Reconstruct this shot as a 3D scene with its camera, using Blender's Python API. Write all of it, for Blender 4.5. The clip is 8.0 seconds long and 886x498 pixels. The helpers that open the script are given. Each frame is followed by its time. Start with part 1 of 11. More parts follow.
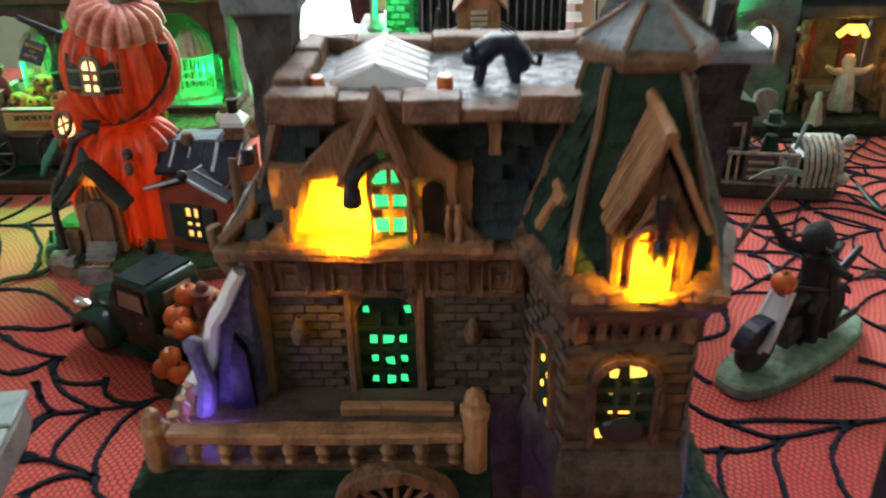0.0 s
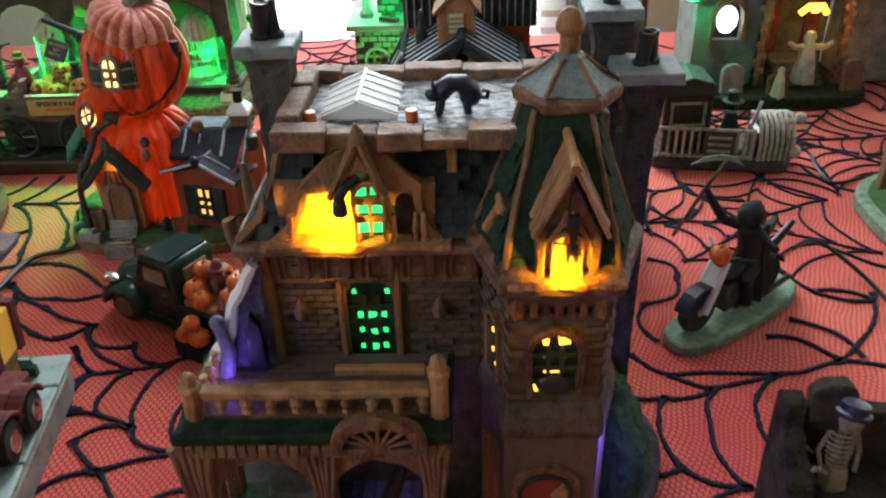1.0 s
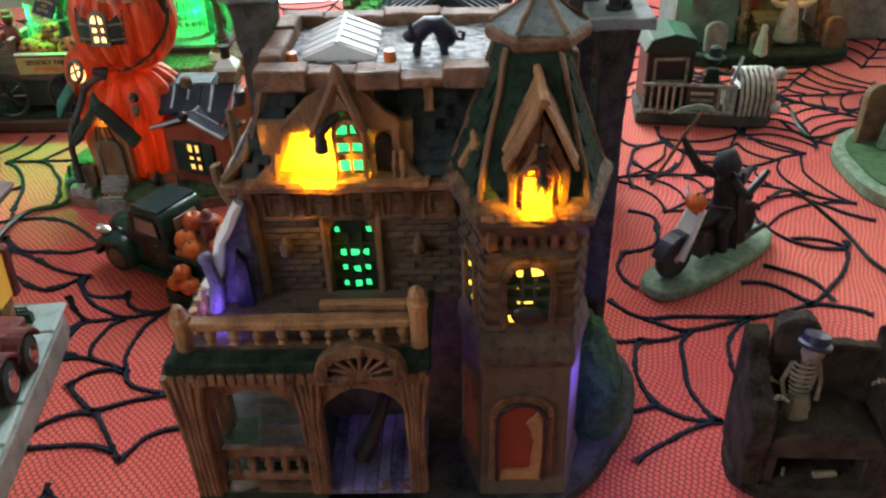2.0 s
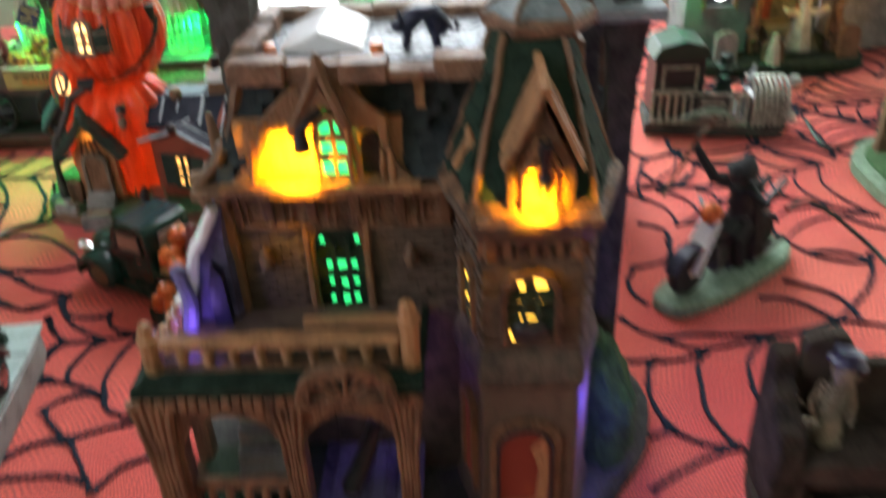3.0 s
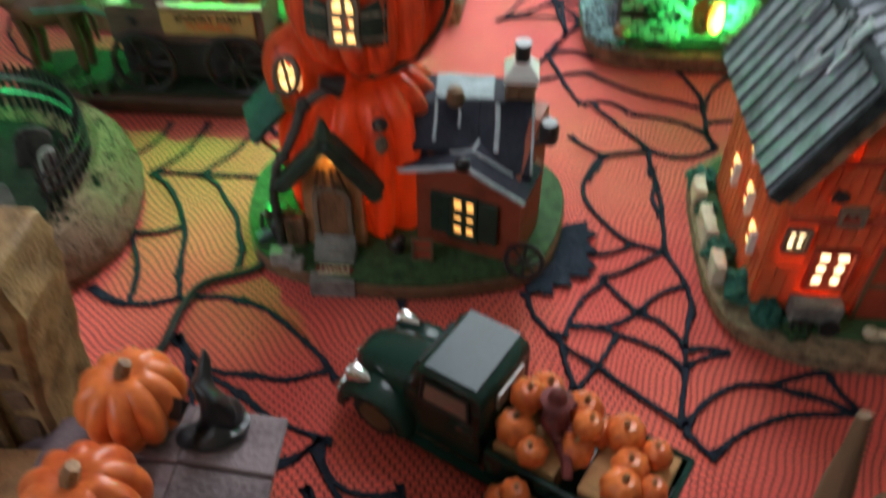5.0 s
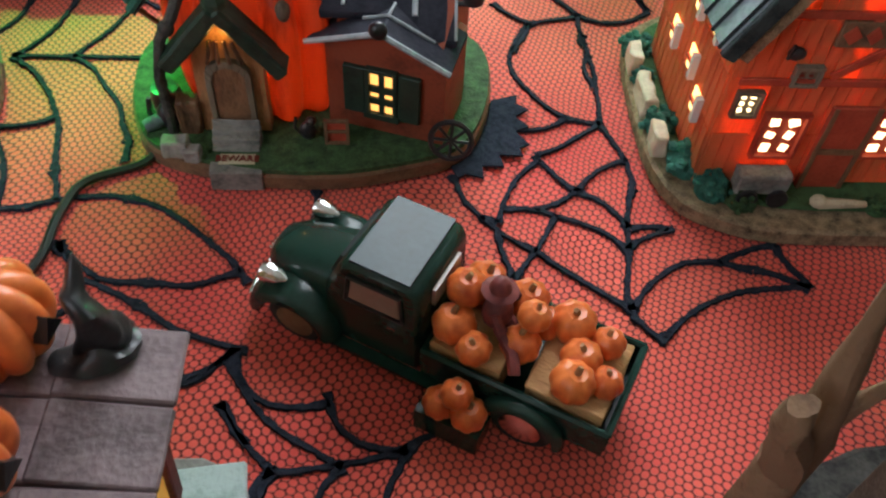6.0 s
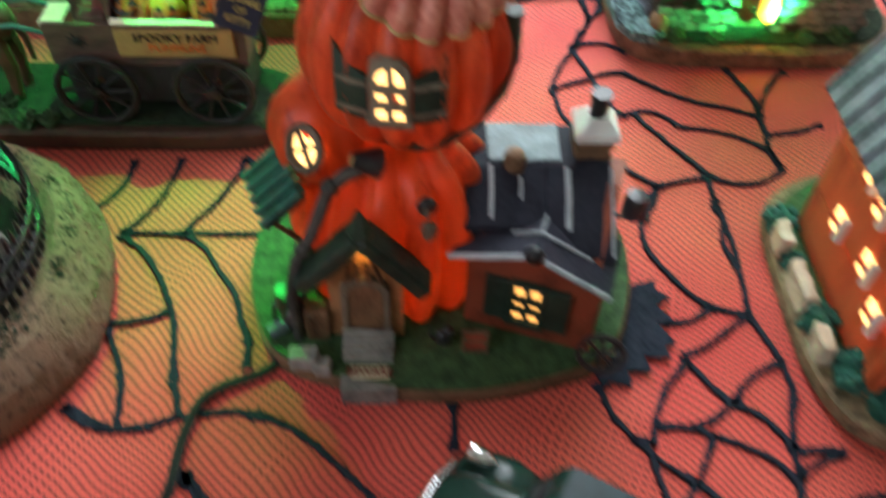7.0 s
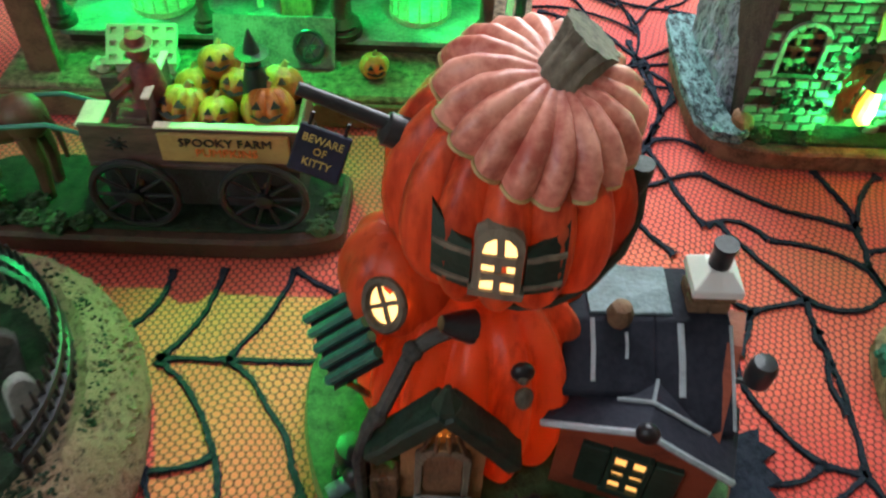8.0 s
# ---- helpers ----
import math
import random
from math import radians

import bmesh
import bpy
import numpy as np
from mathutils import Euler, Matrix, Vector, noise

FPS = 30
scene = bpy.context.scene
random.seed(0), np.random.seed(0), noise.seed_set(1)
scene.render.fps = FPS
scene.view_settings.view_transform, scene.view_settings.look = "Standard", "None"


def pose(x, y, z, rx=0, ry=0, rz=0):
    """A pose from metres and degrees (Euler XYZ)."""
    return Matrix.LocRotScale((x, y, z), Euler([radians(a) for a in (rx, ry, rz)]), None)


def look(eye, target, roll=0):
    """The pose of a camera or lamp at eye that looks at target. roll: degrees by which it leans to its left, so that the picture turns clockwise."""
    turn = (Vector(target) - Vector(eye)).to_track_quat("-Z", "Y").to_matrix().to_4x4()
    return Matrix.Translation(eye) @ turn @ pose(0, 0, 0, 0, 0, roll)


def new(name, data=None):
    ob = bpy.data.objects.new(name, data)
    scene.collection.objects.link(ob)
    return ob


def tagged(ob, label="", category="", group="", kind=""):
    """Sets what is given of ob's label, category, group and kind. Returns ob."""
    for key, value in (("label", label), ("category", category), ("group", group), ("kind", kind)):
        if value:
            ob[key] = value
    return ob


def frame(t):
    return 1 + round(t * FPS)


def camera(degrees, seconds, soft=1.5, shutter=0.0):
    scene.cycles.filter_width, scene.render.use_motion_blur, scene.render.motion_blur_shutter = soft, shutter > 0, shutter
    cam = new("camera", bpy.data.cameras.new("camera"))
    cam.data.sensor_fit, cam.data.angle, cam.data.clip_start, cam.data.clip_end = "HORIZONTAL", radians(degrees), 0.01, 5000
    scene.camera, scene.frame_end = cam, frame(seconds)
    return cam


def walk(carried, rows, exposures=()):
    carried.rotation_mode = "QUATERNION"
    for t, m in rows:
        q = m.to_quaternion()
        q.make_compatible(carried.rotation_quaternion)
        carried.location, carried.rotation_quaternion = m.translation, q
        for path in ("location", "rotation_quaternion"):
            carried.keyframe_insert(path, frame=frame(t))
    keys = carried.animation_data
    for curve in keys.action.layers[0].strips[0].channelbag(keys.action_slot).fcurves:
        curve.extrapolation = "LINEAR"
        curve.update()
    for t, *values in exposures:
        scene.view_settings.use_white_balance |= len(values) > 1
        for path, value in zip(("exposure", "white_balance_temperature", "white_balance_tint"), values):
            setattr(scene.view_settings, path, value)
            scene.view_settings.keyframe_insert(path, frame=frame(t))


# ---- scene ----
cam = camera(56.2, 8.0, soft=2.2, shutter=0.8)
PATH = [
    (0, (0.09, 0.092, 0.292), (0.04, 1.859, -0.643), -1.0),
    (0.5, (0.095, 0.063, 0.33), (0.042, 1.788, -0.682), -1.0),
    (1, (0.105, 0.039, 0.34), (0.048, 1.749, -0.696), -1.8),
    (1.5, (0.105, 0.02, 0.346), (0.054, 1.718, -0.71), -1.7),
    (1.7, (0.107, 0.019, 0.341), (0.06, 1.705, -0.734), -1.7),
    (2.8, (0.119, 0.028, 0.323), (0.076, 1.689, -0.789), -2.4),
    (3, (0.116, 0.043, 0.314), (0.056, 1.744, -0.735), -2.5),
    (3.5, (0.084, 0.119, 0.333), (-0.035, 1.869, -0.629), -1.8),
    (4, (0.019, 0.198, 0.346), (-0.148, 1.93, -0.641), -0.7),
    (4.5, (-0.047, 0.27, 0.347), (-0.223, 1.891, -0.81), -0.5),
    (5, (-0.088, 0.296, 0.315), (-0.199, 1.754, -1.05), -0.0),
    (5.2, (-0.093, 0.307, 0.302), (-0.133, 1.714, -1.12), 1.2),
    (6.3, (-0.095, 0.337, 0.281), (0.024, 1.607, -1.26), 4.0),
    (6.5, (-0.108, 0.357, 0.297), (-0.003, 1.63, -1.242), 3.2),
    (7, (-0.145, 0.408, 0.315), (-0.101, 1.715, -1.198), 2.0),
    (7.5, (-0.17, 0.447, 0.323), (-0.16, 1.787, -1.162), 1.7),
    (8, (-0.176, 0.472, 0.313), (-0.149, 1.83, -1.155), 2.7),
]
walk(cam, [(t, look(eye, target, roll)) for t, eye, target, roll in PATH],
     exposures=((0, 0.28), (0.5, 0.18), (1.5, 0.22), (2.8, 0.62), (3, 0.62), (3.5, 0.30), (4, 0.0), (5, -0.06), (6.5, 0.32), (7, 0.15), (8, 0.02)))

# ---- world and large lights ----
world = bpy.data.worlds.new("daylight")
scene.world = world
world.use_nodes = True
wn = world.node_tree.nodes
sky = wn.new("ShaderNodeTexSky")
sky.sky_type, sky.sun_disc = "NISHITA", False
sky.sun_elevation, sky.sun_rotation = radians(40), radians(20)
wn["Background"].inputs["Strength"].default_value = 0.12
world.node_tree.links.new(sky.outputs[0], wn["Background"].inputs["Color"])


def area_lamp(name, eye, target, w, h, power, color):
    d = bpy.data.lights.new(name, "AREA")
    d.shape, d.size, d.size_y, d.energy, d.color = "RECTANGLE", w, h, power, color
    ob = new(name, d)
    ob.matrix_world = look(eye, target)
    return ob


def bulb(name, at, power, color, radius=0.002):
    d = bpy.data.lights.new(name, "POINT")
    d.energy, d.color, d.shadow_soft_size = power, color, radius
    ob = new(name, d)
    ob.location = at
    return ob


def spot_lamp(name, eye, target, power, color, cone=60.0, radius=0.002):
    d = bpy.data.lights.new(name, "SPOT")
    d.energy, d.color, d.shadow_soft_size, d.spot_size, d.spot_blend = power, color, radius, radians(cone), 1.0
    ob = new(name, d)
    ob.matrix_world = look(eye, target)
    return ob


# daylight from the window behind the table, and fill added from an unseen window
area_lamp("window_daylight", (0.01, 1.27, 0.62), (0.1, 0.4, 0.0), 0.44, 1.1, 11.0, (0.84, 0.905, 1.0))
area_lamp("side_window_daylight", (1.25, 1.27, 0.62), (0.4, 0.4, 0.0), 0.4, 1.1, 2.0, (0.82, 0.93, 1.0))
area_lamp("room_fill_daylight", (-1.55, -0.5, 1.0), (0.0, 0.6, 0.0), 1.2, 1.2, 12.0, (0.90, 0.92, 1.0))


# ---- materials ----
def shader(name, rough=0.6, metal=0.0):
    m = bpy.data.materials.new(name)
    m.use_nodes = True
    n, l = m.node_tree.nodes, m.node_tree.links
    p = n["Principled BSDF"]
    p.inputs["Roughness"].default_value, p.inputs["Metallic"].default_value = rough, metal
    return m, n, l, p


def paint(name, c1, c2, rough=0.6, scale=60.0, fine=400.0, bump=0.25, metal=0.0, spec=0.4, stretch=(1, 1, 1), vary=0.25, lo=0.55, hi=1.0):
    """Hand-painted surface: two colours mixed in large and fine noise, with relief and a per-object shift."""
    m, n, l, p = shader(name, rough, metal)
    tc = n.new("ShaderNodeTexCoord")
    mp = n.new("ShaderNodeMapping")
    mp.inputs["Scale"].default_value = stretch
    l.new(tc.outputs["Object"], mp.inputs["Vector"])
    a, b = n.new("ShaderNodeTexNoise"), n.new("ShaderNodeTexNoise")
    a.inputs["Scale"].default_value, a.inputs["Detail"].default_value = scale, 5
    b.inputs["Scale"].default_value, b.inputs["Detail"].default_value = fine, 4
    l.new(mp.outputs[0], a.inputs["Vector"]), l.new(mp.outputs[0], b.inputs["Vector"])
    mixer = n.new("ShaderNodeMath")
    mixer.operation = "MULTIPLY_ADD"
    l.new(b.outputs[0], mixer.inputs[0])
    mixer.inputs[1].default_value = 0.5
    l.new(a.outputs[0], mixer.inputs[2])
    info = n.new("ShaderNodeObjectInfo")
    shift = n.new("ShaderNodeMath")
    shift.operation = "MULTIPLY_ADD"
    l.new(info.outputs["Random"], shift.inputs[0])
    shift.inputs[1].default_value = vary
    l.new(mixer.outputs[0], shift.inputs[2])
    ramp = n.new("ShaderNodeValToRGB")
    e = ramp.color_ramp.elements
    e[0].position, e[1].position = lo, hi
    e[0].color, e[1].color = (*c1, 1), (*c2, 1)
    l.new(shift.outputs[0], ramp.inputs[0])
    l.new(ramp.outputs[0], p.inputs["Base Color"])
    p.inputs["Specular IOR Level"].default_value = spec
    bp = n.new("ShaderNodeBump")
    bp.inputs["Strength"].default_value, bp.inputs["Distance"].default_value = bump, 0.0015
    l.new(mixer.outputs[0], bp.inputs["Height"])
    l.new(bp.outputs[0], p.inputs["Normal"])
    return m


def glow(name, color, strength):
    m, n, l, p = shader(name, 0.5)
    p.inputs["Base Color"].default_value = (*color, 1)
    p.inputs["Emission Color"].default_value = (*color, 1)
    p.inputs["Emission Strength"].default_value = strength
    return m


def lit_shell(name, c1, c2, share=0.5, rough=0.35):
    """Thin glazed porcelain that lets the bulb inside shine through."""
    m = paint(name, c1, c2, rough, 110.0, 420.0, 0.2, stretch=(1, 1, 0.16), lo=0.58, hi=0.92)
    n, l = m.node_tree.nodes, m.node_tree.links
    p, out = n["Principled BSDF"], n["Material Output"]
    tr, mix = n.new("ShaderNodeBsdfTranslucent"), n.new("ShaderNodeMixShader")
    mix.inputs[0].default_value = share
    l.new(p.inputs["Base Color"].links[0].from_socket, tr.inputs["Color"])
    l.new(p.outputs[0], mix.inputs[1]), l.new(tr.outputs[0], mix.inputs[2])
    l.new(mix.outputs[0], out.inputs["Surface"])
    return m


def cloth_material():
    m, n, l, p = shader("lace_over_orange_cloth", 0.85)
    tc = n.new("ShaderNodeTexCoord")
    mp = n.new("ShaderNodeMapping")
    mp.inputs["Rotation"].default_value = (0, 0, radians(-12))
    l.new(tc.outputs["Object"], mp.inputs["Vector"])
    wob = n.new("ShaderNodeTexNoise")
    wob.inputs["Scale"].default_value = 14.0
    add = n.new("ShaderNodeVectorMath")
    add.operation = "MULTIPLY_ADD"
    add.inputs[1].default_value = (0.02, 0.02, 0)
    l.new(tc.outputs["Object"], wob.inputs["Vector"])
    l.new(wob.outputs["Color"], add.inputs[0]), l.new(mp.outputs[0], add.inputs[2])
    # net of rounded hexagonal cells: distance to the nearest cell centre of two interleaved grids
    sx, sy = 0.0038, 0.0060
    flat = n.new("ShaderNodeVectorMath")
    flat.operation = "MULTIPLY"
    flat.inputs[1].default_value = (1, 1, 0)
    l.new(add.outputs[0], flat.inputs[0])
    dist = []
    for off in (0.0, 0.5):
        mv, wr, ln = (n.new("ShaderNodeVectorMath") for _ in range(3))
        mv.operation, wr.operation, ln.operation = "ADD", "WRAP", "LENGTH"
        mv.inputs[1].default_value = (off * sx, off * sy, 0)
        wr.inputs[1].default_value, wr.inputs[2].default_value = (sx / 2, sy / 2, 1), (-sx / 2, -sy / 2, -1)
        l.new(flat.outputs[0], mv.inputs[0]), l.new(mv.outputs[0], wr.inputs[0]), l.new(wr.outputs[0], ln.inputs[0])
        dist.append(ln)
    near = n.new("ShaderNodeMath")
    near.operation = "MINIMUM"
    l.new(dist[0].outputs["Value"], near.inputs[0]), l.new(dist[1].outputs["Value"], near.inputs[1])
    br = n.new("ShaderNodeMapRange")
    br.interpolation_type = "SMOOTHSTEP"
    br.inputs["From Min"].default_value, br.inputs["From Max"].default_value = 0.00130, 0.00190
    l.new(near.outputs[0], br.inputs["Value"])
    big = n.new("ShaderNodeTexNoise")
    big.inputs["Scale"].default_value, big.inputs["Detail"].default_value = 9.0, 3
    l.new(tc.outputs["Object"], big.inputs["Vector"])
    ramp = n.new("ShaderNodeValToRGB")
    e = ramp.color_ramp.elements
    e[0].position, e[1].position = 0.3, 0.7
    e[0].color, e[1].color = (0.76, 0.075, 0.066, 1), (0.94, 0.170, 0.112, 1)
    l.new(big.outputs[0], ramp.inputs[0])
    mix = n.new("ShaderNodeMix")
    mix.data_type = "RGBA"
    l.new(br.outputs["Result"], mix.inputs[0])
    l.new(ramp.outputs[0], mix.inputs[6])
    mix.inputs[7].default_value = (0.13, 0.016, 0.013, 1)
    l.new(mix.outputs[2], p.inputs["Base Color"])
    bp = n.new("ShaderNodeBump")
    bp.inputs["Strength"].default_value, bp.inputs["Distance"].default_value = 0.5, 0.0008
    l.new(br.outputs["Result"], bp.inputs["Height"])
    l.new(bp.outputs[0], p.inputs["Normal"])
    p.inputs["Sheen Weight"].default_value = 0.2
    return m


M = {}
M["cloth"] = cloth_material()
M["web"] = paint("black_lace_web", (0.008, 0.011, 0.018), (0.032, 0.038, 0.056), 0.95, 300, 1500, 0.8, spec=0.08)
M["wall"] = paint("pale_green_wall_paint", (0.44, 0.52, 0.38), (0.52, 0.60, 0.45), 0.7, 3, 60, 0.05)
M["ceiling"] = paint("white_ceiling_paint", (0.72, 0.72, 0.70), (0.8, 0.8, 0.78), 0.8, 3, 60, 0.05)
M["white"] = paint("white_gloss_paint", (0.7, 0.7, 0.68), (0.8, 0.8, 0.78), 0.4, 6, 90, 0.05)
M["floorwood"] = paint("brown_floor_boards", (0.12, 0.07, 0.04), (0.22, 0.13, 0.07), 0.5, 5, 80, 0.1)
M["tablewood"] = paint("brown_table_wood", (0.14, 0.08, 0.045), (0.25, 0.15, 0.08), 0.5, 8, 120, 0.1, stretch=(1, 8, 8))
M["brownwash"] = paint("brown_washed_resin", (0.028, 0.015, 0.009), (0.22, 0.115, 0.060), 0.55, 140, 800, 0.9, stretch=(1, 1, 0.4))
M["tanwood"] = paint("tan_painted_wood", (0.12, 0.055, 0.025), (0.44, 0.22, 0.10), 0.5, 120, 800, 0.8, stretch=(1, 1, 0.4))
M["shingle"] = paint("charcoal_roof_shingle", (0.012, 0.016, 0.018), (0.05, 0.06, 0.062), 0.9, 120, 700, 0.9, spec=0.06)
M["greenroof"] = paint("dark_mossy_roof", (0.004, 0.009, 0.006), (0.024, 0.046, 0.030), 0.8, 110, 600, 0.9, spec=0.15)
M["brick"] = paint("brown_grey_brick", (0.022, 0.016, 0.012), (0.12, 0.082, 0.058), 0.7, 150, 800, 0.6, vary=0.4)
M["slate"] = paint("pale_blue_grey_slate", (0.16, 0.19, 0.20), (0.42, 0.47, 0.50), 0.45, 80, 500, 0.5)
M["rimstone"] = paint("worn_pinkish_brown_stone", (0.045, 0.025, 0.016), (0.26, 0.145, 0.090), 0.6, 120, 700, 0.9)
M["deck"] = paint("scribbled_grey_deck", (0.022, 0.025, 0.034), (0.50, 0.54, 0.58), 0.5, 150, 700, 0.8, stretch=(1, 2.0, 1), vary=0.0, lo=0.66, hi=0.86)
M["greystone"] = paint("grey_stone", (0.10, 0.10, 0.095), (0.30, 0.29, 0.27), 0.7, 70, 500, 0.6)
M["darkstone"] = paint("dark_stone", (0.022, 0.022, 0.022), (0.10, 0.096, 0.088), 0.85, 80, 500, 0.8, spec=0.15)
M["black"] = paint("gloss_black_paint", (0.008, 0.008, 0.009), (0.025, 0.025, 0.028), 0.3, 80, 500, 0.2)
M["navy"] = paint("dark_blue_black_paint", (0.008, 0.008, 0.02), (0.02, 0.02, 0.05), 0.4, 120, 500, 0.4)
M["skylight"] = paint("frosted_white_glazing", (0.80, 0.82, 0.84), (0.93, 0.93, 0.94), 0.2, 60, 400, 0.2)
M["grass"] = paint("green_flocked_grass", (0.012, 0.03, 0.012), (0.06, 0.13, 0.05), 0.9, 180, 900, 1.0)
M["darkturf"] = paint("dark_flocked_turf", (0.004, 0.009, 0.005), (0.022, 0.042, 0.021), 0.95, 200, 1000, 1.0)
M["signwood"] = paint("worn_pinkish_brown_sign", (0.060, 0.030, 0.024), (0.20, 0.105, 0.085), 0.6, 90, 600, 0.6)
M["wagonwood"] = paint("pinkish_brown_wagon_boards", (0.036, 0.020, 0.017), (0.15, 0.085, 0.068), 0.6, 100, 700, 0.6, stretch=(0.3, 1, 1))
M["thronestone"] = paint("dark_brown_throne_stone", (0.012, 0.010, 0.008), (0.066, 0.050, 0.040), 0.85, 90, 600, 0.9, spec=0.12)
M["paleturf"] = paint("pale_green_turf", (0.10, 0.16, 0.10), (0.26, 0.36, 0.26), 0.8, 180, 900, 0.8)
M["mud"] = paint("brown_earth_base", (0.06, 0.03, 0.018), (0.20, 0.11, 0.06), 0.8, 90, 600, 0.7)
M["sand"] = paint("sandy_speckled_base", (0.05, 0.035, 0.02), (0.36, 0.26, 0.16), 0.85, 200, 1100, 1.0)
M["mossbank"] = paint("speckled_mossy_bank", (0.012, 0.009, 0.006), (0.28, 0.18, 0.115), 0.9, 300, 1200, 1.0, lo=0.68, hi=0.92)
M["rockblue"] = paint("speckled_blue_grey_rock", (0.010, 0.013, 0.022), (0.27, 0.31, 0.38), 0.7, 300, 1100, 1.0, stretch=(1, 1, 0.5), lo=0.62, hi=0.92)
M["pumpkin"] = paint("glossy_orange_pumpkin", (0.46, 0.065, 0.018), (0.80, 0.20, 0.05), 0.3, 70, 300, 0.15)
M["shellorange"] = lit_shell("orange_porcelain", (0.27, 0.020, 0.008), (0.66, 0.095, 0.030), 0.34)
M["cottageplaster"] = paint("dull_orange_red_plaster", (0.075, 0.016, 0.010), (0.27, 0.060, 0.028), 0.6, 70, 500, 0.5)
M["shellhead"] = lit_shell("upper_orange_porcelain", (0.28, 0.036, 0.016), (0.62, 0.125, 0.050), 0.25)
M["lid"] = paint("pink_orange_pumpkin_lid", (0.52, 0.125, 0.090), (0.86, 0.39, 0.29), 0.32, 70, 350, 0.25, lo=0.58, hi=0.92)
M["arcadewood"] = paint("dark_reddish_brown_stall_paint", (0.018, 0.010, 0.008), (0.085, 0.042, 0.030), 0.6, 90, 600, 0.6)
M["stem"] = paint("grey_brown_pumpkin_stem", (0.06, 0.045, 0.03), (0.22, 0.18, 0.13), 0.7, 60, 500, 0.8, stretch=(1, 1, 0.2))
M["red"] = paint("red_barn_paint", (0.30, 0.035, 0.02), (0.50, 0.08, 0.04), 0.6, 90, 600, 0.5)
M["barnwall"] = lit_shell("red_barn_boards", (0.50, 0.105, 0.045), (0.80, 0.265, 0.11), 0.45, 0.55)
M["metalroof"] = paint("grey_blue_ribbed_roof", (0.085, 0.097, 0.112), (0.29, 0.33, 0.38), 0.42, 60, 400, 0.4)
M["truck"] = paint("dark_green_truck_paint", (0.006, 0.024, 0.018), (0.014, 0.046, 0.036), 0.22, 60, 400, 0.06, spec=0.35)
# truck paint shifted to blue for the sky reflected in the roof
M["roofgloss"] = paint("sky_tinted_roof_paint", (0.008, 0.022, 0.021), (0.016, 0.040, 0.044), 0.20, 60, 400, 0.05, spec=0.22)
M["chrome"] = paint("bright_chrome", (0.6, 0.6, 0.6), (0.8, 0.8, 0.8), 0.2, 60, 300, 0.05, metal=1.0)
M["straw"] = paint("straw_bale", (0.34, 0.16, 0.06), (0.60, 0.34, 0.15), 0.8, 200, 1200, 1.0, stretch=(0.3, 1, 1))
M["pane"] = paint("pink_grey_truck_window", (0.26, 0.19, 0.16), (0.34, 0.25, 0.21), 0.15, 60, 300, 0.03)
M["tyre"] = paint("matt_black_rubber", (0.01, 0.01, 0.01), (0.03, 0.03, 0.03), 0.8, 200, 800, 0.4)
M["cream"] = paint("cream_paint", (0.45, 0.38, 0.28), (0.68, 0.60, 0.46), 0.5, 90, 500, 0.3)
M["darkbone"] = paint("dim_bone_paint", (0.06, 0.048, 0.034), (0.28, 0.23, 0.16), 0.6, 160, 800, 0.6)
M["bone"] = paint("aged_bone_paint", (0.28, 0.23, 0.15), (0.55, 0.48, 0.34), 0.55, 120, 700, 0.6)
M["ghost"] = paint("pale_ghost_paint", (0.24, 0.22, 0.18), (0.50, 0.46, 0.38), 0.5, 100, 500, 0.2)
# violet lamplight on rock and planks is put into this colour too
M["purple"] = paint("violet_lamplight_tint", (0.012, 0.010, 0.04), (0.19, 0.17, 0.32), 0.6, 70, 400, 0.9)
M["horse"] = paint("brown_horse_paint", (0.045, 0.018, 0.010), (0.13, 0.055, 0.032), 0.5, 90, 500, 0.3)
M["maroon"] = paint("maroon_coat_paint", (0.05, 0.014, 0.022), (0.22, 0.045, 0.040), 0.6, 100, 500, 0.3)
M["greenpaint"] = paint("green_corrugated_paint", (0.014, 0.075, 0.058), (0.045, 0.19, 0.15), 0.45, 90, 500, 0.3)
M["darkgreen"] = paint("dark_bottle_green_paint", (0.006, 0.018, 0.012), (0.02, 0.045, 0.03), 0.55, 90, 500, 0.4)
M["yellowsign"] = paint("mustard_sign_paint", (0.50, 0.33, 0.08), (0.68, 0.48, 0.14), 0.6, 90, 500, 0.3)
M["bannercloth"] = paint("dull_mustard_banner", (0.26, 0.15, 0.05), (0.42, 0.27, 0.10), 0.7, 90, 500, 0.3)
M["letterblack"] = paint("black_letter_paint", (0.012, 0.01, 0.01), (0.03, 0.02, 0.02), 0.6, 90, 500, 0.1)
M["letterred"] = paint("red_letter_paint", (0.10, 0.014, 0.012), (0.22, 0.030, 0.022), 0.6, 90, 500, 0.1)
M["cable"] = paint("black_green_cable", (0.006, 0.012, 0.010), (0.015, 0.03, 0.024), 0.35, 90, 500, 0.1)
M["warm"] = glow("warm_window_light", (1.0, 0.58, 0.20), 2.6)
M["white_hot"] = glow("white_lamp_light", (1.0, 0.76, 0.42), 3.0)
M["white_led"] = glow("white_led_light", (0.95, 0.98, 1.0), 6.0)
M["amber"] = glow("amber_window_light", (1.0, 0.55, 0.06), 2.5)
M["greenlight"] = glow("green_window_light", (0.04, 0.90, 0.25), 1.25)
M["wingglow"] = glow("sea_green_wing_light", (0.01, 0.9, 0.45), 1.3)
M["redglow"] = glow("red_room_light", (0.12, 0.016, 0.008), 0.2)
M["dimamber"] = glow("dim_amber_window_light", (0.75, 0.40, 0.06), 0.25)
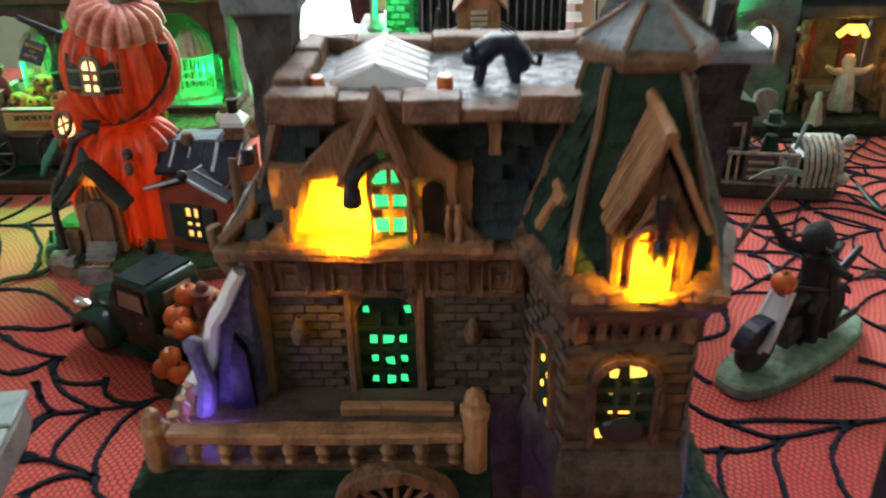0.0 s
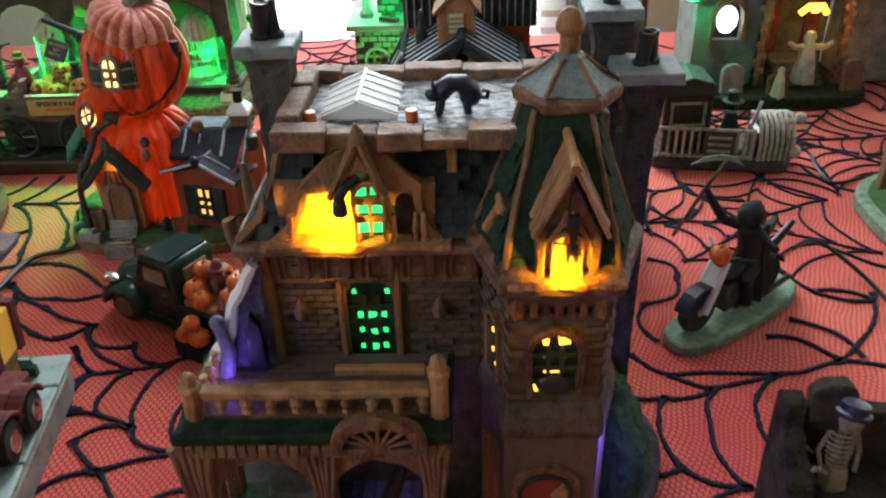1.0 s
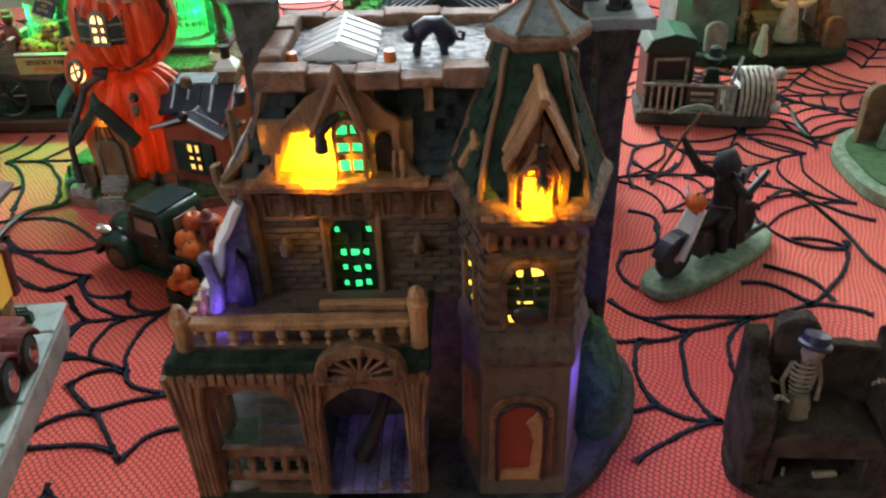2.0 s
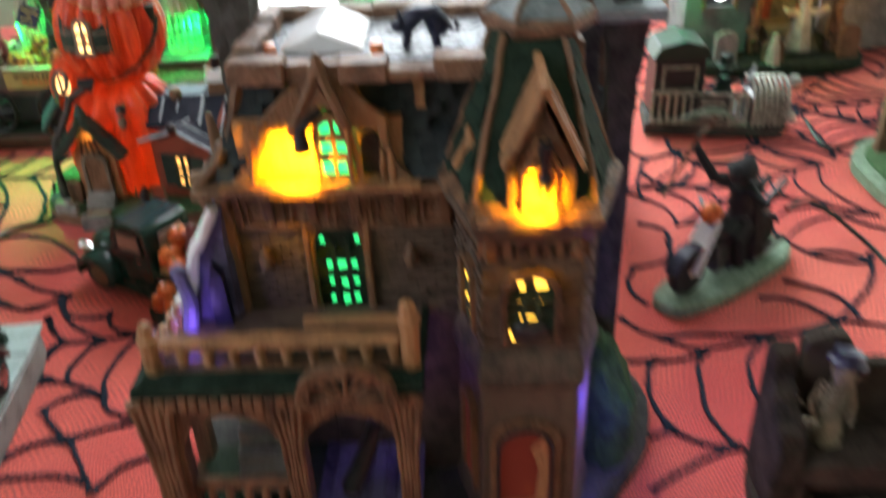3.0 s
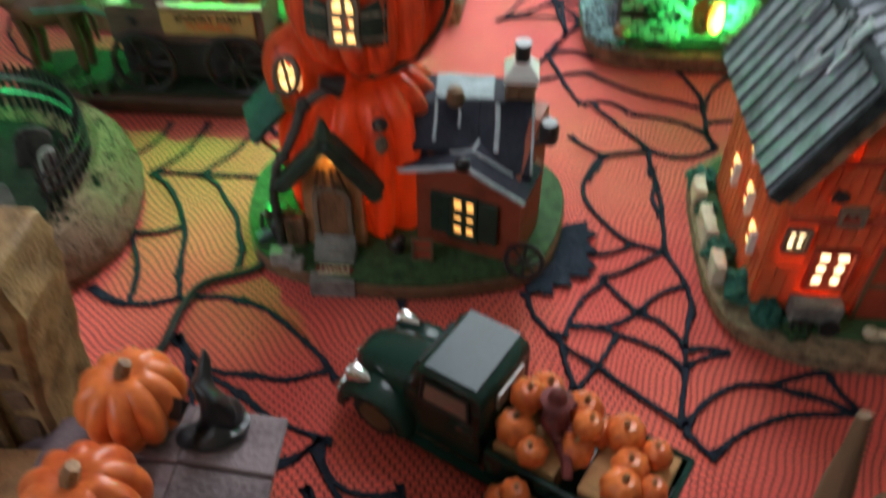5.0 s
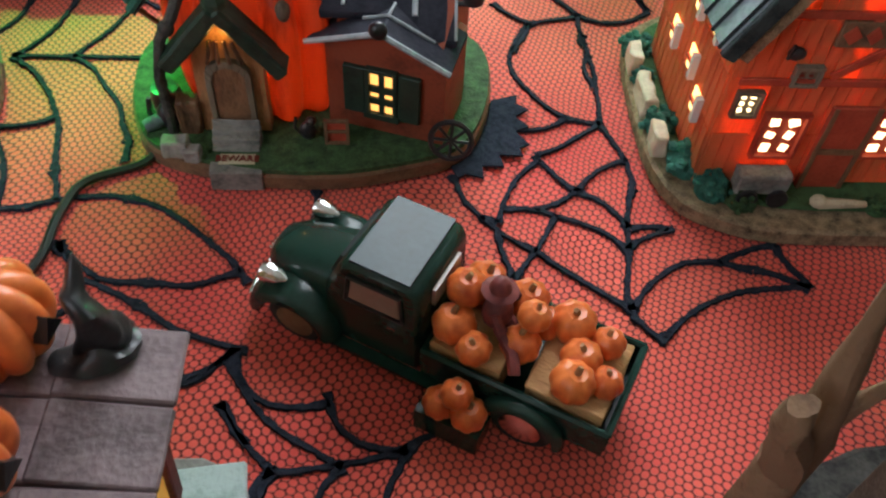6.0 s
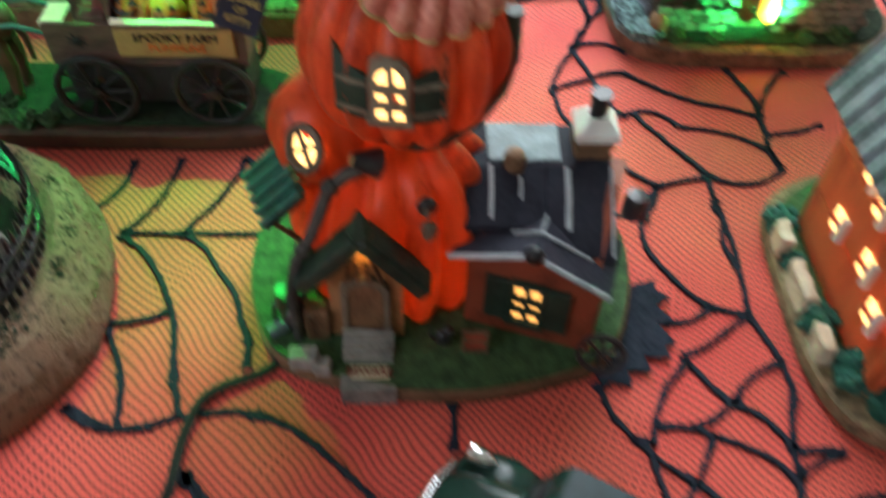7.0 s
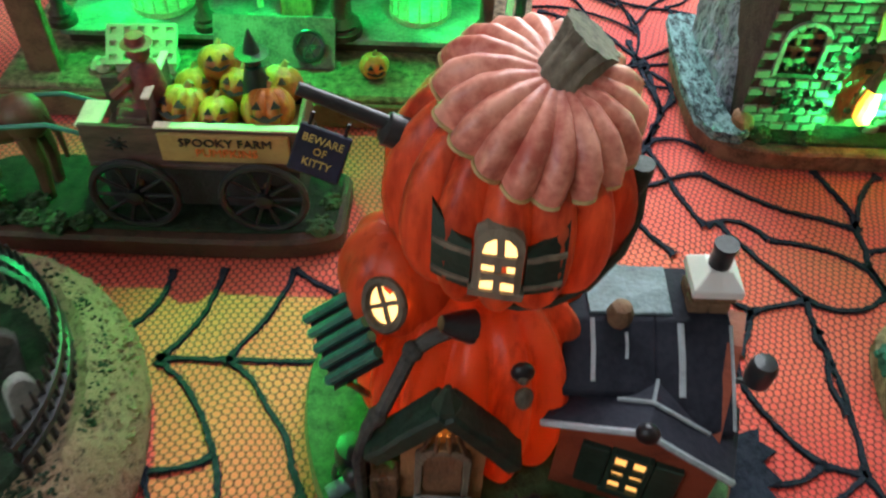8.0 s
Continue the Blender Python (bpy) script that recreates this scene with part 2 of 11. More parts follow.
M["tavernstone"] = paint("mossy_grey_tavern_stone", (0.045, 0.045, 0.038), (0.21, 0.20, 0.17), 0.8, 90, 600, 0.9, vary=0.4)
M["tealturf"] = paint("teal_flocked_shrub", (0.010, 0.060, 0.045), (0.045, 0.20, 0.15), 0.85, 200, 900, 1.0)
# stone lifted towards grey-green for the haze and green light there
M["manorstone"] = paint("haze_tinted_manor_stone", (0.030, 0.036, 0.034), (0.15, 0.17, 0.16), 0.8, 60, 500, 0.8, vary=0.3)
M["coachbone"] = paint("pale_greenish_bone", (0.13, 0.13, 0.10), (0.46, 0.46, 0.39), 0.5, 160, 800, 0.5)
M["mintstone"] = paint("pale_mint_paving", (0.20, 0.30, 0.29), (0.44, 0.56, 0.54), 0.5, 90, 600, 0.5)
M["wagonpumpkin"] = paint("yellow_orange_carved_pumpkin", (0.24, 0.055, 0.010), (0.60, 0.20, 0.035), 0.4, 160, 700, 0.4)
M["tealslate"] = paint("teal_grey_roof_paint", (0.060, 0.095, 0.105), (0.17, 0.24, 0.26), 0.5, 80, 500, 0.5)
M["tealmoss"] = paint("pale_teal_fuzzy_moss", (0.012, 0.030, 0.034), (0.20, 0.36, 0.36), 0.85, 300, 1100, 1.0, stretch=(1, 0.5, 1), lo=0.64, hi=0.90)
M["cottagepane"] = glow("amber_cottage_light", (1.0, 0.48, 0.12), 1.5)
M["rimyellow"] = paint("pale_yellow_green_rim", (0.26, 0.14, 0.06), (0.56, 0.44, 0.20), 0.4, 140, 600, 0.3)
M["outside"] = glow("bright_overcast_sky", (0.95, 0.98, 1.0), 3.0)


# ---- building helpers ----
def bm_new():
    return bmesh.new()


def box(bm, x0, x1, y0, y1, z0, z1, m=None):
    v = [bm.verts.new((x, y, z)) for z in (z0, z1) for x, y in ((x0, y0), (x1, y0), (x1, y1), (x0, y1))]
    for f in ((3, 2, 1, 0), (4, 5, 6, 7), (0, 1, 5, 4), (1, 2, 6, 5), (2, 3, 7, 6), (3, 0, 4, 7)):
        bm.faces.new([v[i] for i in f])
    if m is not None:
        bmesh.ops.transform(bm, matrix=m, verts=v)
    return v


def prism(bm, poly, d0, d1, axis="y"):
    """A polygon of (a, b) pushed from d0 to d1 along an axis: (x, z) for y, (x, y) for z, (y, z) for x."""
    put = {"y": lambda a, b, d: (a, d, b), "z": lambda a, b, d: (a, b, d), "x": lambda a, b, d: (d, a, b)}[axis]
    lo, hi = [bm.verts.new(put(a, b, d0)) for a, b in poly], [bm.verts.new(put(a, b, d1)) for a, b in poly]
    n = len(poly)
    fs = [bm.faces.new(lo[::-1]), bm.faces.new(hi)]
    fs += [bm.faces.new((lo[i], lo[(i + 1) % n], hi[(i + 1) % n], hi[i])) for i in range(n)]
    bmesh.ops.recalc_face_normals(bm, faces=fs)
    return lo + hi


def lathe(bm, profile, seg=16, at=(0, 0, 0), m=None, turn=0.0, ribs=0, depth=0.0):
    """A profile of (radius, height) spun round z; ribs pull grooves into it."""
    rings = []
    for r, z in profile:
        ring = []
        for i in range(seg):
            a = 2 * math.pi * i / seg + turn
            k = 1 - depth * (1 - abs(math.cos(ribs * a / 2))) if ribs else 1
            ring.append(bm.verts.new((at[0] + r * k * math.cos(a), at[1] + r * k * math.sin(a), at[2] + z)))
        rings.append(ring)
    fs = []
    for a, b in zip(rings, rings[1:]):
        fs += [bm.faces.new((a[i], a[(i + 1) % seg], b[(i + 1) % seg], b[i])) for i in range(seg)]
    fs += [bm.faces.new(rings[0][::-1]), bm.faces.new(rings[-1])]
    verts = [v for ring in rings for v in ring]
    if m is not None:
        bmesh.ops.transform(bm, matrix=m, verts=verts)
    return verts


def tube(bm, pts, r, seg=8, r2=None):
    """A round bar along points, from radius r to r2."""
    r2 = r if r2 is None else r2
    pts = [Vector(p) for p in pts]
    rings = []
    for i, p in enumerate(pts):
        d = (pts[min(i + 1, len(pts) - 1)] - pts[max(i - 1, 0)]).normalized()
        u = d.orthogonal().normalized() if not rings else (u - d * u.dot(d)).normalized()
        w = d.cross(u)
        k = r + (r2 - r) * i / (len(pts) - 1)
        rings.append([bm.verts.new(p + k * (u * math.cos(2 * math.pi * j / seg) + w * math.sin(2 * math.pi * j / seg))) for j in range(seg)])
    for a, b in zip(rings, rings[1:]):
        for j in range(seg):
            bm.faces.new((a[j], a[(j + 1) % seg], b[(j + 1) % seg], b[j]))
    bm.faces.new(rings[0][::-1]), bm.faces.new(rings[-1])


def arc(cx, cz, r, a0, a1, n, rz=None):
    rz = r if rz is None else rz
    return [(cx + r * math.cos(radians(a0 + (a1 - a0) * i / n)), cz + rz * math.sin(radians(a0 + (a1 - a0) * i / n))) for i in range(n + 1)]


def sphere(bm, at, rx, ry, rz, seg=14, rows=8, ribs=0, depth=0.0, m=None):
    prof = [(max(math.cos(radians(a)), 0.02), math.sin(radians(a))) for a in [-90 + 180 * i / rows for i in range(rows + 1)]]
    v = lathe(bm, prof, seg, ribs=ribs, depth=depth)
    bmesh.ops.transform(bm, matrix=Matrix.Translation(at) @ (m or Matrix()) @ Matrix.Diagonal((rx, ry, rz, 1)), verts=v)
    return v


def ruffle(bm, cuts, amp, scale):
    """Hand-sculpted unevenness."""
    if cuts:
        bmesh.ops.subdivide_edges(bm, edges=bm.edges[:], cuts=cuts, use_grid_fill=True)
    for v in bm.verts:
        v.co += noise.noise_vector(v.co * scale) * amp


ROUGH = {M[k].name for k in ("brownwash", "tanwood", "rimstone", "stem")}


def weather(bm, amp=0.0005):
    """Worn, hand-cast surface: long faces broken up and pushed about."""
    for _ in range(2):
        far = [e for e in bm.edges if e.calc_length() > 0.0035]
        if far and len(bm.verts) < 4000:
            bmesh.ops.subdivide_edges(bm, edges=far, cuts=1, use_grid_fill=True)
    bmesh.ops.triangulate(bm, faces=[f for f in bm.faces if len(f.verts) > 4])
    for v in bm.verts:
        v.co += noise.noise_vector(v.co * 90) * amp + noise.noise_vector(v.co * 260) * amp * 0.7


def part(name, bm, material, parent=None, label="", bevel=0.0, smooth=False):
    """Links a bmesh, in the thing's own space, as one mesh object under a thing or a part."""
    if bevel:
        sharp = [e for e in bm.edges if len(e.link_faces) == 2 and e.calc_face_angle(0) > 0.5]
        bmesh.ops.bevel(bm, geom=sharp, offset=bevel, segments=1, affect="EDGES", clamp_overlap=True)
    if material.name in ROUGH and len(bm.verts) < 1500:
        weather(bm)
    me = bpy.data.meshes.new(name)
    bm.to_mesh(me)
    bm.free()
    me.materials.append(material)
    if smooth:
        me.polygons.foreach_set("use_smooth", [True] * len(me.polygons))
        me.set_sharp_from_angle(angle=0.7)
    ob = new(name, me)
    ob.parent = parent
    return tagged(ob, label)


def thing(name, label, category, m=None, group="", kind=""):
    ob = new(name)
    ob.empty_display_size = 0.02
    ob.matrix_basis = m or Matrix()
    bpy.context.view_layer.update()
    return tagged(ob, label, category, group, kind)


def lone(name, bm, material, label, category, m=None, group="", kind="", bevel=0.0, smooth=True):
    ob = part(name, bm, material, None, label, bevel, smooth)
    ob.matrix_basis = m or Matrix()
    return tagged(ob, "", category, group, kind)


def scatter(name, me, material, parent, places):
    """Alike pieces on one shared mesh, each an object of its own."""
    for m in places:
        ob = new(name, me)
        ob.parent, ob.matrix_basis = parent, m


def piece(name, bm, material):
    me = bpy.data.meshes.new(name)
    bm.to_mesh(me)
    bm.free()
    me.materials.append(material)
    return me


def wpart(name, bm, material, parent, label="", bevel=0.0, smooth=False):
    """The same, from a bmesh laid out in the world's metres."""
    top = parent
    while top.parent:
        top = top.parent
    bmesh.ops.transform(bm, matrix=top.matrix_basis.inverted(), verts=bm.verts)
    return part(name, bm, material, parent, label, bevel, smooth)


# ---- the room ----
def room():
    x0, x1, y0, y1, z0, z1 = -1.7, 1.9, -2.0, 1.35, -0.75, 1.75
    t = 0.08
    bm = bm_new()
    box(bm, x0, x1, y0, y1, z0 - t, z0)
    lone("floor", bm, M["floorwood"], "brown wooden room floor", "floor", kind="structure", smooth=False)
    bm = bm_new()
    box(bm, x0 - t, x1 + t, y0 - t, y1 + t, z1, z1 + t)
    lone("ceiling", bm, M["ceiling"], "plain white room ceiling", "ceiling", kind="structure", smooth=False)
    # the far wall, with two window openings
    bm = bm_new()
    w1, w2, w3, w4, sill, top = -0.23, 0.255, 1.02, 1.50, -0.12, 1.35
    box(bm, x0 - t, w1, y1, y1 + t, z0, z1)
    box(bm, w2, w3, y1, y1 + t, z0, z1)
    box(bm, w4, x1 + t, y1, y1 + t, z0, z1)
    box(bm, w1, w2, y1, y1 + t, z0, sill), box(bm, w3, w4, y1, y1 + t, z0, sill)
    box(bm, w1, w2, y1, y1 + t, top, z1), box(bm, w3, w4, y1, y1 + t, top, z1)
    lone("wall_north", bm, M["wall"], "pale green wall behind the display table", "wall", kind="structure", smooth=False)
    bm = bm_new()
    # opening out of view, assumed to go with the room fill
    box(bm, x0 - t, x0, y0, -1.1, z0, z1), box(bm, x0 - t, x0, 0.1, y1, z0, z1)
    box(bm, x0 - t, x0, -1.1, 0.1, z0, 0.4), box(bm, x0 - t, x0, -1.1, 0.1, 1.6, z1)
    lone("wall_west", bm, M["wall"], "pale green side wall with a window opening", "wall", kind="structure", smooth=False)
    bm = bm_new()
    box(bm, x1, x1 + t, y0, y1, z0, z1)
    lone("wall_east", bm, M["wall"], "plain pale green side wall", "wall", kind="structure", smooth=False)
    bm = bm_new()
    box(bm, x0 - t, x1 + t, y0 - t, y0, z0, z1)
    lone("wall_south", bm, M["wall"], "plain pale green wall behind the camera", "wall", kind="structure", smooth=False)
    for k, (a, b) in enumerate(((w1, w2), (w3, w4))):
        win = thing("window_%d" % (k + 1), "white framed window full of bright daylight", "window", pose(0, 0, 0), kind="structure")
        for nm, q in (("window_frame", (a, a + 0.03, sill, top)), ("window_frame", (b - 0.03, b, sill, top)), ("window_frame", (a + 0.03, b - 0.03, top - 0.03, top)), ("window_sill", (a - 0.02, b + 0.02, sill - 0.03, sill))):
            bm = bm_new()
            box(bm, q[0], q[1], y1 - 0.015, y1 + 0.05, q[2], q[3])
            part(nm, bm, M["white"], win, bevel=0.003)
    # tall panelled cupboard doors built into the wall beside the window
    cup = thing("cupboard", "pale green built-in cupboard with tall plain doors", "cupboard", pose(0, 0, 0))
    for xa, xb in ((0.300, 0.379), (0.391, 0.436), (0.441, 0.600)):
        bm = bm_new()
        box(bm, xa, xb, y1 - 0.020, y1 - 0.002, -0.10, 1.30)
        part("door", bm, M["wall"], cup, "pale green cupboard door", bevel=0.003)
    bm = bm_new()
    box(bm, 0.379, 0.391, y1 - 0.008, y1 - 0.002, -0.10, 1.30)
    part("door_gap", bm, M["brownwash"], cup, "dark gap between the doors")
    bm = bm_new()
    tube(bm, [(0.384, y1 - 0.022, 0.030), (0.384, y1 - 0.030, 0.045), (0.384, y1 - 0.030, 0.075), (0.384, y1 - 0.022, 0.090)], 0.005, 8)
    part("handle", bm, M["darkstone"], cup, smooth=True)
    # slatted blind that hangs over the window's edge, and the white shutter panel beside it
    blind = thing("window_blind", "white slatted blind hung beside the window", "blind", pose(0, 0, 0))
    for i in range(36):
        bm = bm_new()
        box(bm, 0.175, 0.262, -0.011, 0.011, -0.0006, 0.0006, pose(0, y1 - 0.035, -0.08 + i * 0.026, 28))
        part("slat", bm, M["white"], blind)
    bm = bm_new()
    box(bm, -2.6, 2.8, y1 + 0.9, y1 + 0.92, -1.5, 3.0)
    lone("backdrop", bm, M["outside"], "bright overcast sky outside the windows", "sky", kind="structure", smooth=False)


room()


# ---- table, cloth and the lace webs on it ----
def table():
    tb = thing("display_table", "large wooden table under an orange lace cloth", "table", pose(0, 0.4, -0.75))
    bm = bm_new()
    box(bm, -1.05, 1.05, -0.75, 0.76, 0.722, 0.744)
    part("tabletop", bm, M["tablewood"], tb, bevel=0.004)
    for sx in (-0.98, 0.98):
        for sy in (-0.68, 0.69):
            bm = bm_new()
            box(bm, sx - 0.03, sx + 0.03, sy - 0.03, sy + 0.03, 0, 0.722)
            part("leg", bm, M["tablewood"], tb, bevel=0.004)
    bm = bm_new()
    nx, ny = 150, 110
    x0, x1, y0, y1 = -1.06, 1.06, -0.36, 1.165
    grid = []
    for j in range(ny + 1):
        row = []
        for i in range(nx + 1):
            x, y = x0 + (x1 - x0) * i / nx, y0 + (y1 - y0) * j / ny
            far = min(max((y - 0.72) / 0.3, 0), 1)
            z = -0.0012 - 0.0012 * abs(noise.noise((x * 9, y * 9, 0.0))) * (1 + 1.5 * far)
            row.append(bm.verts.new((x, y, z)))
        grid.append(row)
    for j in range(ny):
        for i in range(nx):
            bm.faces.new((grid[j][i], grid[j][i + 1], grid[j + 1][i + 1], grid[j + 1][i]))
    edge = [e for e in bm.edges if len(e.link_faces) == 1]
    out = bmesh.ops.extrude_edge_only(bm, edges=edge)
    for v in out["geom"]:
        if isinstance(v, bmesh.types.BMVert):
            v.co.z -= 0.16 + 0.01 * math.sin(v.co.x * 60 + v.co.y * 60)
            v.co.x += 0.012 * (1 if v.co.x > 1.0 else -1 if v.co.x < -1.0 else 0)
            v.co.y += 0.012 * (1 if v.co.y > 1.1 else -1 if v.co.y < -0.3 else 0)
    lone("tablecloth", bm, M["cloth"], "orange-red tablecloth under fine net lace", "tablecloth", kind="structure")


table()


def strand(bm, a, b, sag, width, seed=0.0):
    """One flat lace strand on the cloth, bowed sideways by sag: ragged edges, and flared feet where it is sewn on."""
    a, b = Vector((*a, 0)), Vector((*b, 0))
    d = b - a
    side = Vector((-d.y, d.x, 0)).normalized()
    seg = max(8, int(d.length / 0.0016))
    pts = []
    for i in range(seg + 1):
        u = i / seg
        p = a + d * u + side * (sag * 4 * u * (1 - u))
        p += side * 0.0024 * noise.noise((p.x * 40, p.y * 40, seed)) * min(1, 6 * u, 6 * (1 - u))
        pts.append(p)
    rows = []
    for i, p in enumerate(pts):
        t = (pts[min(i + 1, seg)] - pts[max(i - 1, 0)]).normalized()
        n = Vector((-t.y, t.x, 0))
        foot = min(i, seg - i) / seg * d.length
        w = width * (1 + 0.9 * max(0, 1 - foot / 0.009) ** 2)
        l, r = (w * (0.78 + 0.55 * noise.noise((p.x * 420, p.y * 420, seed + k))) for k in (3, 9))
        rows.append([bm.verts.new((p + n * k * q).to_tuple()[:2] + (z,)) for k, q, z in ((-0.62, l, -0.0010), (-0.45, l, 0.0004), (0.45, r, 0.0004), (0.62, r, -0.0010))])
    for r, s in zip(rows, rows[1:]):
        for k in range(3):
            bm.faces.new((r[k], s[k], s[k + 1], r[k + 1]))


def joined(laid):
    """Draws the loose ends of neighbouring strands together, or on to the strand that they stop short of."""
    ends = [[Vector(s[:2]), Vector(s[2:4])] for s in laid]
    free = [(i, k) for i in range(len(laid)) for k in (0, 1)]
    done = set()
    for i, k in free:
        if (i, k) in done:
            continue
        near = [(j, q) for j, q in free if (j, q) not in done and (ends[j][q] - ends[i][k]).length < 0.0072]
        if len(near) > 1:
            mid = sum((ends[j][q] for j, q in near), Vector((0, 0))) / len(near)
            for j, q in near:
                ends[j][q] = mid
                done.add((j, q))
    for i, k in free:
        if (i, k) in done:
            continue
        best = None
        for j, s in enumerate(laid):
            if j == i:
                continue
            a, b = ends[j]
            d = b - a
            side = Vector((-d.y, d.x)).normalized()
            for u in (0.1, 0.2, 0.3, 0.4, 0.5, 0.6, 0.7, 0.8, 0.9):
                p = a + d * u + side * (s[4] * 4 * u * (1 - u))
                gap = (p - ends[i][k]).length
                if gap < 0.022 and (best is None or gap < best[0]):
                    best = (gap, p)
        if best:
            ends[i][k] = best[1]
    return [(a, b, s[4]) for (a, b), s in zip(ends, laid)]


def web(bm, hub, radius, spokes, rings, turn, width=0.0018, seed=0.0):
    rnd = random.Random(int(seed * 10) + 5)
    ang = [turn + 360 / spokes * i + rnd.uniform(-7, 7) for i in range(spokes)]
    reach = [radius * rnd.uniform(0.9, 1.15) for _ in ang]
    at = lambda i, f: (hub[0] + math.cos(radians(ang[i % spokes])) * reach[i % spokes] * f, hub[1] + math.sin(radians(ang[i % spokes])) * reach[i % spokes] * f)
    for i in range(spokes):
        strand(bm, hub, at(i, 1.05), rnd.uniform(-0.006, 0.006), width * 1.3, seed=seed + i)
        for k in range(rings):
            f = ((k + 1) / rings) ** 0.9
            p, q = at(i, f), at(i + 1, f)
            gap = math.dist(p, q)
            strand(bm, p, q, 0.16 * gap, width, seed=seed + i * 7 + k)


def webs():
    bm = bm_new()
    laid = []
    hubs = ((0.43, 0.80, 0.11, 8, 5, 5), (0.335, 0.635, 0.085, 7, 3, 20), (0.03, 0.99, 0.13, 7, 3, 10), (-0.46, 0.52, 0.15, 7, 3, 30),
            (-0.07, 0.22, 0.10, 7, 3, 8), (0.52, 0.36, 0.10, 7, 3, 15), (0.32, 0.96, 0.17, 8, 4, 33),
            (-0.62, 0.78, 0.18, 8, 4, 0), (-0.62, 1.02, 0.15, 8, 4, 22), (0.60, 0.72, 0.13, 7, 3, 11), (0.62, 0.98, 0.14, 8, 4, 3), (-0.07, 1.07, 0.10, 7, 3, 30), (-0.36, 1.07, 0.12, 7, 3, 12))
    for k, (x, y, r, s, g, a) in enumerate(hubs):
        web(bm, (x, y), r, s, g, a, seed=k * 1.7)
    # strands behind the chimney: from, to, bow
    laid += [
        (-0.057, 0.925, -0.037, 0.880, 0.001), (-0.027, 0.964, -0.043, 0.926, -0.001), (-0.043, 0.926, -0.029, 0.895, 0.007), (-0.029, 0.895, -0.051, 0.853, -0.001),
        (-0.063, 0.879, -0.051, 0.853, 0.000), (-0.051, 0.853, -0.017, 0.846, 0.009), (-0.051, 0.853, -0.030, 0.781, -0.003), (-0.051, 0.853, -0.069, 0.809, -0.001),
        (-0.069, 0.809, -0.024, 0.827, 0.002), (-0.024, 0.827, 0.052, 0.787, -0.005), (-0.069, 0.809, -0.050, 0.763, -0.005), (-0.030, 0.788, 0.002, 0.776, 0.008),
        (0.002, 0.776, 0.049, 0.756, 0.004), (-0.018, 0.771, 0.010, 0.736, 0.000), (0.042, 0.833, 0.052, 0.787, 0.003), (0.078, 0.830, 0.052, 0.787, -0.003),
        (0.052, 0.787, 0.049, 0.756, 0.002), (0.049, 0.756, 0.053, 0.741, -0.000), (0.054, 0.768, 0.087, 0.779, -0.001), (0.051, 0.762, 0.075, 0.743, -0.001),
        (-0.056, 0.940, -0.043, 0.926, 0.005),
    ]
    # strands round the bat: from, to, bow
    laid += [
        (0.010, 0.736, 0.009, 0.641, 0.002), 
        (0.010, 0.736, 0.054, 0.741, -0.009), (0.012, 0.715, 0.032, 0.705, -0.003), (0.011, 0.696, 0.028, 0.670, -0.003), (-0.049, 0.710, -0.019, 0.727, -0.002),
        (-0.038, 0.747, -0.019, 0.727, -0.002), (-0.019, 0.727, 0.010, 0.736, 0.001), (-0.019, 0.727, -0.008, 0.645, -0.019), (-0.008, 0.645, 0.009, 0.641, -0.001),
        (-0.043, 0.639, -0.008, 0.645, -0.006), (-0.027, 0.617, 0.009, 0.641, -0.001), (0.009, 0.641, 0.018, 0.595, 0.004), (0.018, 0.595, 0.009, 0.557, 0.000),
        (0.009, 0.557, 0.005, 0.522, 0.000), (0.005, 0.522, 0.004, 0.508, -0.001), (-0.068, 0.603, -0.034, 0.557, -0.007), (-0.034, 0.557, 0.005, 0.522, -0.001),
        (-0.027, 0.617, -0.009, 0.593, -0.001), (-0.009, 0.593, 0.018, 0.613, 0.004), (-0.032, 0.610, -0.045, 0.572, -0.003), (-0.033, 0.582, -0.009, 0.593, -0.001),
        (-0.009, 0.593, 0.012, 0.568, 0.003), (-0.043, 0.581, 0.009, 0.557, 0.007), (-0.022, 0.576, -0.045, 0.541, 0.001), (-0.068, 0.569, -0.052, 0.572, 0.001),
        (0.009, 0.557, 0.041, 0.565, 0.002),
    ]
    # strands before the barn: from, to, bow
    laid += [
        (0.005, 0.528, 0.063, 0.546, 0.013), (0.063, 0.546, 0.087, 0.537, 0.003), (0.011, 0.503, 0.081, 0.528, 0.008), (0.078, 0.560, 0.085, 0.533, -0.002),
        (0.078, 0.560, 0.050, 0.566, -0.003), (0.012, 0.571, 0.035, 0.569, 0.002), (-0.064, 0.555, -0.044, 0.539, -0.002),
    ]
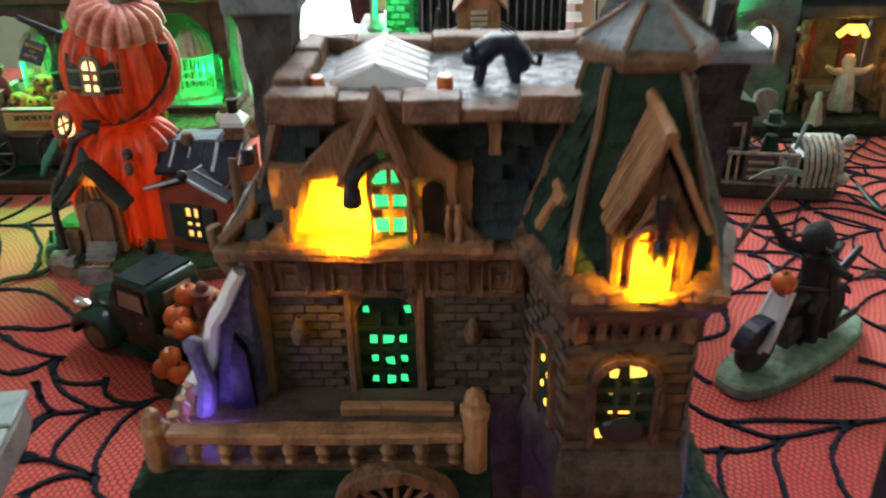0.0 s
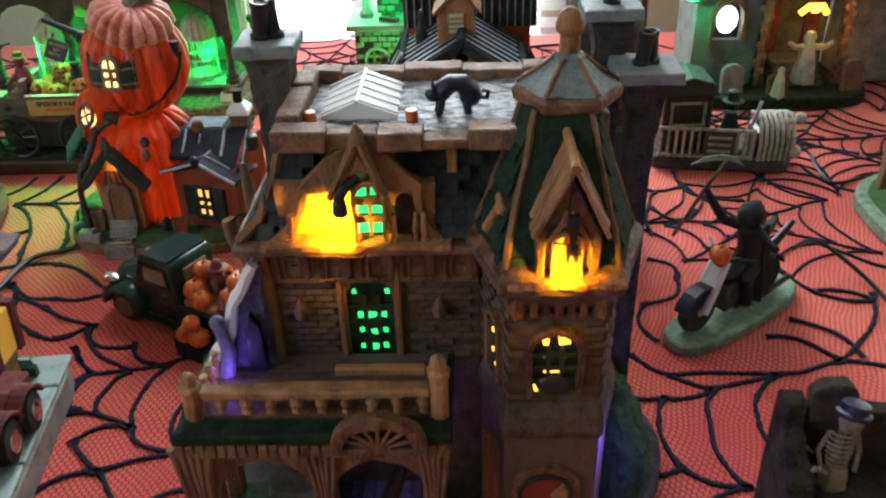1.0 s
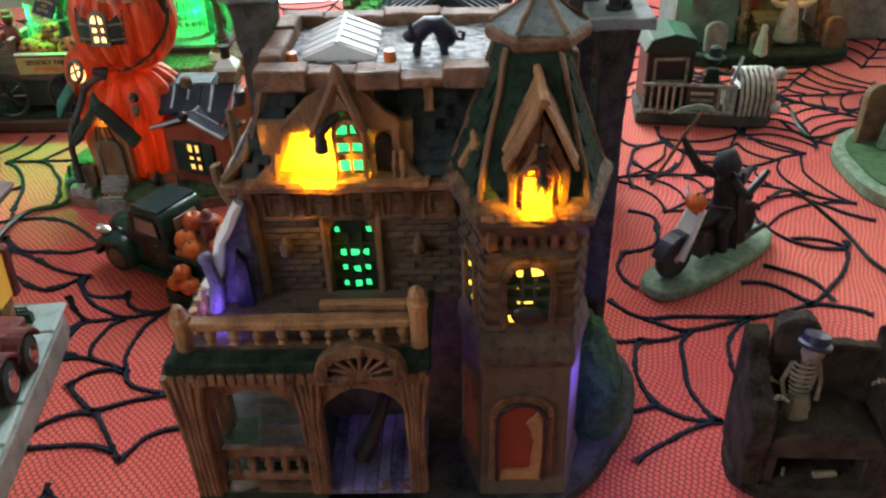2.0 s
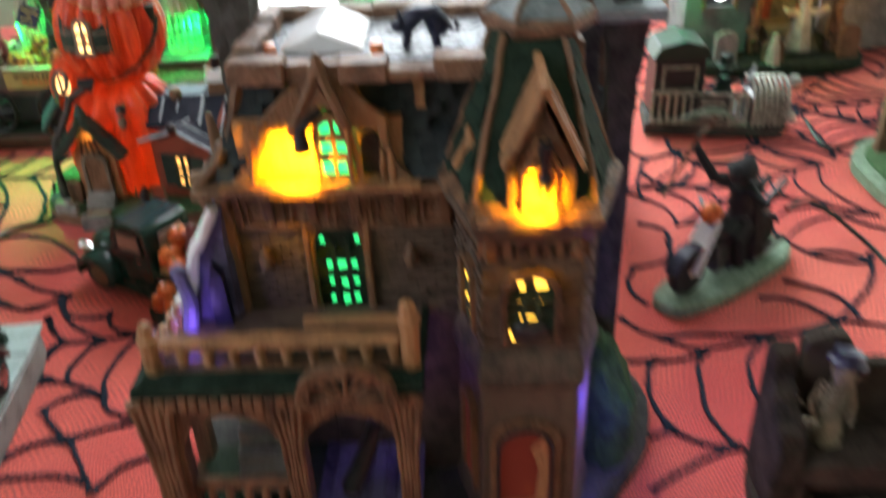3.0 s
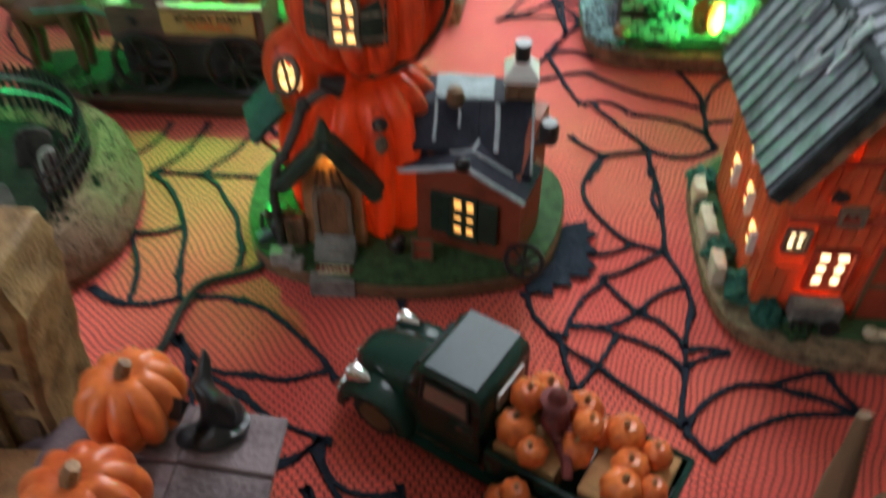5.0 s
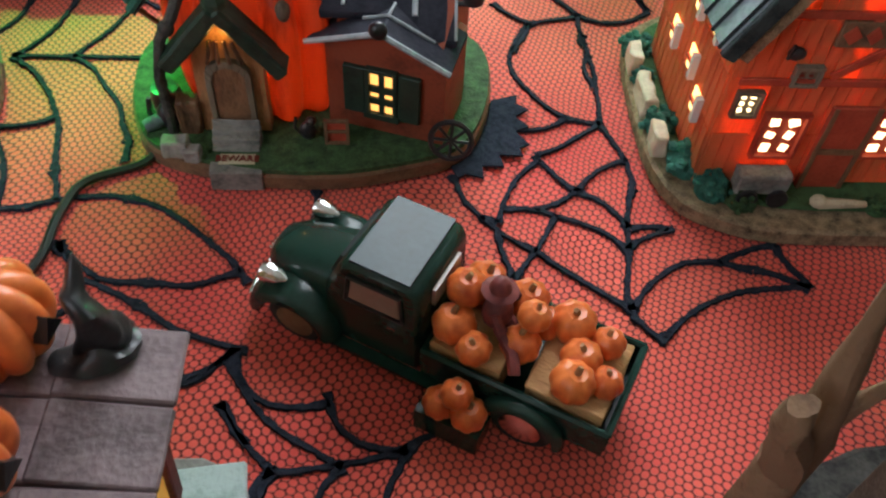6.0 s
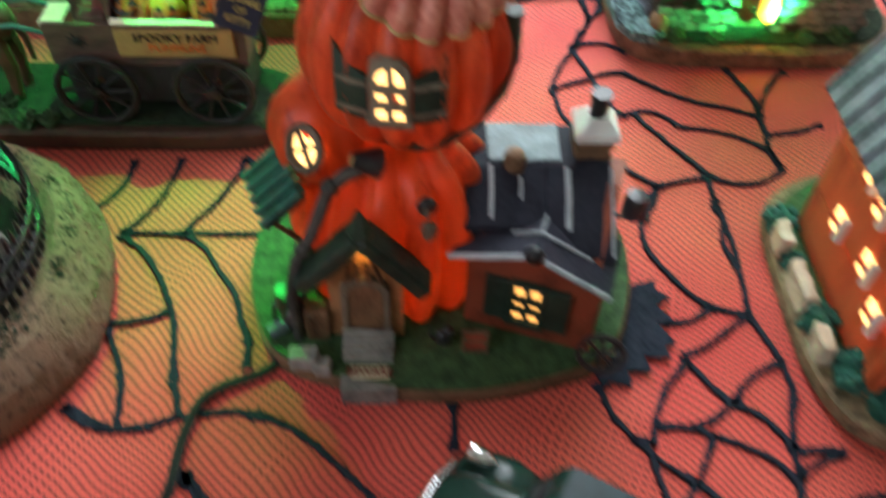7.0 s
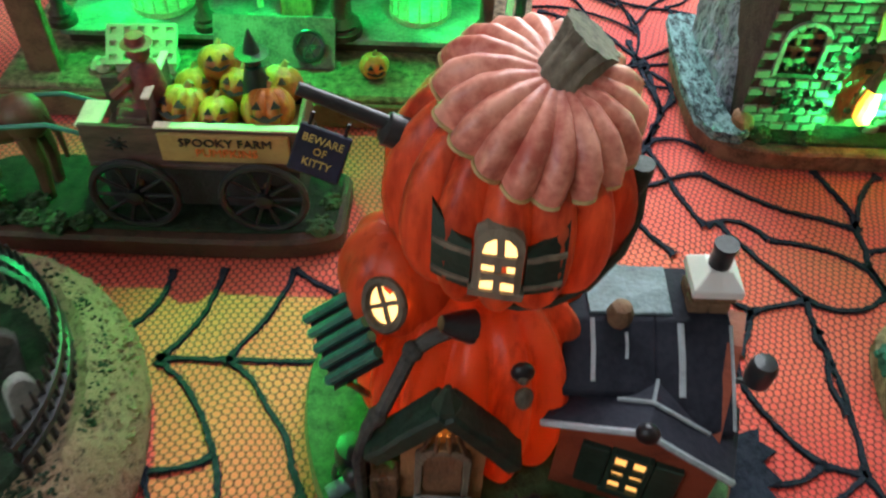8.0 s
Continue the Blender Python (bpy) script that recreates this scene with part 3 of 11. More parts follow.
    # strands beside the truck's nose: from, to, bow
    laid += [
        (-0.228, 0.623, -0.223, 0.609, 0.000), (-0.291, 0.633, -0.268, 0.639, -0.001), (-0.291, 0.633, -0.275, 0.581, 0.003),
        (-0.299, 0.591, -0.262, 0.580, -0.004), (-0.262, 0.580, -0.216, 0.586, 0.003), (-0.216, 0.586, -0.149, 0.552, 0.007), (-0.132, 0.592, -0.132, 0.569, 0.001), (-0.241, 0.560, -0.199, 0.538, -0.007),
        (-0.199, 0.538, -0.152, 0.539, -0.004), (-0.229, 0.541, -0.218, 0.498, -0.002), (-0.229, 0.536, -0.200, 0.526, -0.000), (-0.200, 0.526, -0.157, 0.518, -0.004),
        (-0.228, 0.526, -0.246, 0.503, -0.003), (-0.220, 0.509, -0.201, 0.498, 0.002), (-0.252, 0.544, -0.241, 0.560, 0.003), (-0.241, 0.560, -0.229, 0.541, 0.001),
    ]
    # strands before the truck: from, to, bow
    laid += [
        (-0.196, 0.496, -0.149, 0.509, -0.011), (-0.181, 0.472, -0.147, 0.502, -0.003), (-0.162, 0.482, -0.139, 0.453, -0.001), (-0.153, 0.492, -0.115, 0.455, -0.007),
        (-0.139, 0.453, -0.091, 0.460, -0.003), (-0.091, 0.460, -0.071, 0.471, -0.000), (-0.121, 0.492, -0.088, 0.462, -0.007), (-0.138, 0.502, -0.105, 0.495, -0.014),
        (-0.112, 0.453, -0.123, 0.419, -0.007), (-0.138, 0.451, -0.136, 0.420, -0.007), (-0.141, 0.414, -0.097, 0.402, 0.005), (-0.091, 0.459, -0.093, 0.401, -0.007),
        (-0.093, 0.401, -0.061, 0.381, -0.006), (-0.065, 0.435, -0.060, 0.381, -0.009), (-0.060, 0.381, -0.045, 0.371, -0.002),
    ]
    # strands beside the mansion: from, to, bow
    laid += [
        (-0.136, 0.342, -0.102, 0.367, 0.012), (-0.102, 0.367, -0.061, 0.380, 0.003), (-0.142, 0.379, -0.097, 0.402, 0.007), (-0.130, 0.391, -0.101, 0.367, -0.002),
        (-0.101, 0.367, -0.075, 0.329, 0.000), (-0.075, 0.329, -0.038, 0.353, 0.006), (-0.140, 0.330, -0.088, 0.331, 0.004), (-0.151, 0.409, -0.132, 0.414, 0.002),
        (-0.154, 0.442, -0.139, 0.453, 0.003), (-0.160, 0.479, -0.162, 0.454, -0.002),
    ]
    # strands by the throne: from, to, bow
    laid += [
        (0.197, 0.428, 0.225, 0.425, -0.004), (0.225, 0.425, 0.255, 0.433, -0.004), (0.255, 0.433, 0.298, 0.445, -0.000), (0.298, 0.445, 0.342, 0.457, -0.001),
        (0.243, 0.582, 0.260, 0.556, 0.008), (0.260, 0.556, 0.230, 0.523, 0.011), (0.230, 0.523, 0.231, 0.478, -0.008), (0.210, 0.466, 0.254, 0.430, -0.005),
        (0.239, 0.459, 0.298, 0.445, 0.001), (0.222, 0.422, 0.222, 0.366, -0.009), (0.254, 0.430, 0.250, 0.361, -0.009), (0.222, 0.366, 0.254, 0.355, -0.005),
        (0.297, 0.443, 0.276, 0.379, -0.012), (0.256, 0.351, 0.201, 0.324, -0.003), (0.187, 0.366, 0.220, 0.368, -0.005),
        (0.333, 0.423, 0.365, 0.418, -0.004),
    ]
    # strands behind the motorbike: from, to, bow
    laid += [
        (0.302, 0.483, 0.342, 0.457, 0.008), (0.324, 0.503, 0.359, 0.463, 0.010), (0.342, 0.457, 0.377, 0.445, 0.003), (0.401, 0.537, 0.341, 0.443, 0.008),
        (0.398, 0.530, 0.356, 0.538, -0.005), (0.339, 0.562, 0.395, 0.523, -0.013), (0.379, 0.604, 0.427, 0.560, -0.003), (0.246, 0.678, 0.299, 0.660, -0.021),
        (0.258, 0.723, 0.318, 0.709, -0.020), (0.270, 0.677, 0.254, 0.617, -0.006), (0.374, 0.707, 0.412, 0.672, 0.002), (0.416, 0.741, 0.465, 0.681, -0.016),
        (0.423, 0.794, 0.478, 0.764, 0.000), (0.297, 0.733, 0.344, 0.674, -0.022),
    ]
    # strands of the web by mound: from, to, bow
    laid += [
        (-0.312, 0.689, -0.298, 0.688, 0.0), (-0.298, 0.688, -0.267, 0.689, 0.001), (-0.267, 0.689, -0.222, 0.692, -0.001), (-0.298, 0.688, -0.279, 0.744, -0.005),
        (-0.267, 0.689, -0.243, 0.745, -0.003), (-0.319, 0.704, -0.304, 0.742, -0.006), (-0.298, 0.688, -0.255, 0.603, 0.010), (-0.267, 0.689, -0.223, 0.625, 0.007),
        (-0.245, 0.745, -0.221, 0.730, -0.001), (-0.255, 0.603, -0.250, 0.581, 0.001),
        (-0.298, 0.588, -0.280, 0.568, 0.0),
    ]
    # strands behind the pumpkin house: from, to, bow
    laid += [
        (-0.087, 1.000, -0.045, 0.880, 0.026), (-0.051, 0.967, -0.074, 0.932, 0.0), (-0.107, 0.943, -0.060, 0.959, 0.0), (-0.107, 0.999, -0.103, 0.950, 0.0),
    ]
    for k, (a, b, bow) in enumerate(joined(laid)):
        strand(bm, a, b, bow, 0.0030, seed=k * 3.1)
    lone("lace_web", bm, M["web"], "black lace spider webs sewn over the orange cloth", "lace", kind="stuff", smooth=False)
    bm = bm_new()
    half = [(0.0, 0.010), (0.003, 0.017), (0.007, 0.010), (0.013, 0.015), (0.026, 0.016), (0.036, 0.006), (0.030, 0.004), (0.029, -0.004), (0.021, 0.0), (0.017, -0.009), (0.010, -0.004), (0.005, -0.014), (0.0, -0.011)]
    poly = half + [(-x * 0.95, y * 1.05) for x, y in half[-2:0:-1]]
    prism(bm, poly, 0, 0.0012, "z")
    bmesh.ops.triangulate(bm, faces=bm.faces[:])
    ruffle(bm, 0, 0.0008, 300)
    lone("bat_patch", bm, M["web"], "black lace bat shape on the orange cloth", "lace", pose(-0.044, 0.626, 0.0004, 0, 0, 62), smooth=False)


webs()

# ---- the haunted mansion ----
M["capslate"] = paint("dull_teal_grey_slate", (0.05, 0.062, 0.066), (0.24, 0.28, 0.29), 0.5, 110, 600, 0.7)
def hexagon(r):
    """The tower's plan: a wide flat front with slanting flanks; r is the distance to the front."""
    front = float(np.interp(r, [0, 0.013, 0.0285, 0.0415], [0, 0.0098, 0.0190, 0.0224]))
    side = float(np.interp(r, [0, 0.013, 0.0285, 0.0415], [0, 0.0135, 0.0270, 0.0365]))
    return [(side, 0), (front, r), (-front, r), (-side, 0), (-front, -r), (front, -r)]


def regular(r):
    """A hexagon with a flat front."""
    R = r / math.cos(math.pi / 6)
    return [(R * math.cos(radians(60 * i)), R * math.sin(radians(60 * i))) for i in range(6)]


def hex_stack(bm, at, levels, plan=hexagon):
    rings = [[bm.verts.new((at[0] + x, at[1] + y, z)) for x, y in plan(r)] for r, z in levels]
    for a, b in zip(rings, rings[1:]):
        for i in range(6):
            bm.faces.new((a[i], a[(i + 1) % 6], b[(i + 1) % 6], b[i]))
    bm.faces.new(rings[0][::-1]), bm.faces.new(rings[-1])


def arched_wall(bm, x0, x1, z0, z1, y0, y1, holes, n=8):
    """A wall in x and z with arched holes (centre, half width, foot, spring) through it."""
    xs = x0
    for cx, hw, foot, spring in sorted(holes):
        box(bm, xs, cx - hw, y0, y1, z0, z1)
        if foot > z0:
            box(bm, cx - hw, cx + hw, y0, y1, z0, foot)
        top = [(cx - hw, z1)] + [(cx - hw * math.cos(math.pi * i / n), spring + hw * math.sin(math.pi * i / n)) for i in range(n + 1)] + [(cx + hw, z1)]
        for i in range(1, n + 1):
            a, b = top[i], top[i + 1]
            prism(bm, [a, b, (b[0], z1), (a[0], z1)], y0, y1)
        xs = cx + hw
    box(bm, xs, x1, y0, y1, z0, z1)


def sash(parent, cx, z0, z1, hw, y, glass, cols=3, rows=4, arch=True, bars="darkgreen", frame_mat="brownwash"):
    """An arched window: lit panes behind crooked glazing bars, inside a moulded frame."""
    win = bm_new()
    pts = [(cx - hw, z0)] + arc(cx, z1 - hw, hw, 180, 0, 8) + [(cx + hw, z0)] if arch else [(cx - hw, z0), (cx - hw, z1), (cx + hw, z1), (cx + hw, z0)]
    outer = [(cx + (x - cx) * 1.28, z0 + (z - z0) * 1.10 - 0.002 * (z == z0)) for x, z in pts]
    for (a, b, c, d) in zip(pts, pts[1:], outer[1:], outer):
        prism(win, [a, b, c, d], y - 0.003, y + 0.002)
    frame_ob = wpart("window_frame", win, M[frame_mat], parent, bevel=0.0004)
    bm = bm_new()
    dx, dz = 2 * hw / cols, (z1 - z0) / rows
    for i in range(1, cols):
        box(bm, cx - hw + i * dx - hw * 0.13, cx - hw + i * dx + hw * 0.13, y + 0.001, y + 0.003, z0, z1 - (0.0 if abs(i - cols / 2) < 0.6 else hw * 0.25))
    for j in range(1, rows):
        box(bm, cx - hw, cx + hw, y + 0.0004, y + 0.0026, z0 + j * dz - dz * 0.20, z0 + j * dz + dz * 0.20)
    wpart("glazing_lattice", bm, M[bars], frame_ob)
    bm = bm_new()
    prism(bm, pts, y + 0.0034, y + 0.0042)
    wpart("pane", bm, glass, frame_ob)
    return frame_ob


def patchy_window(parent, cx, z0, z1, hw, y, glass, bits):
    """A dark boarded window with small crooked lit panes (across, up, size) left free."""
    pts = [(cx - hw, z0)] + arc(cx, z1 - hw, hw, 180, 0, 8) + [(cx + hw, z0)]
    outer = [(cx + (x - cx) * 1.30, z0 + (z - z0) * 1.09 - 0.002 * (z == z0)) for x, z in pts]
    win = bm_new()
    for (a, b, c, d) in zip(pts, pts[1:], outer[1:], outer):
        prism(win, [a, b, c, d], y - 0.0035, y + 0.002)
    fr = wpart("window_frame", win, M["brownwash"], parent, bevel=0.0004)
    bm = bm_new()
    prism(bm, pts, y + 0.0008, y + 0.0022)
    wpart("boarding", bm, M["darkgreen"], fr, "dark green window boarding")
    bm = bm_new()
    for u in (0.36, 0.66):
        box(bm, cx - hw + 2 * hw * u - 0.0008, cx - hw + 2 * hw * u + 0.0008, y - 0.0012, y + 0.0008, z0, z1 - hw * 0.9)
    for v in (0.22, 0.42, 0.64):
        box(bm, cx - hw, cx + hw, y - 0.0010, y + 0.0007, z0 + (z1 - z0) * v - 0.0010, z0 + (z1 - z0) * v + 0.0010)
    wpart("glazing_cross", bm, M["darkgreen"], fr)
    rnd = random.Random(int(cx * 1000))
    for u, v, k in bits:
        bm = bm_new()
        x, z, w, h = cx - hw + 2 * hw * u, z0 + (z1 - z0) * v, hw * 0.15 * k, hw * 0.15 * k ** 0.6
        q = [(x + sx * w * rnd.uniform(0.6, 1.2), z + sz * h * rnd.uniform(0.6, 1.2)) for sx, sz in ((-1, -1), (1, -1), (1, 1), (-1, 1))]
        prism(bm, q, y + 0.0002, y + 0.0012)
        wpart("lit_pane", bm, glass, fr)
    return fr


def mansion():
    man = thing("haunted_mansion", "brown resin haunted mansion with lit windows and a tower", "model house", pose(0.09, 0.34, 0))
    tx, ty = 0.1395, 0.327
    # base and grassy bank
    bm = bm_new()
    poly = [(0.09 + 0.118 * math.cos(a) * (1 + 0.05 * math.sin(3 * a)), 0.365 + 0.088 * math.sin(a) * (1 + 0.04 * math.sin(5 * a))) for a in [2 * math.pi * i / 40 for i in range(40)]]
    prism(bm, poly, -0.001, 0.012, "z")
    ruffle(bm, 0, 0.002, 60)
    for v in bm.verts:
        v.co.z = max(v.co.z, -0.001)
    wpart("base", bm, M["darkstone"], man, "dark rocky base", bevel=0.002)
    bm = bm_new()
    lathe(bm, [(0.030, 0), (0.030, 0.02), (0.024, 0.045), (0.013, 0.062), (0.004, 0.068)], 18)
    bmesh.ops.transform(bm, matrix=pose(0.180, 0.372, 0.004) @ Matrix.Diagonal((0.66, 1.5, 0.72, 1)), verts=bm.verts)
    ruffle(bm, 2, 0.004, 80)
    for v in bm.verts:
        v.co += noise.noise_vector(v.co * 300) * 0.0024 + noise.noise_vector(v.co * 90) * 0.003
    wpart("grassy_bank", bm, M["grass"], man, "dark green mossy bank", smooth=True)
    # main block
    bm = bm_new()
    arched_wall(bm, 0.020, 0.112, 0.012, 0.160, 0.330, 0.337, [(0.0635, 0.0105, 0.106, 0.139)])
    box(bm, 0.020, 0.027, 0.337, 0.405, 0.012, 0.160), box(bm, 0.160, 0.168, 0.337, 0.405, 0.012, 0.160), box(bm, 0.027, 0.160, 0.398, 0.405, 0.012, 0.160)
    wpart("wall", bm, M["brick"], man, "dark brown brick walls", bevel=0.0006)
    bm = bm_new()
    box(bm, 0.016, 0.024, 0.3265, 0.334, 0.104, 0.160), box(bm, 0.050, 0.0525, 0.327, 0.331, 0.106, 0.158), box(bm, 0.0745, 0.077, 0.327, 0.331, 0.106, 0.158)
    wpart("corner_pilaster", bm, M["brownwash"], man, bevel=0.0006)
    # cornice with corbels
    bm = bm_new()
    box(bm, 0.012, 0.112, 0.3170, 0.331, 0.1685, 0.1722), box(bm, 0.0115, 0.020, 0.331, 0.408, 0.1685, 0.1722)
    ruffle(bm, 4, 0.0008, 200)
    wpart("cornice", bm, M["brownwash"], man, bevel=0.0008)
    for i in range(6):
        bm = bm_new()
        x = 0.0190 + i * 0.0172
        prism(bm, [(0.3215, 0.1685), (0.330, 0.1685), (0.330, 0.150), (0.327, 0.152), (0.3245, 0.159)], x, x + 0.0042, "x")
        wpart("corbel", bm, M["brownwash"], man, bevel=0.0004)
    bm = bm_new()
    box(bm, 0.0235, 0.110, 0.3275, 0.3298, 0.149, 0.1684)
    wpart("frieze_board", bm, M["brownwash"], man, "weathered brown frieze board", bevel=0.0006)
    for i in range(5):
        bm = bm_new()
        x, z = 0.0327 + i * 0.0172, 0.1590
        for u0, u1, v0, v1 in ((-0.0062, 0.0062, 0.0046, 0.0058), (-0.0062, 0.0062, -0.0058, -0.0046), (-0.0062, -0.0052, -0.0058, 0.0058), (0.0052, 0.0062, -0.0058, 0.0058), (-0.0034, 0.0034, 0.0018, 0.0029), (-0.0034, -0.0024, -0.0046, 0.0029), (-0.0008, 0.0034, -0.0012, -0.0001), (0.0024, 0.0034, -0.0030, 0.0018)):
            box(bm, x + u0, x + u1, 0.3262, 0.3280, z + v0 * 1.4, z + v1 * 1.4)
        ruffle(bm, 2, 0.0005, 400)
        wpart("fret_panel", bm, M["brownwash"], man, "carved fretwork panel of the frieze", bevel=0.0003)
    # mansard roof: flared sides up to a flat deck with a raised rim
    bm = bm_new()
    prof = [(0.0, 0.170), (0.006, 0.178), (0.010, 0.190), (0.013, 0.205), (0.014, 0.215)]
    rings = []
    for o, z in prof:
        x0, x1, y0, y1 = 0.0135 + o * 1.6, 0.166 - o, 0.3235 + o, 0.406 - o
        rings.append([bm.verts.new(p) for p in ((x0, y0, z), (x1, y0, z), (x1, y1, z), (x0, y1, z))])
    for a, b in zip(rings, rings[1:]):
        for i in range(4):
            bm.faces.new((a[i], a[(i + 1) % 4], b[(i + 1) % 4], b[i]))
    bm.faces.new(rings[-1])
    roof = wpart("roof", bm, M["shingle"], man, "charcoal shingled mansard roof")
    bm = bm_new()
    tube(bm, [(0.0135, 0.3235, 0.172), (0.022, 0.329, 0.180), (0.029, 0.333, 0.195), (0.034, 0.336, 0.214)], 0.0024, 6)
    wpart("hip_rib", bm, M["brownwash"], man)
    bm = bm_new()
    for xa, xb, dz in ((0.034, 0.052, 0.0), (0.052, 0.079, -0.0008), (0.079, 0.104, 0.0004), (0.104, 0.130, -0.0006), (0.130, 0.156, 0.0004)):
        box(bm, xa, xb + 0.0004, 0.384, 0.394, 0.209, 0.2215 + dz)
    for xa, xb, ya, zt in ((0.033, 0.053, 0.3190, 0.2210), (0.053, 0.072, 0.3215, 0.2190), (0.072, 0.089, 0.3190, 0.2195), (0.089, 0.106, 0.3200, 0.2162), (0.106, 0.124, 0.3192, 0.2205)):
        box(bm, xa, xb + 0.0004, ya, 0.3300, 0.2125, zt)
    for i in range(3):
        ya, yb = 0.3305 + 0.0178 * i, 0.3478 + 0.0178 * i
        box(bm, 0.0335, 0.0425, ya, yb, 0.211, 0.2228 - 0.001 * (i % 2))
        box(bm, 0.150, 0.159, ya, yb, 0.211, 0.222)
    ruffle(bm, 3, 0.0008, 140)
    wpart("rim", bm, M["rimstone"], man, "broken tan stone roof rim", bevel=0.0007)
    bm = bm_new()
    box(bm, 0.042, 0.152, 0.329, 0.385, 0.2125, 0.2162)
    bmesh.ops.subdivide_edges(bm, edges=bm.edges[:], cuts=16, use_grid_fill=True)
    for v in bm.verts:
        v.co.z += 0.0016 * max(0, noise.noise((v.co.x * 160, v.co.y * 160, 2.0)))
    wpart("roof_deck", bm, M["deck"], man, "pale grey cracked roof deck")
    # skylight
    sk = bm_new()
    x0, x1, xm, y0, y1, zb, zt = 0.0488, 0.0785, 0.0632, 0.3420, 0.3800, 0.2155, 0.2235
    prism(sk, [(x0, zb), (x1, zb), (x1, zb + 0.002), (xm, zt), (x0, zb + 0.002)], y0, y1)
    light = wpart("skylight", sk, M["skylight"], man, "white ridged skylight")
    for i in range(5):
        y = y0 + 0.0030 + i * 0.0078
        bm = bm_new()
        for sx in (x0, x1):
            d = Vector((xm - sx, 0, zt - zb - 0.002))
            L = d.length
            a = math.degrees(math.atan2(d.z, abs(d.x)))
            box(bm, -0.0004, L, -0.0011, 0.0011, 0, 0.0006, pose(sx, y, zb + 0.002, 0, -a, 0) if sx < xm else pose(sx, y, zb + 0.002, 0, a, 0) @ pose(0, 0, 0, 0, 0, 180) )
        wpart("glazing_rib", bm, M["skylight"], light)
    bm = bm_new()
    tube(bm, [(xm, y0 - 0.0006, zt), (xm, y1, zt)], 0.0009, 6)
    wpart("ridge", bm, M["white"], light)
    for x in (0.0450, 0.0845):
        bm = bm_new()
        lathe(bm, [(0.0024, 0), (0.0026, 0.004), (0.0022, 0.0058), (0.0008, 0.006)], 10, (x, 0.3400, 0.2148))
        wpart("lantern", bm, M["pumpkin"], man, "small orange roof lantern", smooth=True)
    # main dormer: one flared plaster front up to a point, open below, with a recessed wall behind
    bm = bm_new()
    outer = [(0.0245, 0.1715), (0.0330, 0.1785), (0.0380, 0.1855), (0.0408, 0.1930), (0.0400, 0.1965), (0.0460, 0.2030), (0.0520, 0.2090), (0.0595, 0.2140), (0.0650, 0.2200), (0.0705, 0.2140), (0.0765, 0.2095), (0.0825, 0.2030), (0.0885, 0.1985), (0.0880, 0.1940), (0.0885, 0.1870), (0.0915, 0.1790), (0.0985, 0.1715)]
    inner = [(0.0905, 0.1715), (0.0870, 0.1800), (0.0850, 0.1890), (0.0845, 0.1940), (0.0765, 0.1945), (0.0715, 0.2000), (0.0655, 0.2045), (0.0590, 0.1990), (0.0545, 0.1945), (0.0440, 0.1940), (0.0425, 0.1890), (0.0385, 0.1800), (0.0325, 0.1715)]
    prism(bm, outer + inner, 0.3212, 0.3250)
    ruffle(bm, 0, 0.0006, 260)
    dorm = wpart("dormer", bm, M["brownwash"], man, "brown plaster dormer with a pointed gable", bevel=0.0005)
    bm = bm_new()
    for s, foot in ((-1, (0.0535, 0.1935)), (1, (0.0745, 0.1950))):
        tube(bm, [(0.0650, 0.3195, 0.2195), (0.0650 + s * 0.0035, 0.3180, 0.2110), ((0.0650 + foot[0]) / 2 + s * 0.002, 0.3170, 0.2020), (foot[0], 0.3190, foot[1])], 0.0022, 7, 0.0014)
    lathe(bm, [(0.0032, -0.003), (0.0024, 0.002), (0.0008, 0.0045)], 8, (0.0650, 0.3195, 0.2190))
    ruffle(bm, 0, 0.0008, 300)
    wpart("gable_trim", bm, M["brownwash"], dorm, smooth=True)
    bm = bm_new()
    prism(bm, [(0.0610, 0.2030), (0.0655, 0.2120), (0.0700, 0.2035), (0.0655, 0.2050)], 0.3175, 0.3225)
    wpart("gable_hood", bm, M["brownwash"], dorm, bevel=0.0004)
    bm = bm_new()
    box(bm, 0.0300, 0.0930, 0.3266, 0.336, 0.1705, 0.1960), box(bm, 0.0540, 0.0770, 0.3266, 0.336, 0.1960, 0.2060)
    ruffle(bm, 5, 0.0010, 240)
    wpart("gable_wall", bm, M["tanwood"], dorm)
    sash(dorm, 0.0675, 0.1755, 0.1985, 0.0052, 0.3208, M["greenlight"], 2, 3, bars="tanwood", frame_mat="tanwood")
    # dripping stringy carving round the window, and the dark side niche
    for k in range(7):
        bm = bm_new()
        a = radians(8 + k * 13)
        tube(bm, [(0.0665 + (0.0060 + 0.0006 * (k % 3)) * math.cos(a), 0.3222, 0.1935 + 0.0095 * math.sin(a)), (0.0665 + 0.0085 * math.cos(a * 0.8), 0.3216, 0.1890 + 0.0088 * math.sin(a * 0.8)), (0.0758 + 0.0006 * (k % 2), 0.3220, 0.1830 - 0.0015 * (k % 4))], 0.0008, 5, 0.0005)
        wpart("carved_strand", bm, M["tanwood"], dorm, smooth=True)
    bm = bm_new()
    prism(bm, [(0.0772, 0.1745)] + arc(0.0806, 0.1880, 0.0034, 180, 0, 6) + [(0.0840, 0.1745)], 0.3250, 0.3268)
    wpart("side_niche", bm, M["arcadewood"], dorm, "dark niche beside the dormer window")
    for x in (0.0855, 0.0885, 0.0765, 0.0365):
        bm = bm_new()
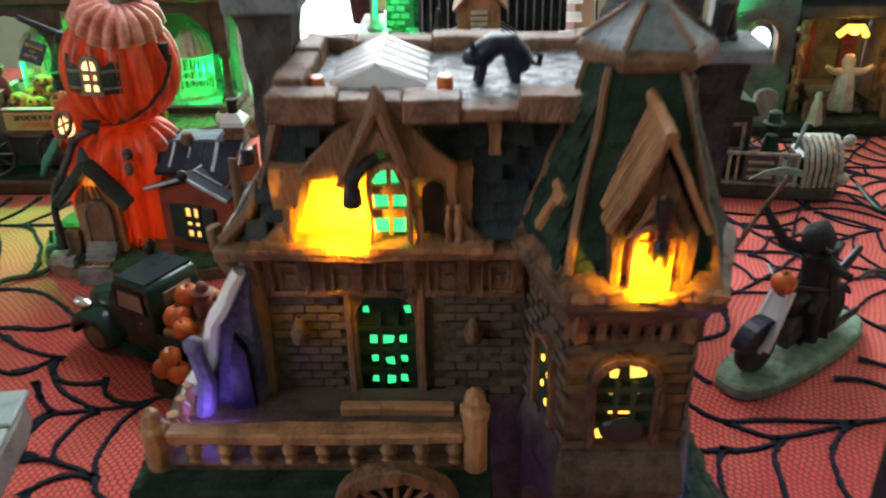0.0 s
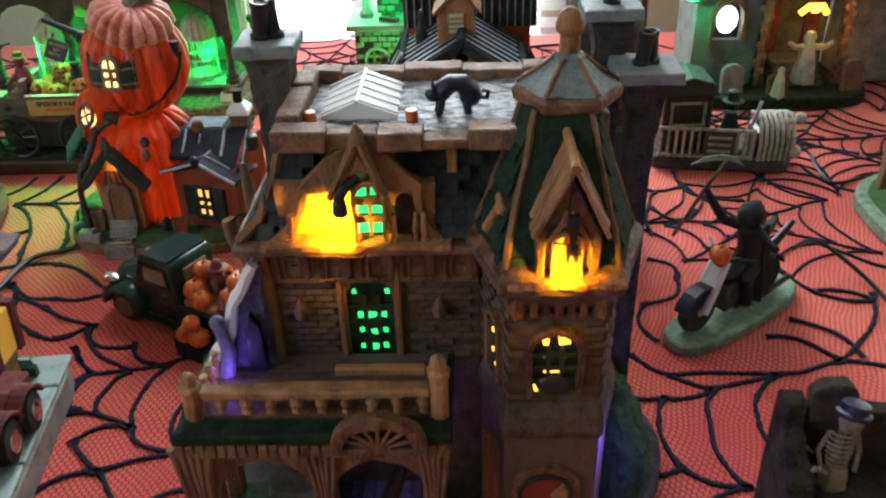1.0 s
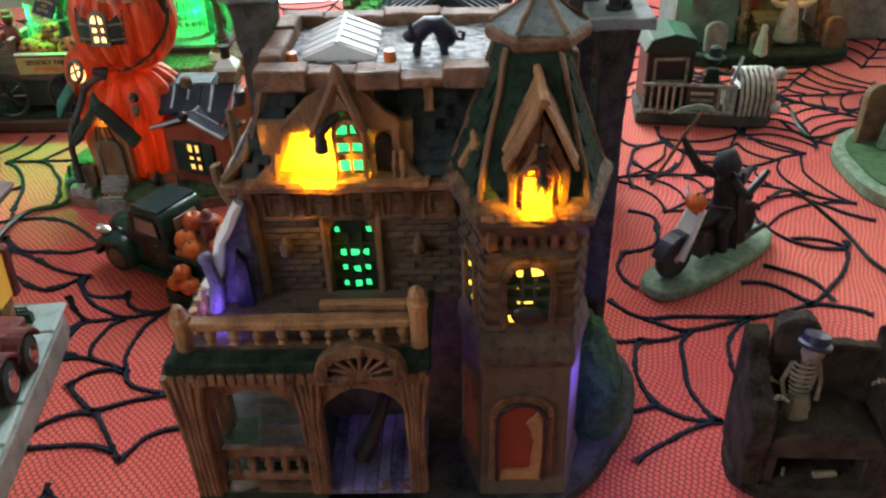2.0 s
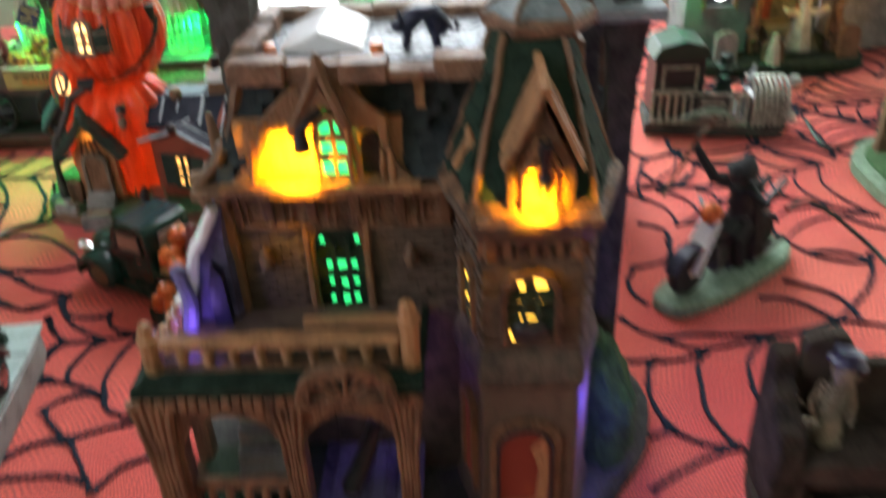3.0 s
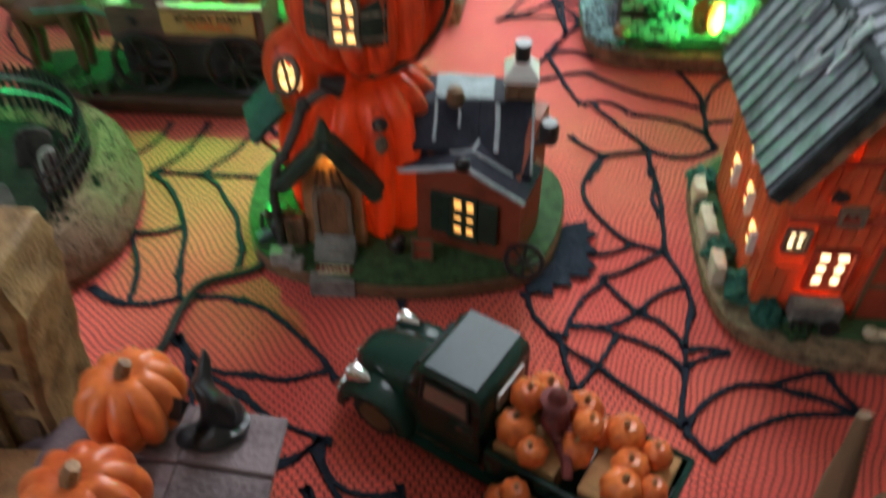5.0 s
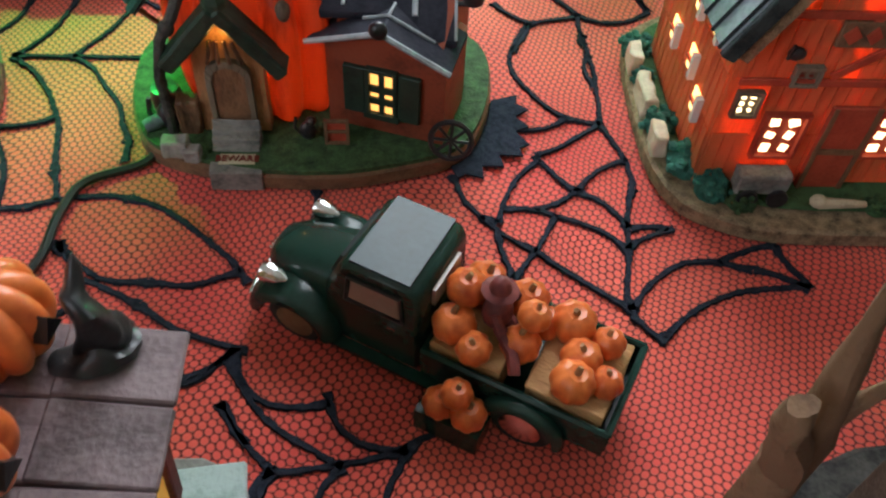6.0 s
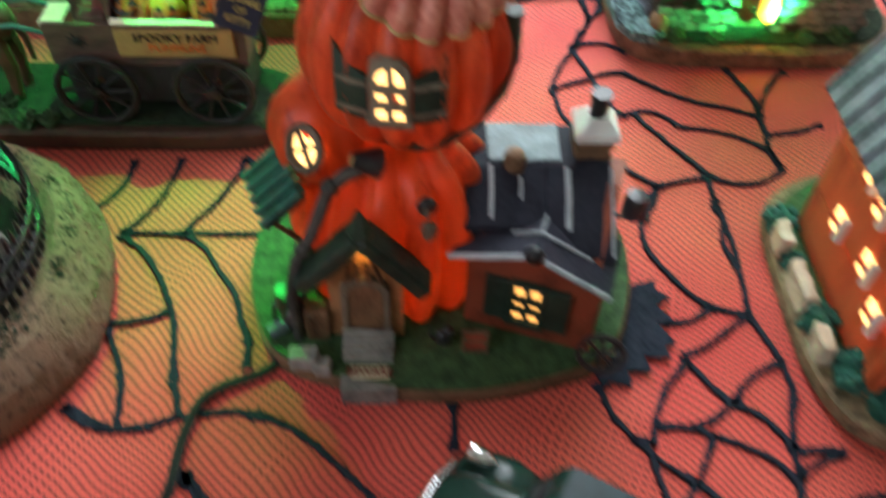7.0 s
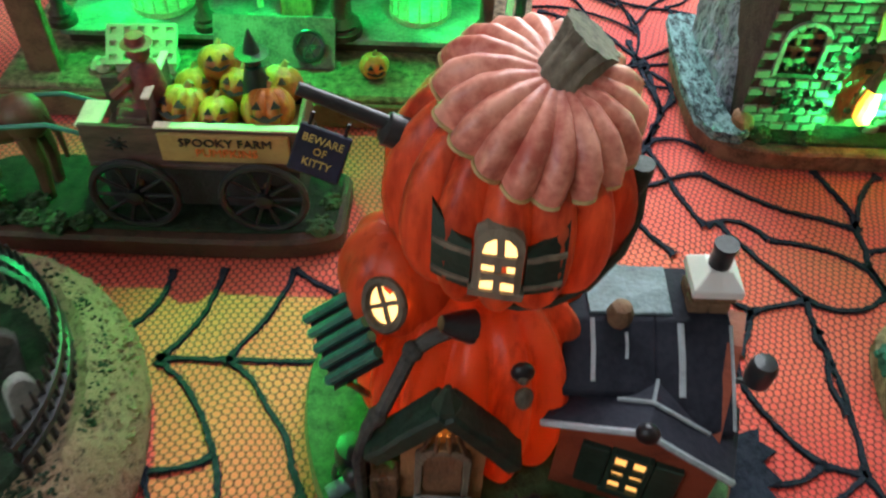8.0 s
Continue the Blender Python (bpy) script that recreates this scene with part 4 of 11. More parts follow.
        lathe(bm, [(0.0018, 0), (0.0019, 0.002), (0.0010, 0.004), (0.0016, 0.008), (0.0009, 0.012), (0.0013, 0.0135), (0.0004, 0.0145)], 8, (x, 0.3212, 0.1712))
        wpart("baluster", bm, M["tanwood"], dorm, smooth=True)
    for xa, xb in ((0.0235, 0.0410), (0.0412, 0.0590), (0.0592, 0.0735), (0.0737, 0.0990)):
        bm = bm_new()
        box(bm, xa, xb, 0.3160, 0.3262, 0.1715, 0.1736)
        ruffle(bm, 3, 0.0009, 300)
        wpart("ledge_stone", bm, M["tanwood"], dorm, "cracked tan ledge under the dormer")
    # black swan-neck lamp over the main dormer, black hanging lamp in the tower dormer
    bm = bm_new()
    tube(bm, [(0.0640, 0.3200, 0.2025), (0.0605, 0.3172, 0.2000), (0.0575, 0.3160, 0.1965), (0.0570, 0.3160, 0.1930)], 0.0020, 8, 0.0022)
    lathe(bm, [(0.0020, -0.0060), (0.0030, -0.0050), (0.0026, 0.0), (0.0010, 0.002)], 10, (0.0570, 0.3160, 0.1935))
    wpart("spot_lamp", bm, M["black"], man, "small black downlight", smooth=True)
    bm = bm_new()
    lathe(bm, [(0.0016, -0.0175), (0.0024, -0.0165), (0.0022, -0.010), (0.0013, -0.009), (0.0018, -0.004), (0.0026, 0.0), (0.0022, 0.002)], 10, (0.1418, 0.2866, 0.2005))
    wpart("spot_lamp", bm, M["black"], man, "long black hanging lamp", smooth=True)
    # tower
    bm = bm_new()
    hex_stack(bm, (tx, ty), [(0.0345, 0.012), (0.033, 0.018), (0.0310, 0.022), (0.0310, 0.092)])
    wpart("tower_foot", bm, M["brick"], man, "dark brick ground floor of the tower", bevel=0.0008)
    bm = bm_new()
    hex_stack(bm, (tx, ty), [(0.030, 0.090), (0.0335, 0.093), (0.0345, 0.0965), (0.0325, 0.104), (0.0290, 0.110)])
    wpart("tower_skirt", bm, M["brick"], man, "dark worn skirt roof round the tower", bevel=0.0008)
    bm = bm_new()
    hex_stack(bm, (tx, ty), [(0.0285, 0.109), (0.0282, 0.155), (0.032, 0.160), (0.035, 0.165), (0.0405, 0.1690), (0.0415, 0.1735)])
    wpart("tower_wall", bm, M["brick"], man, "brick upper floor of the tower", bevel=0.0006)
    for i in range(6):
        a, b = hexagon(0.0365)[i], hexagon(0.0365)[(i + 1) % 6]
        for k in range(9):
            u = (k + 0.5) / 9
            px, py = a[0] + (b[0] - a[0]) * u, a[1] + (b[1] - a[1]) * u
            ang = math.degrees(math.atan2(b[1] - a[1], b[0] - a[0]))
            bm = bm_new()
            box(bm, -0.0014, 0.0014, 0.0045, 0.0082, 0.1540, 0.1640, pose(tx + px, ty + py, 0, 0, 0, ang))
            wpart("tower_corbel", bm, M["brownwash"], man)
    bm = bm_new()
    hex_stack(bm, (tx, ty), [(0.0385, 0.1700), (0.0345, 0.176), (0.0275, 0.190), (0.0205, 0.208), (0.0155, 0.222), (0.0130, 0.230)])
    lg = bm_new()
    hex_stack(lg, (tx, ty), [(0.0412, 0.1725), (0.0405, 0.1745), (0.0375, 0.1765), (0.0350, 0.1785), (0.0330, 0.1780)])
    ruffle(lg, 4, 0.0012, 300)
    wpart("tower_ledge", lg, M["brownwash"], man, "rough brown ledge round the tower roof")
    troof = wpart("tower_roof", bm, M["greenroof"], man, "dark mossy steep tower roof")
    for i in range(6):
        bm = bm_new()
        pts = []
        for r, z in [(0.0385, 0.171), (0.0345, 0.177), (0.0275, 0.190), (0.0205, 0.208), (0.0155, 0.222), (0.0130, 0.230)]:
            x, y = hexagon(r)[i]
            pts.append((tx + x, ty + y, z))
        tube(bm, pts, 0.0016, 6, 0.0012)
        ruffle(bm, 0, 0.0005, 250)
        wpart("roof_rib", bm, M["brownwash"], troof, smooth=True)
    bm = bm_new()
    hex_stack(bm, (tx + 0.003, ty + 0.002), [(0.0135, 0.2270), (0.0172, 0.2290), (0.0178, 0.2330), (0.0160, 0.2345), (0.0100, 0.2348)], regular)
    cap = wpart("tower_cap", bm, M["rimstone"], man, "slate cap with a tan stone rim on the tower", bevel=0.0007)
    bm = bm_new()
    hex_stack(bm, (tx + 0.003, ty + 0.002), [(0.0164, 0.2343), (0.0150, 0.2356), (0.0078, 0.2415), (0.0050, 0.2440), (0.0042, 0.2460)], regular)
    ruffle(bm, 3, 0.0006, 220)
    wpart("cap_slope", bm, M["capslate"], cap, "blue-grey slate slope")
    for i in range(6):
        bm = bm_new()
        tube(bm, [(tx + 0.003 + regular(r)[i][0], ty + 0.002 + regular(r)[i][1], z) for r, z in ((0.0160, 0.2350), (0.0115, 0.2388), (0.0076, 0.2420), (0.0050, 0.2445))], 0.0009, 6)
        wpart("cap_rib", bm, M["rimstone"], cap, smooth=True)
    bm = bm_new()
    lathe(bm, [(0.0046, 0.2445), (0.0036, 0.2465), (0.0036, 0.2520), (0.0050, 0.2535), (0.0052, 0.2555), (0.0040, 0.2595), (0.0010, 0.2620)], 14, (tx + 0.003, ty + 0.002, 0))
    wpart("finial", bm, M["tanwood"], cap, smooth=True)
    # bare plaster showing through the shingles
    for k, mm in enumerate((pose(0.0998, 0.3338, 0.2060, -8), pose(tx + (hexagon(0.0268)[3][0] + hexagon(0.0268)[4][0]) / 2 - 0.001, ty + (hexagon(0.0268)[3][1] + hexagon(0.0268)[4][1]) / 2 - 0.001, 0.1890, 0, 0, math.degrees(math.atan2(hexagon(1)[4][1] - hexagon(1)[3][1], hexagon(1)[4][0] - hexagon(1)[3][0]))) @ pose(0, 0, 0, -24, 14, 0))):
        bm = bm_new()
        prism(bm, [(-0.0022, -0.0085), (0.0018, -0.0080), (0.0016, 0.0030), (0.0052, 0.0044), (0.0046, 0.0082), (-0.0050, 0.0070), (-0.0056, 0.0036), (-0.0020, 0.0020)], -0.0022, 0.0010)
        ruffle(bm, 2, 0.0006, 300)
        bmesh.ops.transform(bm, matrix=mm, verts=bm.verts)
        wpart("plaster_patch", bm, M["tanwood"], man, "bare tan plaster patch between the shingles", bevel=0.0004)
    # tower dormer with a plank gable roof
    bm = bm_new()
    dx = 0.1408
    for s in (-1, 1):
        prism(bm, [(dx + s * 0.0110, 0.1735), (dx + s * 0.0078, 0.1735), (dx + s * 0.0082, 0.188), (dx + s * 0.0060, 0.196), (dx, 0.2025), (dx, 0.2150), (dx + s * 0.0118, 0.1925)], 0.2890, 0.3040)
    ruffle(bm, 0, 0.0005, 260)
    td = wpart("tower_dormer", bm, M["brownwash"], man, "brown plank dormer of the tower", bevel=0.0005)
    for s in (-1, 1):
        for k in range(4):
            bm = bm_new()
            box(bm, -0.001, 0.0292 + 0.0012 * (k % 2), -0.0001, 0.0058, -0.0006, 0.0010, pose(dx + 0.0006, 0.2868 + k * 0.0061, 0.2190 + k * 0.0008, 0, 63 if s > 0 else 117, 0))
            ruffle(bm, 2, 0.0004, 320)
            wpart("roof_plank", bm, M["tanwood"], td, bevel=0.0003)
    bm = bm_new()
    tube(bm, [(dx + 0.0008, 0.2862, 0.2192), (dx + 0.0006, 0.2980, 0.2215), (dx + 0.0003, 0.3110, 0.2235)], 0.0019, 7, 0.0015)
    wpart("ridge_board", bm, M["tanwood"], td, smooth=True)
    bm = bm_new()
    box(bm, dx - 0.0085, dx + 0.0085, 0.2915, 0.304, 0.172, 0.200)
    ruffle(bm, 4, 0.0010, 260)
    wpart("gable_wall", bm, M["tanwood"], td)
    for s in (-1, 1):
        for k in range(3):
            bm = bm_new()
            tube(bm, [(dx + s * 0.0010, 0.2884, 0.2030 - k * 0.0016), (dx + s * (0.0052 + 0.0010 * k), 0.2882, 0.1935 - k * 0.0012)], 0.0009, 5, 0.0006)
            wpart("carved_strand", bm, M["tanwood"], td, smooth=True)
    sash(td, dx - 0.0004, 0.1750, 0.1935, 0.0044, 0.2902, M["amber"], 2, 3, bars="tanwood", frame_mat="tanwood")
    for k in range(9):
        xa = 0.1195 + k * 0.0047
        bm = bm_new()
        box(bm, xa, xa + 0.0044, 0.2853 - 0.0004 * (k % 3), 0.2915, 0.1728, 0.1750 + 0.0003 * (k % 2))
        ruffle(bm, 2, 0.0010, 320)
        wpart("ledge_stone", bm, M["tanwood"], td, "cracked tan ledge under the tower dormer")
    # windows and door
    patchy_window(man, 0.0635, 0.1065, 0.1500, 0.0100, 0.3325, M["greenlight"], ((0.14, 0.80, 0.7), (0.86, 0.80, 0.7), (0.24, 0.52, 0.9), (0.50, 0.52, 1.3), (0.76, 0.52, 0.8), (0.26, 0.33, 0.8), (0.52, 0.31, 0.9), (0.78, 0.33, 0.8), (0.25, 0.13, 0.8), (0.52, 0.12, 1.1), (0.76, 0.13, 0.9)))
    bm = bm_new()
    box(bm, 0.054, 0.082, 0.3245, 0.330, 0.1040, 0.1065)
    wpart("window_sill", bm, M["tanwood"], man, bevel=0.0005)
    tw = patchy_window(man, 0.1392, 0.1150, 0.1455, 0.0088, 0.2975, M["amber"], ((0.28, 0.82, 1.0), (0.70, 0.84, 1.7), (0.24, 0.61, 1.0), (0.68, 0.61, 1.3), (0.46, 0.37, 2.5), (0.82, 0.14, 1.0), (0.16, 0.05, 1.5)))
    bm = bm_new()
    sphere(bm, (0.1396, 0.2962, 0.1195), 0.0078, 0.002, 0.0050, 12, 6)
    wpart("broken_board", bm, M["black"], tw, "dark broken board across the window", smooth=True)
    bm = bm_new()
    pts = [(0.1275, 0.022)] + arc(0.138, 0.0600, 0.0105, 180, 0, 10) + [(0.1485, 0.022)]
    prism(bm, pts, 0.2950, 0.2957)
    dr = wpart("tower_door", bm, M["redglow"], man, "red-lit arched doorway")
    for grow, y, mat, nm in ((1.13, 0.2920, "black", "door_reveal"), (1.42, 0.2935, "brownwash", "door_frame")):
        bm = bm_new()
        inner = pts if grow < 1.2 else [(0.138 + (x - 0.138) * 1.12, 0.022 + (z - 0.022) * 1.02) for x, z in pts]
        ring = [(0.138 + (x - 0.138) * grow, 0.022 + (z - 0.022) * (1 + (grow - 1) * 0.28)) for x, z in pts]
        for (a, b, c, d) in zip(inner, inner[1:], ring[1:], ring):
            prism(bm, [a, b, c, d], y, 0.2985)
        wpart(nm, bm, M[mat], dr, bevel=0.0003)
    bm = bm_new()
    box(bm, 0.1285, 0.1475, 0.2930, 0.2950, 0.0222, 0.0285)
    ruffle(bm, 3, 0.0008, 300)
    wpart("door_ledge", bm, M["tanwood"], dr, "lit tan ledge in the doorway")
    # tan strip in place of the orange highlight at the right edge
    bm = bm_new()
    prism(bm, [(0.1425, 0.0290), (0.1478, 0.0290), (0.1478, 0.0620), (0.1450, 0.0660), (0.1405, 0.0580), (0.1440, 0.0460)], 0.2940, 0.2952)
    ruffle(bm, 2, 0.0006, 220)
    wpart("door_curtain", bm, M["tanwood"], dr, "tan strip for the orange highlight in the doorway")
    bulb("doorway_lamp", (0.1395, 0.2932, 0.0340), 0.00004, (1.0, 0.40, 0.08), 0.001)
    # narrow lit windows on the tower's flank
    for z0, z1, r, mat in ((0.030, 0.078, 0.0310, "redglow"), (0.1150, 0.1440, 0.0285, "darkgreen")):
        a, b = hexagon(r)[3], hexagon(r)[4]
        fm = pose(tx + (a[0] * 0.42 + b[0] * 0.58), ty + (a[1] * 0.42 + b[1] * 0.58), 0, 0, 0, math.degrees(math.atan2(b[1] - a[1], b[0] - a[0])))
        arch = [(-0.0062, z0)] + arc(0, z1 - 0.0062, 0.0062, 180, 0, 8) + [(0.0062, z0)]
        bm = bm_new()
        for (p, q, c, d) in zip(arch, arch[1:], [(x * 1.4, z0 + (z - z0) * 1.06) for x, z in arch][1:], [(x * 1.4, z0 + (z - z0) * 1.06) for x, z in arch]):
            prism(bm, [p, q, c, d], -0.0030, 0.0008)
        bmesh.ops.transform(bm, matrix=fm, verts=bm.verts)
        fw = wpart("window_frame", bm, M["brownwash"], man, bevel=0.0003)
        bm = bm_new()
        prism(bm, arch, -0.0010, -0.0002)
        bmesh.ops.transform(bm, matrix=fm, verts=bm.verts)
        wpart("pane", bm, M[mat], fw)
        if z0 > 0.1:
            for u, z, k in ((-0.002, 0.136, 1.0), (0.0025, 0.132, 0.8), (-0.002, 0.126, 0.8), (0.002, 0.121, 1.2)):
                bm = bm_new()
                box(bm, u - 0.0007 * k, u + 0.0007 * k, -0.0016, -0.0008, z - 0.0009, z + 0.0009, fm)
                wpart("lit_pane", bm, M["amber"], fw)
    # round wall lamps beside the main window
    for x in (0.0345, 0.0930):
        bm = bm_new()
        lathe(bm, [(0.0008, -0.004), (0.0030, -0.003), (0.0034, 0.0), (0.0022, 0.003), (0.0006, 0.006)], 10, (x, 0.3262, 0.136))
        wpart("wall_lantern", bm, M["brownwash"], man, smooth=True)
    # porch with balcony, on a raised mossy footing
    bm = bm_new()
    box(bm, -0.0130, 0.0470, 0.2800, 0.3300, 0.006, 0.0305)
    ruffle(bm, 4, 0.0022, 120)
    wpart("porch_footing", bm, M["darkturf"], man, "dark mossy porch footing")
    bm = bm_new()
    arched_wall(bm, -0.0120, 0.0935, 0.0300, 0.1045, 0.2805, 0.2880, [(0.0210, 0.0200, 0.0305, 0.0740), (0.0680, 0.0190, 0.0305, 0.0750)], 12)
    bmesh.ops.remove_doubles(bm, verts=bm.verts[:], dist=0.0001)
    wpart("porch_arcade", bm, M["brownwash"], man, "brown arched porch front", bevel=0.0008)
    for x, k in ((-0.0068, 1.0), (0.0452, 0.72), (0.0905, 0.72)):
        bm = bm_new()
        for q in range(5):
            xx = x + (q - 2) * 0.0022 * k
            tube(bm, [(xx, 0.2800, 0.0300), (xx + 0.0006 * math.sin(q * 3), 0.2796, 0.0550), (xx - 0.0005 * math.cos(q * 2), 0.2796, 0.0800), (xx * 1.0 + (q - 2) * 0.0014, 0.2790, 0.1030)], 0.0016 * k, 6, 0.0019 * k)
        ruffle(bm, 0, 0.0006, 300)
        wpart("carved_post", bm, M["brownwash"], man, "bark-like carved porch post", smooth=True)
    bm = bm_new()
    arched_wall(bm, 0.286, 0.328, 0.0300, 0.1045, 0.0, 0.007, [(0.307, 0.014, 0.0305, 0.065)])
    bmesh.ops.transform(bm, matrix=pose(-0.0050, 0, 0, 0, 0, 90), verts=bm.verts)
    wpart("porch_side", bm, M["brownwash"], man, bevel=0.0008)
    bm = bm_new()
    box(bm, -0.0130, 0.0985, 0.2785, 0.331, 0.1045, 0.1100)
    ruffle(bm, 5, 0.0009, 130)
    wpart("balcony_floor", bm, M["greenroof"], man, "dark green balcony floor slab", bevel=0.0008)
    for k in range(26):
        x = -0.0122 + k * 0.0042
        bm = bm_new()
        box(bm, x, x + 0.0034, 0.2775, 0.2805, 0.0990, 0.1048)
        wpart("cornice_block", bm, M["brownwash"], man, bevel=0.0003)
    bm = bm_new()
    box(bm, -0.0020, 0.0895, 0.2875, 0.2945, 0.1205, 0.1245)
    ruffle(bm, 4, 0.0007, 150)
    sb = bm_new()
    box(sb, -0.0020, 0.0895, 0.2885, 0.2935, 0.1098, 0.1118)
    wpart("rail_foot", sb, M["brownwash"], man)
    for k in range(6):
        sb = bm_new()
        box(sb, -0.0110, 0.0960, 0.2945 + k * 0.0058, 0.3000 + k * 0.0058, 0.1099, 0.1106)
        wpart("balcony_board", sb, M["brick"], man, "dark brown balcony board")
    rail = wpart("balcony_rail", bm, M["tanwood"], man, "worn orange-brown wooden handrail", bevel=0.001)
    for i in range(9):
        bm = bm_new()
        lathe(bm, [(0.0024, 0), (0.0025, 0.0015), (0.0014, 0.0030), (0.0027, 0.0062), (0.0014, 0.0095), (0.0023, 0.0100), (0.0023, 0.0108)], 10, (0.0050 + i * 0.0102, 0.291, 0.1100))
        wpart("baluster", bm, M["tanwood"], rail, smooth=True)
    for x, z0, z1, w in ((-0.0060, 0.1090, 0.1255, 0.0029), (0.0932, 0.1000, 0.1325, 0.0029)):
        bm = bm_new()
        lathe(bm, [(w * 1.42, z0), (w * 1.42, z1 - 0.004), (w * 1.62, z1 - 0.003), (w * 1.62, z1), (w * 1.0, z1 + 0.001), (w * 1.15, z1 + 0.0035), (w * 0.85, z1 + 0.006), (w * 0.2, z1 + 0.0072)], 8, (x, 0.2905, 0), turn=math.pi / 8)
        ruffle(bm, 0, 0.0006, 200)
        wpart("newel_post", bm, M["tanwood"], man, "thick worn wooden newel post", bevel=0.0005)
    bm = bm_new()
    box(bm, 0.048, 0.087, 0.3140, 0.3185, 0.1098, 0.1140)
    wpart("fallen_plank", bm, M["tanwood"], man, "orange-brown plank lying on the balcony", bevel=0.0008)
    for y in (0.300, 0.308, 0.316):
        bm = bm_new()
        lathe(bm, [(0.0020, 0), (0.0011, 0.004), (0.0024, 0.007), (0.0012, 0.010), (0.002, 0.0125)], 9, (-0.003, y, 0.1100))
        wpart("baluster", bm, M["tanwood"], man, smooth=True)
    # half-wheel fan above the porch arch
    fx, fz = 0.0695, 0.1060
    bm = bm_new()
    fan = arc(fx, fz, 0.0190, 0, 180, 14, 0.0165)
    fan2 = arc(fx, fz, 0.0138, 0, 180, 14, 0.0112)
    prism(bm, fan + fan2[::-1], 0.2738, 0.2795)
    ruffle(bm, 0, 0.0005, 200)
    rim = wpart("fan_light", bm, M["brownwash"], man, "carved half-wheel over the porch", bevel=0.0004)
    bm = bm_new()
    box(bm, fx - 0.0190, fx + 0.0190, 0.2742, 0.2796, fz - 0.0030, fz)
    wpart("fan_sill", bm, M["brownwash"], rim, bevel=0.0004)
    for k in range(1, 8):
        a = math.pi * k / 8
        bm = bm_new()
        tube(bm, [(fx + 0.003 * math.cos(a), 0.2750, fz + 0.003 * math.sin(a)), (fx + 0.0140 * math.cos(a), 0.2750, fz + 0.0114 * math.sin(a))], 0.0009, 5)
        wpart("fan_ray", bm, M["brownwash"], rim)
    bm = bm_new()
    prism(bm, arc(fx, fz, 0.0044, 0, 180, 8), 0.2742, 0.2765)
    wpart("fan_hub", bm, M["brownwash"], rim)
    bm = bm_new()
    prism(bm, fan2, 0.2774, 0.2782)
    wpart("fan_backing", bm, M["black"], rim)
    for z0, z1 in ((0.0500, 0.0552), (0.0345, 0.0385)):
        bm = bm_new()
        box(bm, 0.0010, 0.0410, 0.2835, 0.2870, z0, z1)
        pr = wpart("porch_rail", bm, M["brownwash"], man, bevel=0.0005)
    for k in range(5):
        bm = bm_new()
        lathe(bm, [(0.0022, 0.0385), (0.0012, 0.0410), (0.0023, 0.0440), (0.0012, 0.0475), (0.0020, 0.0500)], 8, (0.0060 + k * 0.0075, 0.2852, 0))
        wpart("porch_baluster", bm, M["brownwash"], pr, smooth=True)
    for k in range(6):
        bm = bm_new()
        box(bm, 0.0130, 0.0370, 0.2980 + k * 0.0052, 0.3032 + k * 0.0052, 0.0310, 0.0420 + k * 0.0085)
        ruffle(bm, 2, 0.0008, 200)
        wpart("stair_step", bm, M["greystone"], man, "pale grey stone step inside the porch", bevel=0.0005)
    for k in range(8):
        bm = bm_new()
        box(bm, 0.0475 + k * 0.0058, 0.0529 + k * 0.0058, 0.2805, 0.3300, 0.0280, 0.0305 + 0.0004 * (k % 2))
        wpart("porch_plank", bm, M["purple"], man, bevel=0.0003)
    bm = bm_new()
    box(bm, 0.0475, 0.0940, 0.2740, 0.2803, 0.0100, 0.0250)
    ruffle(bm, 3, 0.0008, 160)
    wpart("porch_step", bm, M["greystone"], man, "pale stone step before the porch", bevel=0.0008)
    # plain slanting tube added for an unidentified dark shape
    bm = bm_new()
    tube(bm, [(0.0620, 0.2990, 0.0330), (0.0660, 0.3020, 0.0410), (0.0710, 0.3060, 0.0520), (0.0750, 0.3080, 0.0640)], 0.0050, 9, 0.0034)
    ruffle(bm, 0, 0.0010, 160)
    wpart("porch_log", bm, M["black"], man, "black slanting shape in the porch", smooth=True)
    # crag with pale edges beside the balcony, coloured for its violet lamp
    bm = bm_new()
    prism(bm, [(0.021, 0.104), (0.021, 0.164), (0.0165, 0.163), (0.0125, 0.152), (0.0085, 0.146), (0.0055, 0.133), (0.0005, 0.124), (-0.0045, 0.119), (-0.0060, 0.104)], 0.3220, 0.350)
    ruffle(bm, 3, 0.0034, 110)
    crag = wpart("rock_crag", bm, M["purple"], man, "violet-lit rock with pale edges")
    bm = bm_new()
    tube(bm, [(0.0190, 0.3205, 0.1640), (0.0120, 0.3200, 0.1520), (0.0075, 0.3195, 0.1440), (0.0040, 0.3190, 0.1300), (-0.0015, 0.3185, 0.1210), (-0.0050, 0.3180, 0.1120)], 0.0022, 7, 0.0034)
    ruffle(bm, 1, 0.0012, 180)
    wpart("pale_ledge", bm, M["skylight"], crag, "chalky white rock edge", smooth=True)
    bm = bm_new()
    tube(bm, [(0.0010, 0.3160, 0.1100), (0.0040, 0.3150, 0.1240), (0.0015, 0.3150, 0.1380)], 0.0036, 8, 0.0028)
    sphere(bm, (0.0015, 0.3150, 0.1385), 0.0034, 0.0032, 0.0034, 10, 7)
    wpart("dead_branch", bm, M["purple"], crag, smooth=True)
    bm = bm_new()
    prism(bm, [(0.0110, 0.106), (0.0185, 0.106), (0.0175, 0.134), (0.0140, 0.140), (0.0115, 0.128)], 0.3175, 0.3215)
